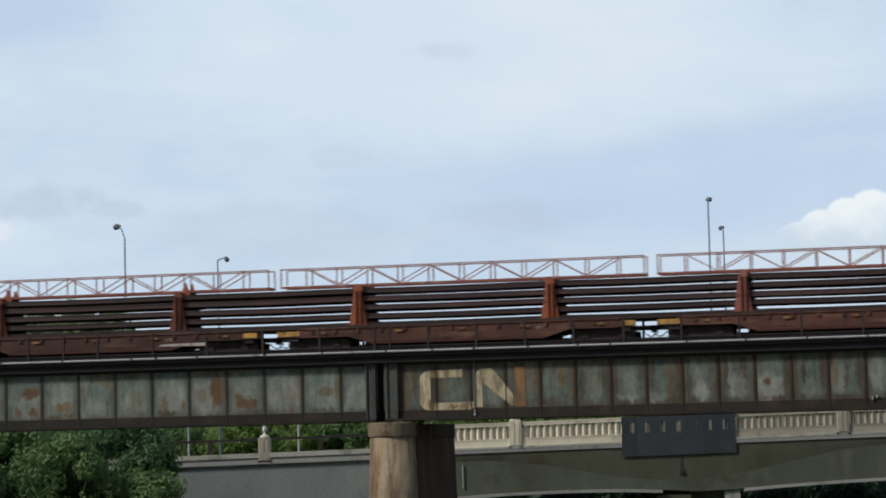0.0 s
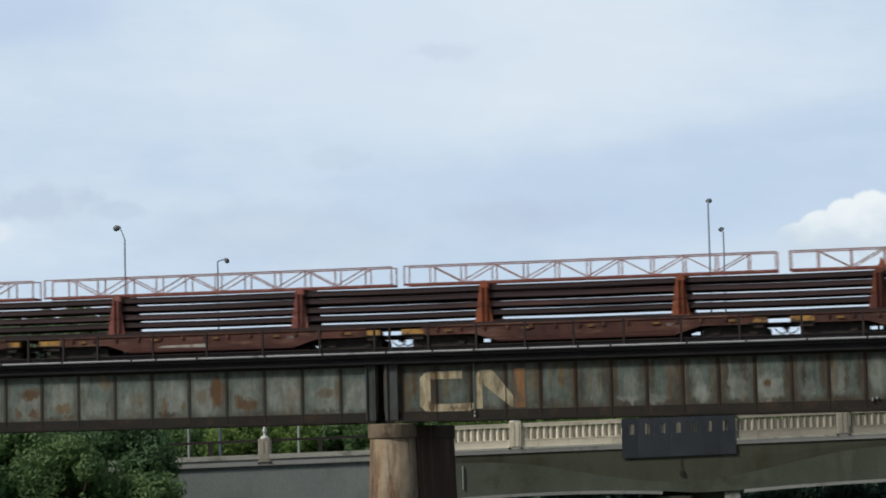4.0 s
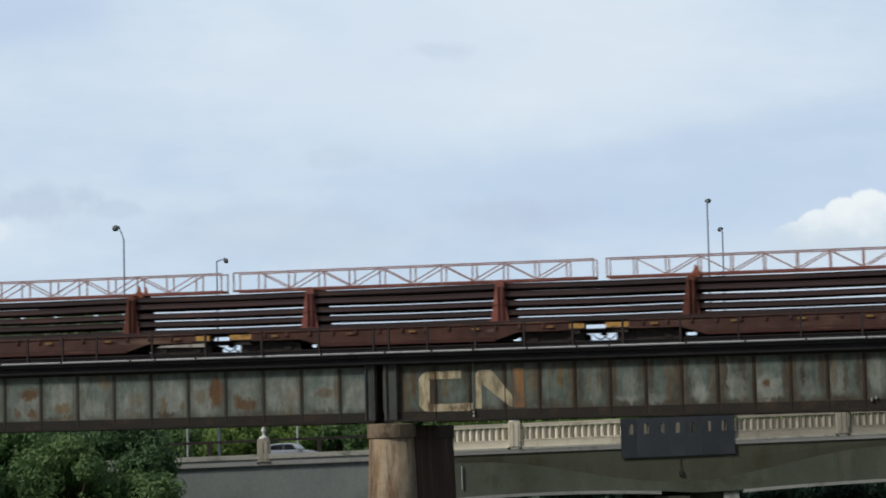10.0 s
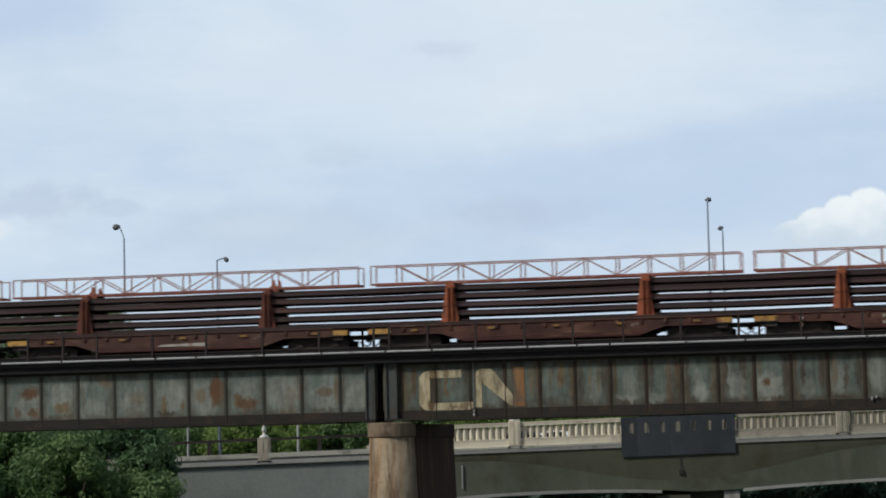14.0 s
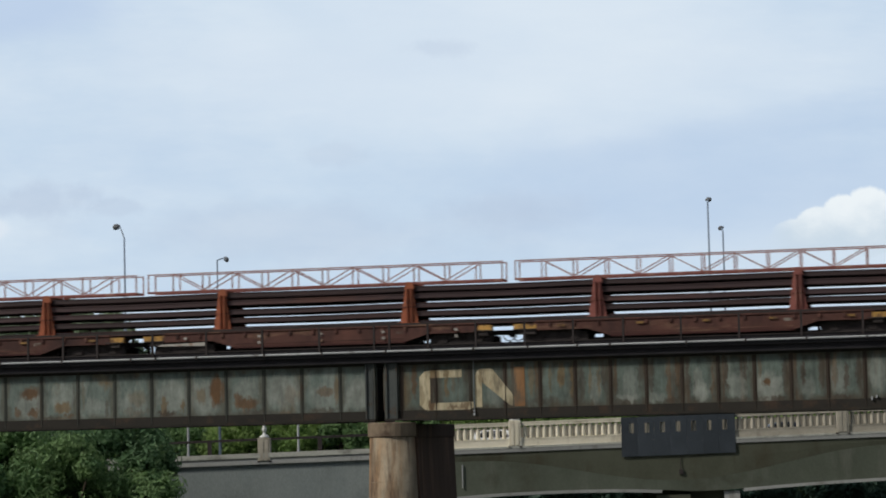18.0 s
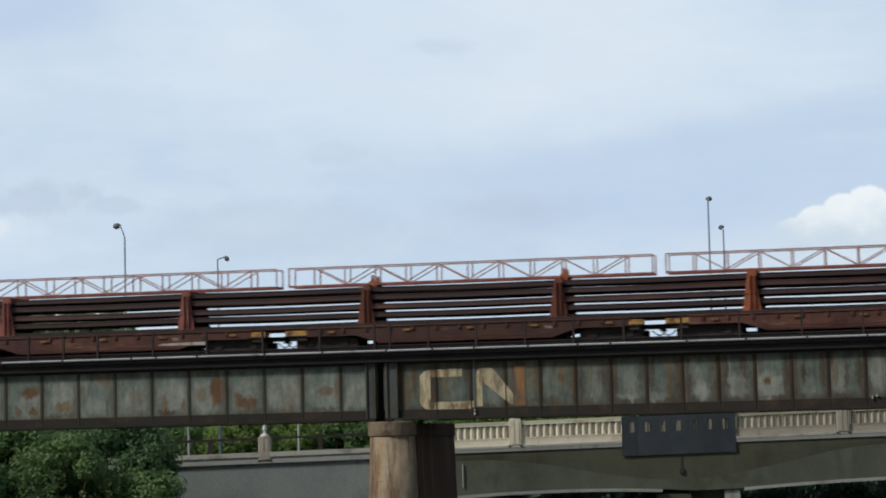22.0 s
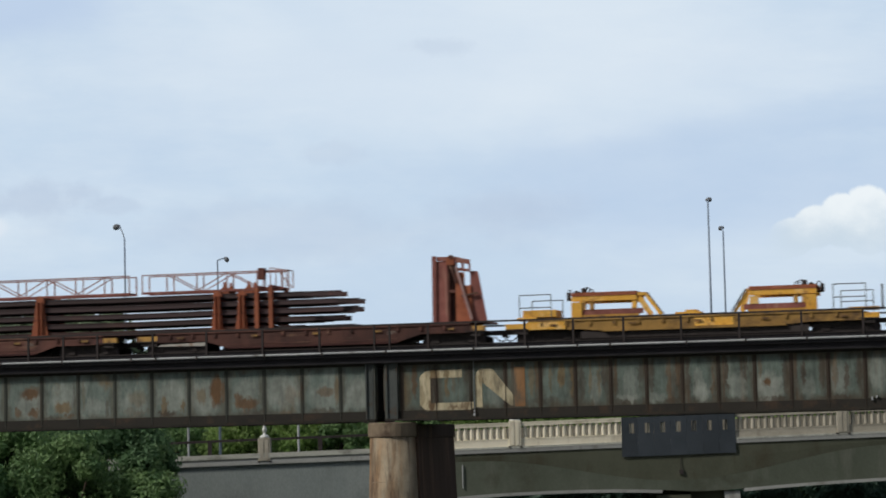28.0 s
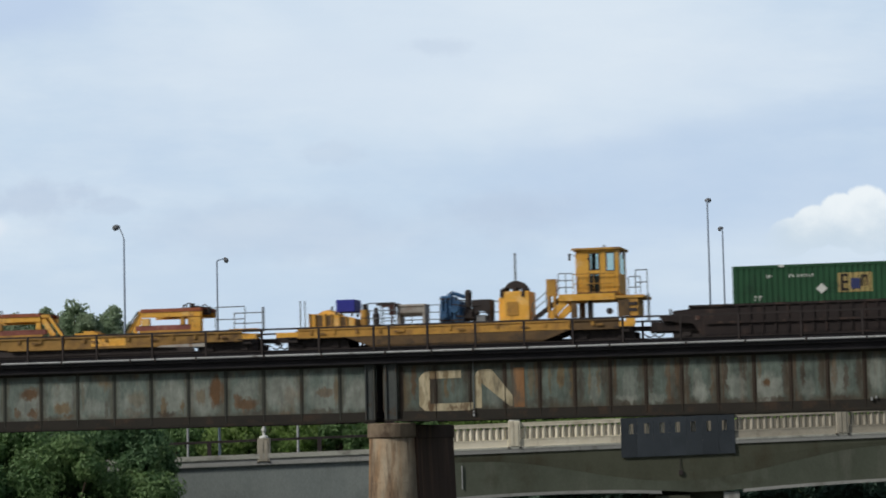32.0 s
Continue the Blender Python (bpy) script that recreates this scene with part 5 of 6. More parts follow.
def walkway(car, x0, x1):
    """Catwalk over the load: channel floor and trussed railings on both sides."""
    z0, z1, h = 3.45, 3.56, 0.92
    w = part("catwalk", boxes((x0, x1, -0.42, 0.42, z1 - 0.05, z1)), RUST_RED, car, "faded red catwalk with trussed railings")
    for y in (-0.55, 0.55):
        part("channel", boxes((x0, x1, y - 0.05, y + 0.05, z0, z1)), RUST_RED, w)
        part("top_rail", boxes((x0, x1, y - 0.03, y + 0.03, z1 + h - 0.06, z1 + h)), PINK, w)
        n = max(4, round((x1 - x0) / 1.6))
        st = (x1 - x0 - 2.8) / (n - 2)
        bays = [x0 + 0.03] + [x0 + 1.4 + st * i for i in range(n - 1)] + [x1 - 0.03]
        for x in bays:
            part("upright", boxes((x - 0.032, x + 0.032, y - 0.03, y + 0.03, z1, z1 + h - 0.061)), PINK, w)
        for i in range(1, n - 1):
            a, b = bays[i], bays[i + 1]
            lo, hi = z1 + 0.03, z1 + h - 0.08
            pq = ((a + 0.06, y, hi), (b - 0.06, y, lo)) if i % 2 else ((a + 0.06, y, lo), (b - 0.06, y, hi))
            part("diagonal", beams(0.045, 0.055, pq), PINK, w)
    for x in (4.62, 14.6):
        if x0 - 1 < x < x1 + 1:
            part("bracket", boxes((x - 0.12, x + 0.12, -1.25, 1.25, z0 - 0.10, z0 - 0.002)), RUST, w)


def rail_car(mat=RUST, words="rust-orange", peaks=False, pairs=False):
    c = thing("rail_transport_car", "rusty brown flatcar with %s racks and a red catwalk" % words, "rail car", group="cars of the rail train")
    paint = BROWN_DARK if mat is RUST_DARK else BROWN
    flat_body(c, paint, STEP_YELLOW, paint, pairs=pairs)
    rack(c, 4.62, 0.47, mat, peaks)
    rack(c, 14.6, 0.47, mat, peaks)
    walkway(c, 0.3, PITCH - 0.32)
    return c


def rail_profile(x0, x1, seed):
    """A long rail that sags a little between the racks and waves slightly."""
    bm = bmesh.new()
    o = [(-0.07, 0), (0.07, 0), (0.07, 0.016), (0.015, 0.04), (0.015, 0.19), (0.04, 0.2), (0.04, 0.244), (-0.04, 0.244), (-0.04, 0.2), (-0.015, 0.19), (-0.015, 0.04), (-0.07, 0.016)]
    xs, x = [], x1
    while x > x0:
        xs.append(x)
        x -= 1.23
    rings = []
    for x in reversed(xs):
        k = (x + 12.56) / (PITCH / 2)
        sag = -0.02 * math.sin(math.pi * k) ** 2 + 0.042 * noise.noise((x * 0.07, seed * 7.1, 0.5)) + 0.03 * noise.noise((x * 0.03, (seed // 10) * 3.7, 8.5))
        side = 0.03 * noise.noise((x * 0.1, seed * 3.3, 4.5))
        rings.append([(x, y + side, z + max(sag, -0.05)) for y, z in o])
    bm_loft(bm, rings)
    return bm


def rail_load():
    """Long welded rails lying in tiers through the racks of all the cars."""
    ld = thing("rail_load", "long dark rusty steel rails stacked in tiers on the racks", "rails")
    rng = random.Random(3)
    for i in range(TIERS):
        hi, lo = ((-5.2, -9.1), (-5.7, -8.4), (-5.0, -7.7), (-4.95, -7.5), (-5.9, -8.4))[i]
        for j in range(10):
            e = hi if j in (2, 6) else rng.uniform(lo, hi - 0.4)
            part("rail", rail_profile(-290.0, e, i * 10 + j), RAIL_STEEL, ld, m=pose(0, -1.23 + j * 0.273 + rng.uniform(-0.02, 0.02), TIER0 + TIER_STEP * i - (0.0 if 0 < i < TIERS - 1 else 0.03)))
    return ld


def guard(parent, name, x0, x1, y, z0, z1, bars, posts, mat, r=0.022):
    """A pipe guard rail: bars with their posts; the posts are pieces of their own where it stands on a car itself."""
    bm = bmesh.new()
    for k in range(bars):
        z = z0 + (z1 - z0) * (k + 1) / bars
        bm_tube(bm, (x0, y, z), (x1, y, z), r, 6)
    spots = [x0 + (x1 - x0) * i / (posts - 1) for i in range(posts)]
    if parent.parent is not None or parent.name.startswith(("cab", "stairs")):
        for x in spots:
            bm_tube(bm, (x, y, z0), (x, y, z1), r, 6)
        return part(name, bm, mat, parent)
    bm.free()
    g = part(name, tubes(r, ((x0, y, z1), (x1, y, z1)), n=6), mat, parent)
    for k in range(bars - 1):
        z = z0 + (z1 - z0) * (k + 1) / bars
        part("bar", tubes(r, ((x0, y, z), (x1, y, z)), n=6), mat, g)
    for x in spots:
        part("post", tubes(r, ((x, y, z0), (x, y, z1 - 0.001)), n=6), mat, g)
    return g


def nudge(car, before, dx, dz=0.0, dy=0.0):
    """Set the parts fitted since then a little further along, up and in; guard rails keep their side."""
    for o in car.children:
        if o not in before:
            o.matrix_basis = pose(dx, 0.0 if o.name.startswith("guard_rail") else dy, dz) @ o.matrix_basis


def end_rail_car():
    c = thing("rail_end_car", "rusty brown flatcar with end racks and a tall red end frame", "rail car", group="cars of the rail train")
    flat_body(c, BROWN, STEP_YELLOW, BROWN)
    rack(c, 4.74, 0.34, RUST, True)
    rack(c, 6.06, 0.34, RUST, True)
    for x in (6.92, 7.68):
        f = part("portal_frame", boxes((x - 0.1, x + 0.1, -1.5, -1.26, 1.34, 3.5)), RUST, c, "rust-orange steel portal frame")
        part("portal_post", boxes((x - 0.1, x + 0.1, 1.26, 1.5, 1.34, 3.5)), RUST, f)
        part("portal_beam", boxes((x - 0.1, x + 0.1, -1.5, 1.5, 3.502, 3.64)), RUST_RED, f)
        for i in range(TIERS):
            part("cross_bar", boxes((x - 0.05, x + 0.05, -1.258, 1.258, TIER0 + TIER_STEP * i - 0.16, TIER0 + TIER_STEP * i - 0.03)), RUST_RED, f)
    walkway(c, 0.35, 8.1)
    part("control_box", boxes((6.88, 7.2, -1.0, -0.6, 3.98, 4.57)), RUST_DARK, c, "red control box on the catwalk")
    g = guard(c, "end_guard", 7.15, 8.3, -0.6, 3.56, 4.4, 1, 3, PINK, 0.03)
    part("slanted_guard", beams(0.05, 0.05, ((7.09, 0.5, 4.68), (8.33, 0.5, 4.45)), ((7.09, 0.5, 4.68), (7.09, 0.5, 3.56)), ((7.45, 0.5, 4.58), (8.3, 0.5, 3.56)), ((7.7, 0.5, 4.56), (7.7, 0.5, 3.56)), ((8.33, 0.5, 4.45), (8.33, 0.5, 3.56)), ((8.33, -0.6, 4.45), (8.33, 0.5, 4.45))), PINK, c)
    # tall end frame over the far truck: a windowed front frame, a simpler back frame
    z = 1.335
    tw = part("end_frame", boxes((16.2, 19.0, -1.45, 1.45, z, z + 0.09)), RUST_RED, c, "tall weathered red steel end frame")
    zb = z + 0.091

    def plate(name, outline, y0, y1, mat):
        bm = bmesh.new()
        bm_prism(bm, outline, y0, y1)
        return part(name, bm, mat, tw)

    plate("tall_plate", [(16.27, zb), (17.02, zb), (17.02, 4.5), (16.27, 4.5)], -1.36, -1.28, RUST_RED)
    plate("edge_channel", [(16.24, zb), (16.44, zb), (16.50, 4.76), (16.27, 4.77)], -1.46, -1.361, RUST_RED)
    part("recess_plate", boxes((17.03, 17.44, -1.05, -0.97, zb, 4.40)), BROWN, tw)
    part("recess_rib", boxes((17.05, 17.12, -1.30, -1.051, zb, 4.40), (17.05, 17.44, -1.30, -1.051, 2.9, 3.05)), BROWN, tw)
    plate("centre_plate", [(17.45, zb), (18.32, zb), (18.22, 3.24), (17.92, 3.24), (17.90, 3.92), (17.45, 3.92)], -1.32, -1.26, RUST)
    part("brace", beams(0.12, 0.13, ((17.50, -1.40, 4.22), (18.28, -1.40, zb + 0.06))), PINK, tw)
    part("short_brace", beams(0.10, 0.10, ((17.14, -1.38, 4.45), (17.50, -1.38, 3.4)), ((17.75, -1.38, 2.7), (18.6, -1.38, 2.85))), BROWN, tw)
    plate("head_bar", [(16.52, 4.52), (17.02, 4.50), (17.46, 4.44), (18.22, 4.30), (18.22, 4.54), (17.46, 4.72), (16.52, 4.74)], -1.40, -1.28, RUST_RED)
    plate("window_bar", [(17.46, 4.02), (18.22, 3.92), (18.22, 4.05), (17.46, 4.18)], -1.38, -1.28, RUST_RED)
    part("window_post", boxes((17.78, 17.91, -1.36, -1.29, 4.10, 4.40), (18.15, 18.24, -1.37, -1.29, 3.93, 4.33), (17.46, 17.55, -1.35, -1.29, 4.16, 4.44)), RUST_RED, tw)
    plate("buttress_plate", [(18.16, zb), (18.98, zb), (18.54, 3.95), (18.20, 3.98)], -1.22, -1.14, RUST_RED)
    part("buttress_flange", beams(0.16, 0.06, ((18.98, -1.18, zb + 0.03), (18.56, -1.18, 3.94))), RUST_RED, tw)
    bm = bmesh.new()
    bm_tube(bm, (17.25, -1.5, 4.70), (17.25, -1.1, 4.70), 0.11, 12)
    part("top_pulley", bm, BROWN, tw)
    part("pulley_lug", boxes((17.0, 17.42, -1.46, -1.401, 4.3, 4.72)), RUST, tw)
    plate("rear_plate", [(16.27, zb), (16.90, zb), (16.84, 4.66), (16.27, 4.7)], 1.24, 1.32, RUST_RED)
    plate("rear_buttress", [(16.92, zb), (18.30, zb), (17.3, 3.1), (16.92, 3.2)], 1.24, 1.30, RUST_RED)
    for z in (2.4, 4.3):
        part("cross_tie", boxes((16.3, 16.42, -1.279, 1.239, z, z + 0.2)), BROWN, tw)
    part("side_tie", boxes((18.3, 18.42, -1.139, 1.239, zb, zb + 0.2)), BROWN, tw)
    return c


def gantry(car, x0, flip, name, reach=1.2):
    """Yellow frame of a rail threader: beams, end block, slanted arm."""
    def X(u):
        return x0 + (3.4 - u if flip else u)

    def span(a, b):
        return min(X(a), X(b)), max(X(a), X(b))
    z = 1.335
    y = 1.15
    g = part(name, boxes((*span(0.0, 4.4), -1.3, 1.3, z, z + 0.06)), YELLOW_DIRTY, car, "yellow rail-threading frame with a slanted arm")
    for s in (-1, 1):
        part("top_beam", boxes((*span(0.0, 3.3), s * y - 0.13, s * y + 0.13, 2.22, 2.47)), YELLOW, g)
        part("top_flange", boxes((*span(0.0, 3.3), s * y - 0.16, s * y + 0.16, 2.471, 2.62)), RUST, g, "rusty brown top flange")
        if s > 0:
            continue
        part("lower_beam", boxes((*span(0.3, 3.6), s * y - 0.1, s * y + 0.1, z + 0.20, z + 0.46)), RUST_RED, g, "dull red lower beam")
        part("bed_beam", boxes((*span(0.55, 3.4), s * y - 0.14, s * y + 0.14, z + 0.061, z + 0.195)), YELLOW_DIRTY, g)
        part("upright", boxes((*span(2.85 if flip else 3.05, 3.28), s * y - 0.13, s * y + 0.13, z + 0.461, 2.169)), YELLOW, g)
        part("end_block", boxes((*span(0.0, 0.52), s * y - 0.2, s * y + 0.2, z + 0.061, 2.168)), YELLOW, g)
        part("inner_block", boxes((*span(0.54, 0.72), s * y - 0.15, s * y + 0.1, z + 0.461, 2.167), (*span(0.92, 1.12), s * y - 0.15, s * y + 0.1, z + 0.461, 2.166)), YELLOW_DIRTY, g)
        head = 3.72 if reach > 1 else 3.34
        part("arm", beams(0.16, 0.17, ((X(head), s * y, 2.52), (X(3.3 + reach), s * y, z + 0.1))), YELLOW, g)
        part("inner_arm", beams(0.12, 0.26, ((X(3.4), s * y, 2.36), (X(3.1 + reach * 0.75), s * y, z + 0.1))), YELLOW, g)
        part("arm_head", boxes((*span(3.302, head + 0.04), s * y - 0.11, s * y + 0.11, 2.42, 2.58)), YELLOW, g)
        part("arm_rod", beams(0.06, 0.05, ((X(head + 0.12), s * y * 1.12, 2.56), (X(3.44 + reach), s * y * 1.12, z + 0.12))), BLACK, g)
    part("top_trim", boxes((*span(-0.02, 3.3), -1.29, 1.29, 2.612, 2.66)), RUST, g)
    part("cross_roller", tubes(0.15, ((X(0.25), -1.2, 2.62), (X(0.25), 1.2, 2.62)), n=10), BLACK, g)
    part("pulley_block", tubes(0.14, ((X(0.6), -0.9, 2.661), (X(0.6), -0.9, 2.9)), n=10), BLACK, g)
    bm = bmesh.new()
    bm_tube(bm, (X(-0.25), -0.6, 2.3), (X(-0.25), -0.6, 2.72), 0.1, 8)
    bm_tube(bm, (X(-0.25), -0.6, 2.35), (X(0.1), -0.6, 2.35), 0.06, 8)
    part("hydraulic_motor", bm, BLACK, g)
    for u, w in ((0.75, 0.2), (0.95, 0.14), (-0.12, 0.12)):
        bm = bmesh.new()
        arc = [Vector((X(u) + w * math.cos(a), -1.0, 2.66 + 1.3 * w * math.sin(a))) for a in (0, 0.63, 1.26, 1.88, 2.51, 3.14)]
        for p0, p1 in zip(arc, arc[1:]):
            bm_tube(bm, p0, p1, 0.028, 6)
        part("hydraulic_hose", bm, RUBBER, g)


def threader_car():
    c = thing("rail_threader_car", "yellow work flatcar with two rail-threading frames and guard rails", "work car", group="yellow work cars")
    flat_body(c, YELLOW_TAN, YELLOW, YELLOW_DIRTY, deep=0.72, shallow=0.82)
    part("bright_panel", boxes((1.5, 3.4, -1.50, -1.452, 0.86, 1.30)), YELLOW, c)
    part("skirt", boxes((4.15, 15.5, -1.36, -1.3, 0.35, 0.715)), BLACK, c)
    part("tool_box", boxes((0.9, 1.9, -1.35, -0.5, 1.34, 1.5)), YELLOW, c)
    part("tool_box", boxes((1.2, 2.9, -1.3, 0.4, 1.501, 1.85)), YELLOW, c)
    guard(c, "guard_rail", 1.04, 2.66, -1.3, 1.34, 2.62, 2, 2, GUARD, 0.028)
    guard(c, "guard_rail", 1.2, 2.8, 1.25, 1.34, 2.46, 2, 2, GUARD, 0.028)
    gantry(c, 3.7, False, "threading_frame")
    gantry(c, 12.5, True, "threading_frame", 0.75)
    part("locker", boxes((8.9, 10.2, -1.25, -0.3, 1.34, 1.52), (9.4, 10.0, -1.25, -0.3, 1.521, 1.62)), YELLOW, c)
    part("locker", boxes((9.9, 11.8, -1.46, -1.33, 0.8, 1.24)), YELLOW, c)
    guard(c, "guard_rail", 16.71, 18.29, -1.3, 1.34, 2.62, 2, 2, GUARD, 0.028)
    guard(c, "guard_rail", 16.9, 18.5, 1.25, 1.34, 2.43, 2, 2, GUARD, 0.028)
    part("brake_stand", boxes((19.0, 19.1, -0.6, -0.5, 1.34, 2.6)), GUARD, c)
    part("crossover_box", boxes((17.4, 18.9, -1.25, -0.2, 1.34, 1.48)), YELLOW_DIRTY, c)
    return c


def power_car():
    c = thing("power_unit_car", "yellow work flatcar with engines and a raised operator cab", "work car", group="yellow work cars")
    flat_body(c, YELLOW_DIRTY, YELLOW, OILY, deep=0.36, shallow=0.82, low_mat=OILY)
    top = 1.335
    before = set(c.children)
    for x in (1.0, 1.25):
        part("stanchion_post", tubes(0.03, ((x, -1.25, top), (x, -1.25, 2.75))), GUARD, c)
    bm = bmesh.new()
    bm_prism(bm, [(1.45, top), (3.85, top), (3.85, 1.80), (2.65, 2.02), (1.45, 2.06)], -1.2, -0.9)
    e = part("engine_housing", bm, YELLOW, c, "dirty yellow engine housing with a ribbed sloping side")
    part("housing_rear", boxes((1.47, 3.8, -0.89, 0.9, top, 1.78)), YELLOW_DIRTY, e)
    for x, z in ((1.45, 2.08), (1.75, 2.06), (2.28, 2.05), (2.62, 2.02), (3.05, 1.95), (3.42, 1.89)):
        part("housing_rib", boxes((x, x + 0.07, -1.27, -1.201, top, z)), YELLOW_DIRTY, e)
    for x, z in ((1.83, 1.98), (2.36, 1.96), (3.13, 1.86)):
        part("housing_panel", boxes((x, x + 0.34, -1.215, -1.201, top + 0.08, z)), OILY, e)
    bm = bmesh.new()
    bm_loft(bm, [[(x, y, top + 0.45 + (h - top - 0.45) * k) for y, k in ((-0.85, 0.0), (-0.8, 0.8), (-0.4, 1.0), (0.3, 1.0), (0.6, 0.7), (0.65, 0.0))] for x, h in ((1.75, 2.08), (1.95, 2.24), (2.3, 2.30), (2.6, 2.22), (2.9, 2.05))])
    part("hood", bm, YELLOW, e, smooth=False)
    part("hood_pipe", tubes(0.05, ((2.52, -0.6, 2.2), (2.52, -0.6, 2.45)), n=8), BLACK, e)
    part("blue_tank", boxes((2.82, 3.82, -0.95, 0.35, 2.12, 2.76)), BLUE_BRIGHT, c, "bright blue tank box", bevel=0.03)
    part("tank_stand", boxes((2.75, 2.85, -0.9, -0.8, 1.9, 2.119), (3.6, 3.7, -0.9, -0.8, 1.9, 2.119), (3.6, 3.7, 0.2, 0.3, 1.9, 2.119), (2.75, 2.85, 0.2, 0.3, 1.9, 2.119)), BLACK, c)
    part("oil_drum", tubes(0.24, ((4.3, -0.7, top), (4.3, -0.7, 2.2)), n=14), YELLOW_DIRTY, c)
    part("drum_band", tubes(0.255, ((4.3, -0.7, 1.75), (4.3, -0.7, 1.8)), n=14), OILY, c)
    part("exhaust_stack", tubes(0.14, ((4.3, -0.7, 2.201), (4.3, -0.7, 2.5)), n=10), BLACK, c)
    part("pump", tubes(0.17, ((4.86, -0.6, top), (4.86, -0.6, 2.0)), n=12), BLACK, c)
    part("pump_head", tubes(0.11, ((4.86, -0.6, 2.001), (4.86, -0.6, 2.3)), n=10), BLACK, c)
    guard(c, "guard_rail", 4.75, 9.3, 1.3, top, 2.45, 3, 7, GUARD, 0.025)
    guard(c, "guard_rail", 4.6, 6.0, -1.25, top, 2.5, 3, 3, GUARD, 0.025)
    t = bmesh.new()
    belly = [(-0.72, 2.42), (0.30, 2.42), (0.32, 2.36), (0.30, 1.98), (0.12, 1.82), (-0.54, 1.82), (-0.72, 1.98), (-0.74, 2.36)]
    bm_loft(t, [[(x, y, z) for y, z in belly] for x in (6.0, 7.48)])
    part("grey_tank", t, GREY_TANK, c, "weathered grey box tank with a rounded belly", bevel=0.02)
    part("tank_saddle", boxes((6.02, 6.14, -0.75, 0.3, top, 1.97), (7.34, 7.46, -0.75, 0.3, top, 1.97)), GREY_TANK, c)
    part("tank_seam", boxes((5.99, 7.49, -0.755, -0.741, 2.28, 2.31)), OILY, c)
    part("pipe_roof", boxes((4.95, 5.98, -0.9, 0.4, 2.40, 2.50)), BLACK, c)
    part("pipe_frame", boxes((5.2, 5.98, -0.9, -0.8, 2.30, 2.42), (5.62, 5.95, -0.9, -0.7, 1.9, 2.299), (5.72, 5.80, -0.9, -0.8, top, 1.899)), BROWN_DARK, c)
    nudge(c, before, 0.59, 0.04)
    before = set(c.children)
    b = part("blue_pump_unit", boxes((8.75, 9.35, -1.1, 0.5, top + 0.02, 2.75), (9.36, 9.9, -1.0, 0.5, top + 0.02, 2.45)), BLUE, c, "grimy blue pump unit with pipes", bevel=0.04)
    bm = bmesh.new()
    for i in range(5):
        part("pump_pipe", tubes(0.06, ((8.85 + 0.22 * i, -1.17, 1.6 + 0.12 * (i % 3)), (8.85 + 0.22 * i, -1.17, 2.5 + 0.14 * (i % 2))), n=6), BLUE, b)
    bm_tube(bm, (9.0, -0.4, 2.75), (9.3, -0.4, 2.95), 0.12, 8)
    bm_tube(bm, (9.3, -0.4, 2.9), (9.9, -0.4, 2.7), 0.10, 8)
    part("pump_elbow", bm, BLUE, b)
    part("pump_housing", tubes(0.2, ((8.95, -1.18, 1.75), (8.95, -1.32, 1.75)), ((9.5, -1.08, 2.05), (9.5, -1.25, 2.05)), n=12), BLUE, b)
    part("pump_flange", boxes((8.7, 9.95, -1.16, -1.12, 1.45, 1.52), (8.72, 9.3, -1.16, -1.12, 2.55, 2.62)), BLACK, b)
    part("hose_bundle", tubes(0.035, ((9.4, -1.2, 2.3), (10.2, -1.2, 2.15)), ((10.2, -1.2, 2.15), (10.9, -1.0, 2.2)), ((9.6, -1.2, 1.7), (10.6, -1.2, 1.55)), ((9.7, -1.1, 2.5), (10.3, -0.9, 2.45)), n=6), BLACK, c)
    part("electric_motor", tubes(0.33, ((9.95, -0.6, 1.75), (10.35, -0.6, 1.75)), n=12), BLACK, c)
    bm = bmesh.new()
    bm_tube(bm, (10.1, -0.5, 2.05), (10.1, -0.5, 2.85), 0.16, 10)
    bm_tube(bm, (10.1, -0.5, 2.85), (10.1, -0.5, 3.05), 0.2, 10, 0.12)
    bm_tube(bm, (10.1, -0.5, 2.4), (10.9, -0.5, 2.1), 0.07, 8)
    bm_tube(bm, (10.3, -0.6, 1.9), (11.0, -0.6, 1.5), 0.06, 8)
    part("air_cleaner", bm, BLACK, c)
    nudge(c, before, 0.0, 0.10, 0.9)
    before = set(c.children)
    part("dark_pump", boxes((10.6, 11.55, -0.7, 0.4, 1.95, 2.5), (10.62, 10.74, -0.7, 0.4, top, 1.949), (11.4, 11.54, -0.7, 0.4, top, 1.949)), BLACK, c, "black hydraulic unit on legs")
    part("unit_bracket", beams(0.2, 0.12, ((10.7, -0.65, 1.75), (10.95, -0.65, 1.98)), ((11.45, -0.65, 1.75), (11.2, -0.65, 1.98))), BLACK, c)
    part("valve_bank", boxes((10.85, 11.3, -0.8, 0.2, top, 1.7)), STEEL_GREY, c)
    guard(c, "guard_rail", 9.9, 12.2, 1.3, top, 2.45, 2, 4, GUARD, 0.025)
    k = part("machine_cabinet", boxes((12.05, 12.5, -1.0, 0.4, top, 2.55), (12.3, 13.68, -1.15, 0.5, top + 0.01, 2.83)), YELLOW, c, "yellow machine cabinet with a round cable drum on top", bevel=0.03)
    part("cabinet_door", boxes((12.5, 13.1, -1.18, -1.151, 1.6, 2.3)), YELLOW_DIRTY, k)
    bm = bmesh.new()
    arc = [math.radians(a) for a in range(22, 159, 8)]
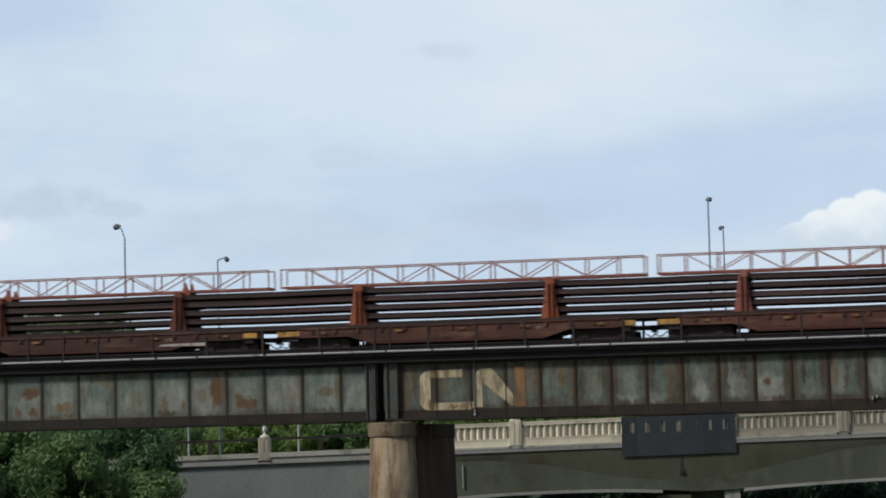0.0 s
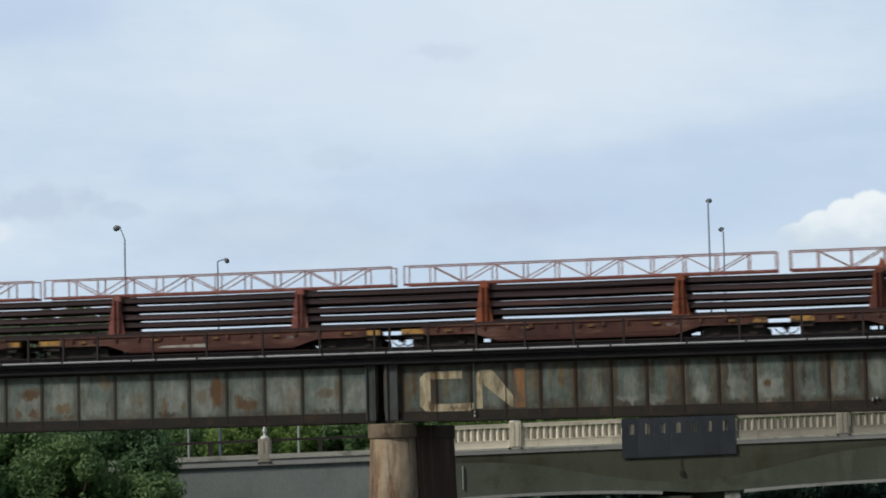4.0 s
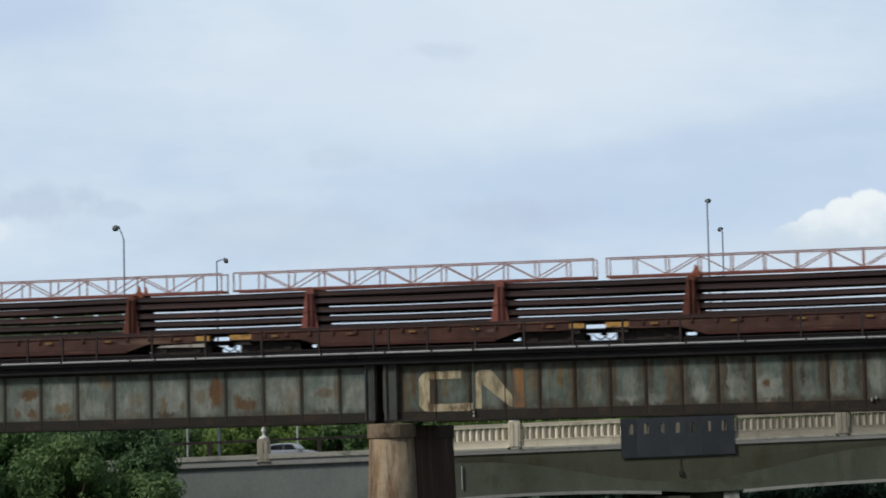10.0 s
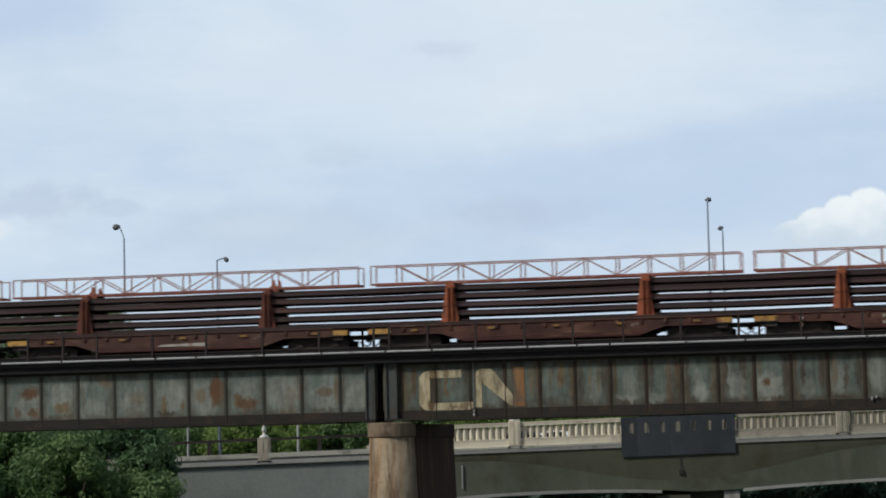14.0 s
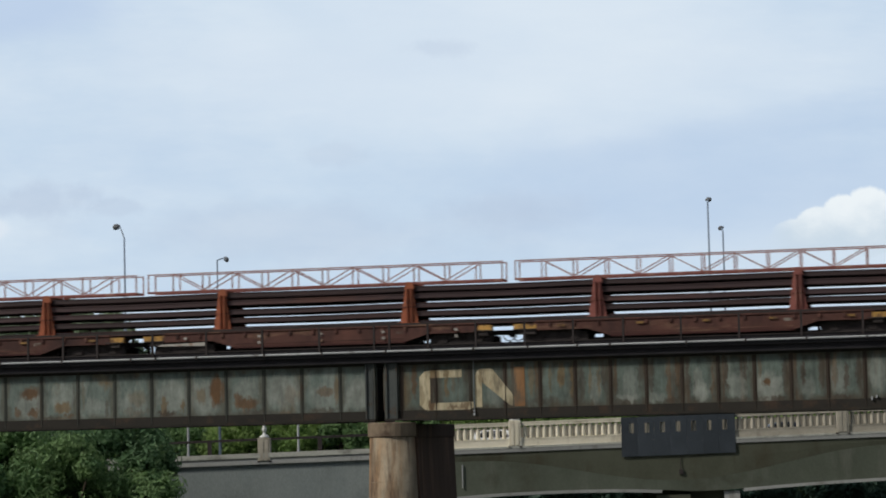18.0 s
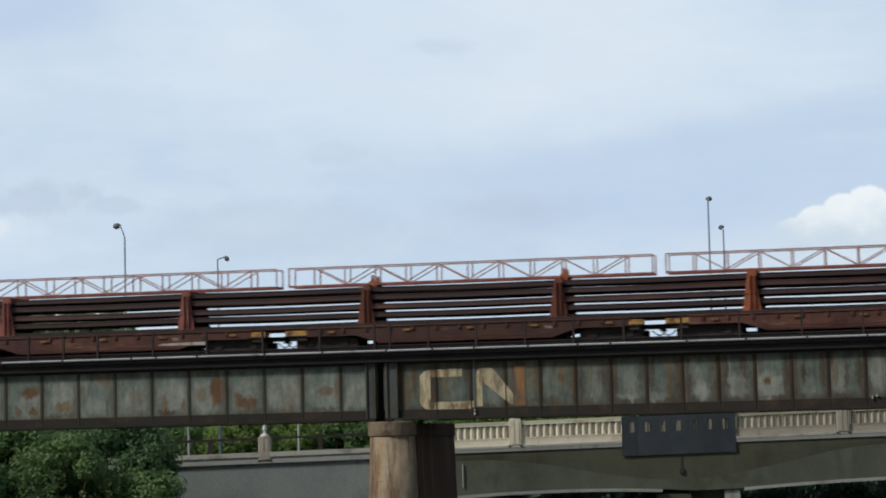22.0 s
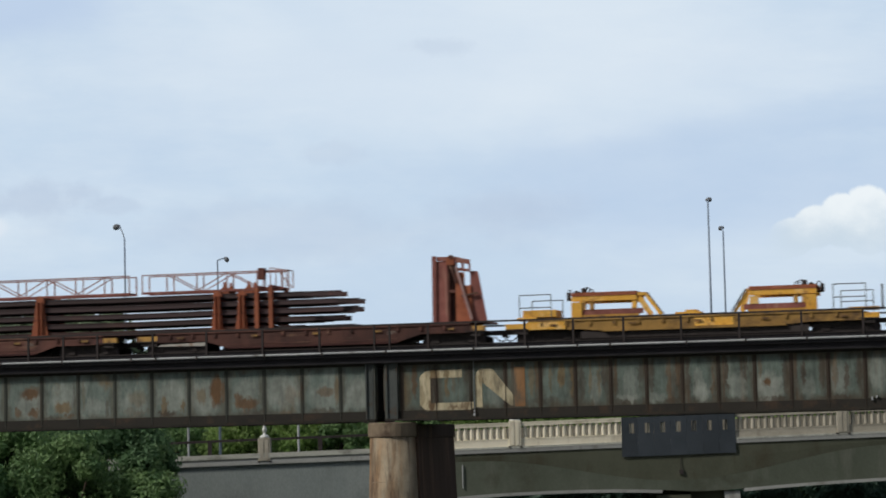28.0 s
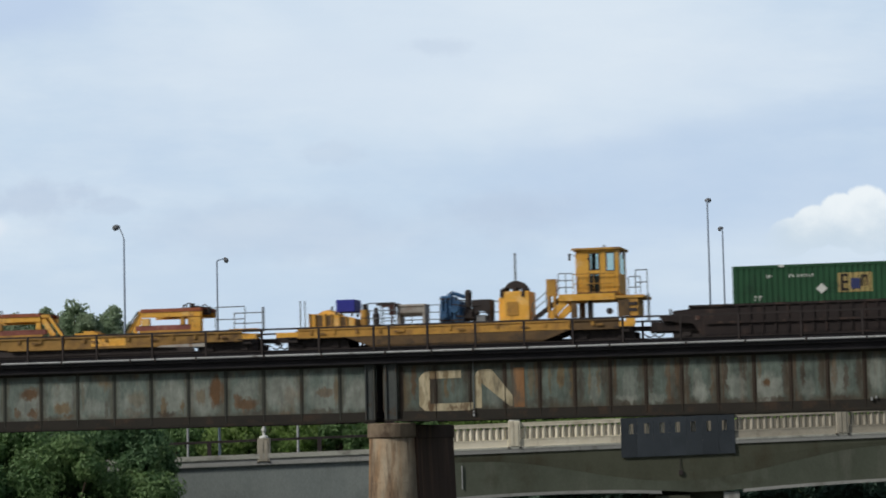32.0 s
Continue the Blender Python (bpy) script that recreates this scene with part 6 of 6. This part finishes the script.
    bm_prism(bm, [(12.8 + 0.6 * math.cos(a), 2.82 + 0.60 * math.sin(a)) for a in arc], -0.3, 0.5)
    for x0, x1 in ((12.20, 12.34), (12.71, 12.89), (13.26, 13.40)):
        bm_box(bm, x0, x1, -0.68, 0.48, 2.80, 3.06)
    bm_box(bm, 12.18, 12.32, -1.2, -0.69, 2.55, 2.95)
    bm_box(bm, 13.28, 13.42, -1.2, -0.69, 2.55, 2.95)
    part("cable_drum", bm, BLACK, k, "black domed cable drum")
    part("exhaust_pipe", tubes(0.052, ((12.68, 0.35, 3.29), (12.68, 0.35, 4.89)), n=10), GUARD, k)
    nudge(c, before, -0.27, 0.12, 0.9)
    before = set(c.children)
    # stairs up to the cab
    s = part("stairs", beams(0.06, 0.14, ((14.1, -1.2, top), (15.5, -1.2, 2.35)), ((14.1, -0.6, top), (15.5, -0.6, 2.35))), BLACK, c, "steel stairs with pipe handrails")
    for i in range(6):
        x, z = 14.2 + 0.24 * i, 1.42 + 0.17 * i
        part("tread", boxes((x - 0.1, x + 0.14, -1.17, -0.63, z - 0.02, z + 0.02)), BLACK, s)
    part("handrail", tubes(0.024, ((14.1, -1.22, 2.1), (15.5, -1.22, 3.25)), ((14.1, -1.22, 1.75), (15.5, -1.22, 2.85)), ((14.1, -1.22, top), (14.1, -1.22, 2.1)), ((14.8, -1.22, 1.9), (14.8, -1.22, 2.7))), GUARD, s)
    # raised platform and cab
    z0 = 2.17
    p = part("cab_platform", boxes((15.45, 18.3, -1.4, 1.4, z0, z0 + 0.33)), YELLOW, c, "raised yellow platform under the cab")
    for x in (16.2, 18.9):
        for y in (-1.2, 1.2):
            part("leg", boxes((x - 0.14, x + 0.14, y - 0.12, y + 0.12, top, z0 - 0.002)), OILY, p)
    part("leg", boxes((18.42, 18.86, -1.28, -0.9, top, z0 - 0.002)), OILY, p)
    part("leg", boxes((16.85, 17.1, -1.0, -0.8, top, z0 - 0.002)), BLACK, p)
    for y in (-1.2, 1.2):
        part("slant_leg", beams(0.2, 0.32, ((14.95, y, top + 0.05), (15.75, y, z0 - 0.02))), YELLOW, p)
    part("rear_platform", boxes((18.301, 19.75, -1.35, 1.35, z0 + 0.05, z0 + 0.2)), YELLOW_DIRTY, p)
    part("side_cabinet", boxes((18.9, 19.45, -1.3, 0.6, top, z0 + 0.04)), YELLOW_DIRTY, p)
    part("louvre", boxes((18.95, 19.4, -1.33, -1.301, 1.55, 1.72), (18.95, 19.4, -1.33, -1.301, 1.85, 2.02)), BLACK, p)
    part("yellow_step", boxes((18.85, 19.3, -1.46, -1.33, 0.9, 1.25)), YELLOW, p)
    part("ladder_box", boxes((14.82, 15.3, -1.3, -0.9, 2.45, 3.3), (14.86, 14.98, -1.3, -0.9, top, 2.449), (15.15, 15.27, -1.3, -0.9, top, 2.449)), YELLOW_DIRTY, p)
    guard(p, "cab_guard", 15.45, 16.2, -1.35, z0 + 0.33, 3.55, 3, 3, GUARD, 0.025)
    guard(p, "cab_guard", 16.2, 18.3, -1.37, z0 + 0.33, 3.5, 2, 5, YELLOW_DIRTY, 0.022)
    guard(p, "cab_guard", 18.6, 19.2, 1.3, z0 + 0.2, 3.45, 2, 2, GUARD, 0.025)
    guard(p, "cab_guard", 19.35, 19.95, -1.3, z0 + 0.2, 3.6, 2, 2, GUARD, 0.028)
    part("cab_ladder", tubes(0.028, ((19.95, -1.3, top - 0.3), (19.95, -1.3, 2.4)), ((19.95, -0.9, top - 0.3), (19.95, -0.9, 2.4)), ((19.95, -1.3, 1.7), (19.95, -0.9, 1.7)), ((19.95, -1.3, 2.1), (19.95, -0.9, 2.1))), GUARD, p)
    cabx0, cabx1, zt = 16.33, 18.5, 4.70
    zc = z0 + 0.331
    y = -1.2
    body = bmesh.new()
    cols = [cabx0, 17.08, 17.48, 17.92, 18.27, cabx1]
    for a, b in ((0, 1), (2, 3), (4, 5)):
        bm_box(body, cols[a], cols[b], y, y + 0.05, zc, zt)
    for a, b, wins in ((1, 2, ((zc + 0.12, zc + 0.95), (3.72, 4.5))), (3, 4, ((3.65, 4.52),))):
        z = zc
        for w0, w1 in wins:
            bm_box(body, cols[a], cols[b], y, y + 0.05, z, w0)
            z = w1
        bm_box(body, cols[a], cols[b], y, y + 0.05, z, zt)
    bm_box(body, cabx0, cabx1, 1.15, 1.2, zc, 3.55)
    bm_box(body, cabx0, 16.55, 1.15, 1.2, 3.55, zt)
    bm_box(body, 18.4, cabx1, 1.15, 1.2, 3.55, zt)
    for x in (cabx0, cabx1 - 0.05):
        bm_box(body, x, x + 0.05, y + 0.051, 1.149, zc, 3.5)
        bm_box(body, x, x + 0.05, y + 0.051, -0.8, 3.5, zt)
        bm_box(body, x, x + 0.05, 0.8, 1.149, 3.5, zt)
    cb = part("cab", body, YELLOW, c, "yellow box-shaped operator cab with tall windows")
    part("cab_roof", boxes((cabx0 - 0.18, cabx1 + 0.12, y - 0.15, 1.35, zt + 0.001, zt + 0.1)), YELLOW_DIRTY, cb)
    part("kick_plate", boxes((cabx0 + 0.05, cabx1 - 0.05, y - 0.02, y - 0.001, zc, zc + 0.08)), OILY, cb)
    part("door_seam", boxes((17.0, 17.02, y - 0.006, y - 0.001, zc + 0.09, 4.6), (17.57, 17.59, y - 0.006, y - 0.001, zc + 0.09, 4.6)), OILY, cb)
    part("door_hinge", boxes((16.93, 17.03, y - 0.03, y - 0.007, 2.9, 3.0), (16.93, 17.03, y - 0.03, y - 0.007, 4.2, 4.3)), BLACK, cb)
    part("inner_panel", boxes((16.9, 17.12, 0.2, 0.26, 3.51, 4.65), (18.12, 18.2, 0.2, 0.26, 3.51, 4.65), (16.5, 17.5, 0.2, 0.26, zc, 3.5)), BLACK, cb)
    part("roof_beacon", tubes(0.06, ((17.6, 0, zt + 0.1), (17.6, 0, zt + 0.32))), STEEL_GREY, cb)
    for a, b, w0, w1 in ((1, 2, zc + 0.12, zc + 0.95), (1, 2, 3.72, 4.5), (3, 4, 3.65, 4.52)):
        part("window_pane", boxes((cols[a], cols[b], y + 0.015, y + 0.03, w0, w1)), CAB_GLASS, cb)
        part("window_seal", boxes((cols[a] - 0.07, cols[a], y - 0.012, y - 0.001, w0 - 0.04, w1 + 0.04), (cols[b], cols[b] + 0.05, y - 0.012, y - 0.001, w0 - 0.04, w1 + 0.04), (cols[a], cols[b], y - 0.012, y - 0.001, w1, w1 + 0.04), (cols[a], cols[b], y - 0.012, y - 0.001, w0 - 0.04, w0)), BLACK, cb)
    for x, sg in ((cabx0, -1), (cabx1, 1)):
        bm = bmesh.new()
        bm_tube(bm, (x, y, 4.4), (x + sg * 0.3, y - 0.1, 4.55), 0.02, 6)
        bm_tube(bm, (x + sg * 0.3, y - 0.1, 4.55), (x + sg * 0.28, y - 0.1, 4.2), 0.06, 6)
        part("mirror", bm, BLACK, cb)
    part("side_window", boxes((cabx1, cabx1 + 0.012, -0.79, 0.79, 3.5, 4.5)), CAB_GLASS, cb)
    part("hose_reel", tubes(0.16, ((17.95, -1.0, 1.62), (17.95, -0.8, 1.62)), n=12), BLACK, c)
    nudge(c, before, -0.32, 0.12)
    return c


def well_car():
    """A container well car with stepped ends and ribbed sides."""
    c = thing("container_well_car", "dark brown container well car with ribbed sides", "well car")
    L = 22.5
    z = 1.74
    for s in (-1, 1):
        y = s * 1.45
        bm = bmesh.new()
        bm_prism(bm, [(2.6, 0.35), (L - 2.6, 0.35), (L - 2.6, z), (2.0, z), (2.0, z - 0.08), (1.2, z - 0.14), (1.2, 1.05), (2.2, 0.95)], y - 0.04, y + 0.04)
        sd = part("side_panel", bm, WELL_BROWN, c)
        part("top_chord", boxes((2.0, L - 2.0, y - 0.12, y + 0.12, z + 0.001, z + 0.11)), WELL_BROWN, sd)
        part("bottom_chord", boxes((2.8, L - 2.8, y - 0.12, y + 0.12, 0.25, 0.349)), WELL_BROWN, sd)
        for i in range(25):
            x = 4.4 + i * 0.62
            part("rib", boxes((x - 0.05, x + 0.05, min(y + s * 0.041, y + s * 0.1), max(y + s * 0.041, y + s * 0.1), 0.36, z - 0.01)), WELL_BROWN, sd)
        part("mid_chord", boxes((2.8, L - 2.8, min(y + s * 0.131, y + s * 0.16), max(y + s * 0.131, y + s * 0.16), 0.9, 1.0)), WELL_BROWN, sd)
    for a, b, sx in ((0.6, 3.4, 1), (L - 3.4, L - 0.6, -1)):
        part("end_deck", boxes((a, b, -1.4, 1.4, 1.1, 1.25)), WELL_BROWN, c)
        part("end_bulkhead", boxes((b - 0.1, b, -1.36, 1.36, 0.5, 1.08) if sx > 0 else (a, a + 0.1, -1.36, 1.36, 0.5, 1.08)), WELL_BROWN, c)
        part("end_sill", boxes((0.06, 3.0, -1.2, 1.2, 0.62, 1.09) if sx > 0 else (L - 3.0, L - 0.06, -1.2, 1.2, 0.62, 1.09)), WELL_BROWN, c)
        part("end_box", boxes((a - 0.1, a + 1.1, -1.3, 0.9, 1.251, 1.42)), WELL_BROWN, c)
        part("brake_stand", boxes((a + 0.3, a + 0.4, -0.5, -0.4, 1.421, 1.75)), BLACK, c)
    part("well_floor", boxes((3.6, L - 3.6, -1.36, 1.36, 0.5, 0.79)), WELL_BROWN, c)
    part("data_plate", boxes((2.32, 2.52, -1.51, -1.492, 1.12, 1.36)), STENCIL, c)
    truck(c, 2.75)
    truck(c, L - 2.1)
    coupler(c, 0.6, -1)
    coupler(c, L - 0.6, 1)
    return c


def container():
    c = thing("freight_container", "dark green corrugated freight container in the well car", "container")
    L, z0, z1, y = 16.15, 0.0, 2.9, 1.25
    bm = bmesh.new()
    pts = []
    x = 0.12
    while x < L - 0.3:
        pts += [(x, -y), (x + 0.13, -y), (x + 0.16, -y + 0.04), (x + 0.25, -y + 0.04)]
        x += 0.28
    pts.append((L - 0.12, -y))
    a = [bm.verts.new((px, py, z0 + 0.16)) for px, py in pts]
    b = [bm.verts.new((px, py, z1 - 0.13)) for px, py in pts]
    for i in range(len(a) - 1):
        bm.faces.new((a[i], a[i + 1], b[i + 1], b[i]))
    part("side_sheet", bm, GREEN_BOX, c)
    part("box_body", boxes((0.1, L - 0.1, -y + 0.06, y, z0 + 0.1, z1 - 0.02)), GREEN_BOX, c)
    part("top_rail", boxes((0, L, -y - 0.02, -y + 0.06, z1 - 0.129, z1)), GREEN_BOX, c)
    part("bottom_rail", boxes((0, L, -y - 0.02, -y + 0.06, z0, z0 + 0.159)), GREEN_BOX, c)
    part("corner_post", boxes((0, 0.119, -y - 0.02, -y + 0.059, z0 + 0.16, z1 - 0.13)), GREEN_BOX, c)
    part("end_wall", boxes((0.0, 0.09, -y + 0.061, y, z0, z1 - 0.005)), GREEN_BOX, c)
    part("corner_casting", boxes((2.30, 2.55, -y - 0.035, -y - 0.021, z1 - 0.12, z1 + 0.01)), WHITE_PAINT, c)
    yy0, yy1 = -y - 0.012, -y - 0.004
    # unreadable lettering as small bars
    for x in (1.7, 1.82, 2.78, 2.93, 3.2, 3.37, 3.54, 3.71, 3.88):
        part("marking_bar", boxes((x, x + 0.035, yy0, yy1, 2.26, 2.42), (x + 0.035, x + 0.08, yy0, yy1, 2.35, 2.40), (x + 0.06, x + 0.08, yy0, yy1, 2.27, 2.35)), WHITE_PAINT, c)
    for x in (1.06, 1.3):
        part("marking_bar", boxes((x, x + 0.04, yy0, yy1, 1.15, 1.40), (x + 0.04, x + 0.1, yy0, yy1, 1.34, 1.40)), WHITE_PAINT, c)
    bm = bmesh.new()
    bm_prism(bm, [(4.36, 1.40), (4.64, 1.66), (4.36, 1.94), (4.08, 1.66)], yy0, yy1)
    part("diamond_placard", bm, WHITE_PAINT, c, "white diamond placard")
    # golden square with dark shapes, following the ribs of the sheet
    k0 = int((5.25 - 0.12) / 0.28)
    for k in range(k0, k0 + 6):
        x = 0.12 + 0.28 * k
        for a, b, d, name in ((x, x + 0.13, 0.0, "decal_strip"), (x + 0.16, x + 0.25, 0.04, "decal_strip")):
            part(name, boxes((a, b, yy0 + d, yy1 + d, 1.45, 2.40)), LOGO_YELLOW, c, "golden decal strip")
    part("decal_bar", boxes((5.30, 5.42, yy0 - 0.006, yy0 - 0.001, 1.52, 2.34), (5.43, 5.66, yy0 - 0.006, yy0 - 0.001, 2.22, 2.34), (5.43, 5.66, yy0 - 0.006, yy0 - 0.001, 1.88, 2.0), (5.43, 5.66, yy0 - 0.006, yy0 - 0.001, 1.52, 1.64)), WELL_BROWN, c)
    part("decal_bar", boxes((5.78, 6.22, yy0 - 0.006, yy0 - 0.001, 1.6, 2.12)), LOGO_BLUE, c)
    part("decal_bar", boxes((6.28, 6.38, yy0 - 0.006, yy0 - 0.001, 1.7, 2.28), (6.39, 6.60, yy0 - 0.006, yy0 - 0.001, 2.16, 2.28), (6.52, 6.60, yy0 - 0.006, yy0 - 0.001, 1.7, 2.159)), WELL_BROWN, c)
    return c


# ---- road cars ----
def road_car(label, paint, rear, h, length):
    """Body with wheel arches, hood and boot, a tapered glasshouse with pillars, lamps and wheels."""
    c = thing("car", label, "car", group="cars on the road bridge")
    L, w = length, 0.9
    belt = h * 0.70
    tail, nose = 0.04, L
    r0, r1 = rear, L * 0.52
    cowl = L * 0.68
    prof = [(tail, 0.36), (0.0, 0.62), (0.06, belt - 0.12), (0.15, belt), (cowl, belt - 0.03), (cowl + 0.5, belt - 0.11), (nose - 0.3, belt - 0.28), (nose - 0.04, belt - 0.42), (nose, 0.55), (nose - 0.05, 0.36)]
    for x in (L - 0.9, 0.85):
        prof += [(x + 0.42 * math.cos(a), 0.33 + 0.42 * math.sin(a)) for a in (0.08, 0.6, 1.1, 1.57, 2.04, 2.54, 3.06)]
    bm = bmesh.new()
    bm_prism(bm, prof, -w, w)
    part("body", bm, paint, c, bevel=0.025)

    def inset(z):
        return 0.04 + 0.24 * (z - belt) / (h - belt)

    def house(name, pts, grow, mat, bevel=0.0):
        bm = bmesh.new()
        lo = [bm.verts.new((x, -w + inset(z) - grow, z)) for x, z in pts]
        hi = [bm.verts.new((x, w - inset(z) + grow, z)) for x, z in pts]
        bm.faces.new(lo)
        bm.faces.new(hi[::-1])
        for k in range(len(pts)):
            q = (k + 1) % len(pts)
            bm.faces.new((lo[q], lo[k], hi[k], hi[q]))
        part(name, bm, mat, c, bevel=bevel)

    b0 = rear * 0.3
    house("cabin", [(b0, belt + 0.001), (cowl + 0.02, belt + 0.001), (r1 + 0.35, h - 0.1), (r1 - 0.1, h - 0.015), (r1 - 0.9, h), (r0 + 0.3, h - 0.04), (r0 - 0.15, h - 0.13)], 0.0, paint, 0.03)
    mid = (r0 + r1) / 2 + 0.2
    zt = h - 0.1
    house("side_window", [(r0 - 0.1, belt + 0.13), (r0 + 0.15, belt + 0.03), (mid - 0.02, belt + 0.01), (mid - 0.02, zt + 0.03), (r0 + 0.3, zt)], 0.012, CAR_GLASS)
    house("side_window", [(mid + 0.02, belt + 0.01), (cowl - 0.42, belt + 0.0), (r1 + 0.0, zt), (mid + 0.02, zt + 0.03)], 0.012, CAR_GLASS)
    part("tail_lamp", boxes((-0.02, 0.07, -w + 0.03, -w + 0.28, belt - 0.28, belt - 0.14)), TAIL_RED, c)
    part("headlamp", boxes((L - 0.46, L - 0.1, -w - 0.01, -w + 0.25, belt - 0.48, belt - 0.36)), LAMP_WHITE, c)
    part("bumper", boxes((-0.06, 0.25, -w - 0.015, w + 0.015, 0.34, 0.58)), paint, c)
    part("door_handle", boxes((1.55, 1.72, -w - 0.03, -w - 0.001, belt - 0.17, belt - 0.13), (2.45, 2.62, -w - 0.03, -w - 0.001, belt - 0.17, belt - 0.13)), paint, c)
    for x in (0.85, L - 0.9):
        for y in (-0.8, 0.8):
            wheel = part("wheel", tubes(0.33, ((x, y - 0.11, 0.33), (x, y + 0.11, 0.33)), n=16), RUBBER, c)
            part("rim", tubes(0.2, ((x, y - 0.12, 0.33), (x, y + 0.12, 0.33)), n=12), STEEL_GREY, wheel)
    part("mirror", boxes((cowl - 0.42, cowl - 0.26, -w - 0.16, -w + 0.02, belt, belt + 0.14)), paint, c)
    return c


def road_rows(x_mid, t_mid, v):
    """A steady drive along the near lanes: at x_mid (rear end) at t_mid."""
    rows = []
    for t in (0.0, 8.0, 16.0, 24.0, 32.0):
        x = x_mid + v * (t - t_mid)
        rows.append((t, ROAD @ pose(x, 4.5, -0.72 + rz(x), 0, -math.degrees(math.atan(GRADE)), 0)))
    return rows


# ---- what moves ----
def motions():
    kinds = {"o": rail_car(), "p": rail_car(RUST_RED, "faded pinkish-red"), "d": rail_car(RUST_DARK, "dark red-brown peaked", True), "q": rail_car(RUST, "orange", False, True)}
    used, cars = set(), []
    for n, k in enumerate("odpqodpdopodpo", 1):
        A = 2.5 - PITCH * (n + 1)
        cars.append((copy_thing(kinds[k], Matrix()) if k in used else kinds[k], A))
        used.add(k)
    cars += [(end_rail_car(), 2.5 - PITCH), (threader_car(), 2.5), (power_car(), 2.5 + PITCH), (well_car(), 2.5 + 2 * PITCH)]
    for c, A in cars:
        walk(c, running(A))
        roll_wheels(c)
    walk(rail_load(), running(0.0))
    walk(container(), [(t, m @ pose(0, 0, 0.8)) for t, m in running(46.05)])
    for label, paint, rear, h, length, x, t, v in (("silver-blue hatchback driving over the road bridge", CAR_SILVER, 0.62, 1.52, 4.25, -17.1, 9.6, 11.1),
                                                   ("white fastback car driving over the road bridge", CAR_WHITE, 0.95, 1.54, 4.3, -9.45, 12.6, 10.6),
                                                   ("dark car driving over the road bridge", CAR_DARK, 0.55, 1.56, 4.4, -13.3, 12.5, 11.1),
                                                   ("white estate car driving over the road bridge", CAR_WHITE, 0.48, 1.58, 4.35, -17.9, 13.0, 12.45),
                                                   ("dark blue car driving over the road bridge", CAR_DARK, 0.9, 1.48, 4.3, -18.5, 14.5, 11.2),
                                                   ("white sport utility car driving over the road bridge", CAR_WHITE, 0.72, 1.74, 4.75, -16.0, 16.5, 11.5)):
        walk(road_car(label, paint, rear, h, length), road_rows(x, t, v))
    walk(backdrop, [(0.0, SKY_POSE @ pose(2, -3, 0)), (32.0, SKY_POSE @ pose(-7, 5, 0))])


motions()
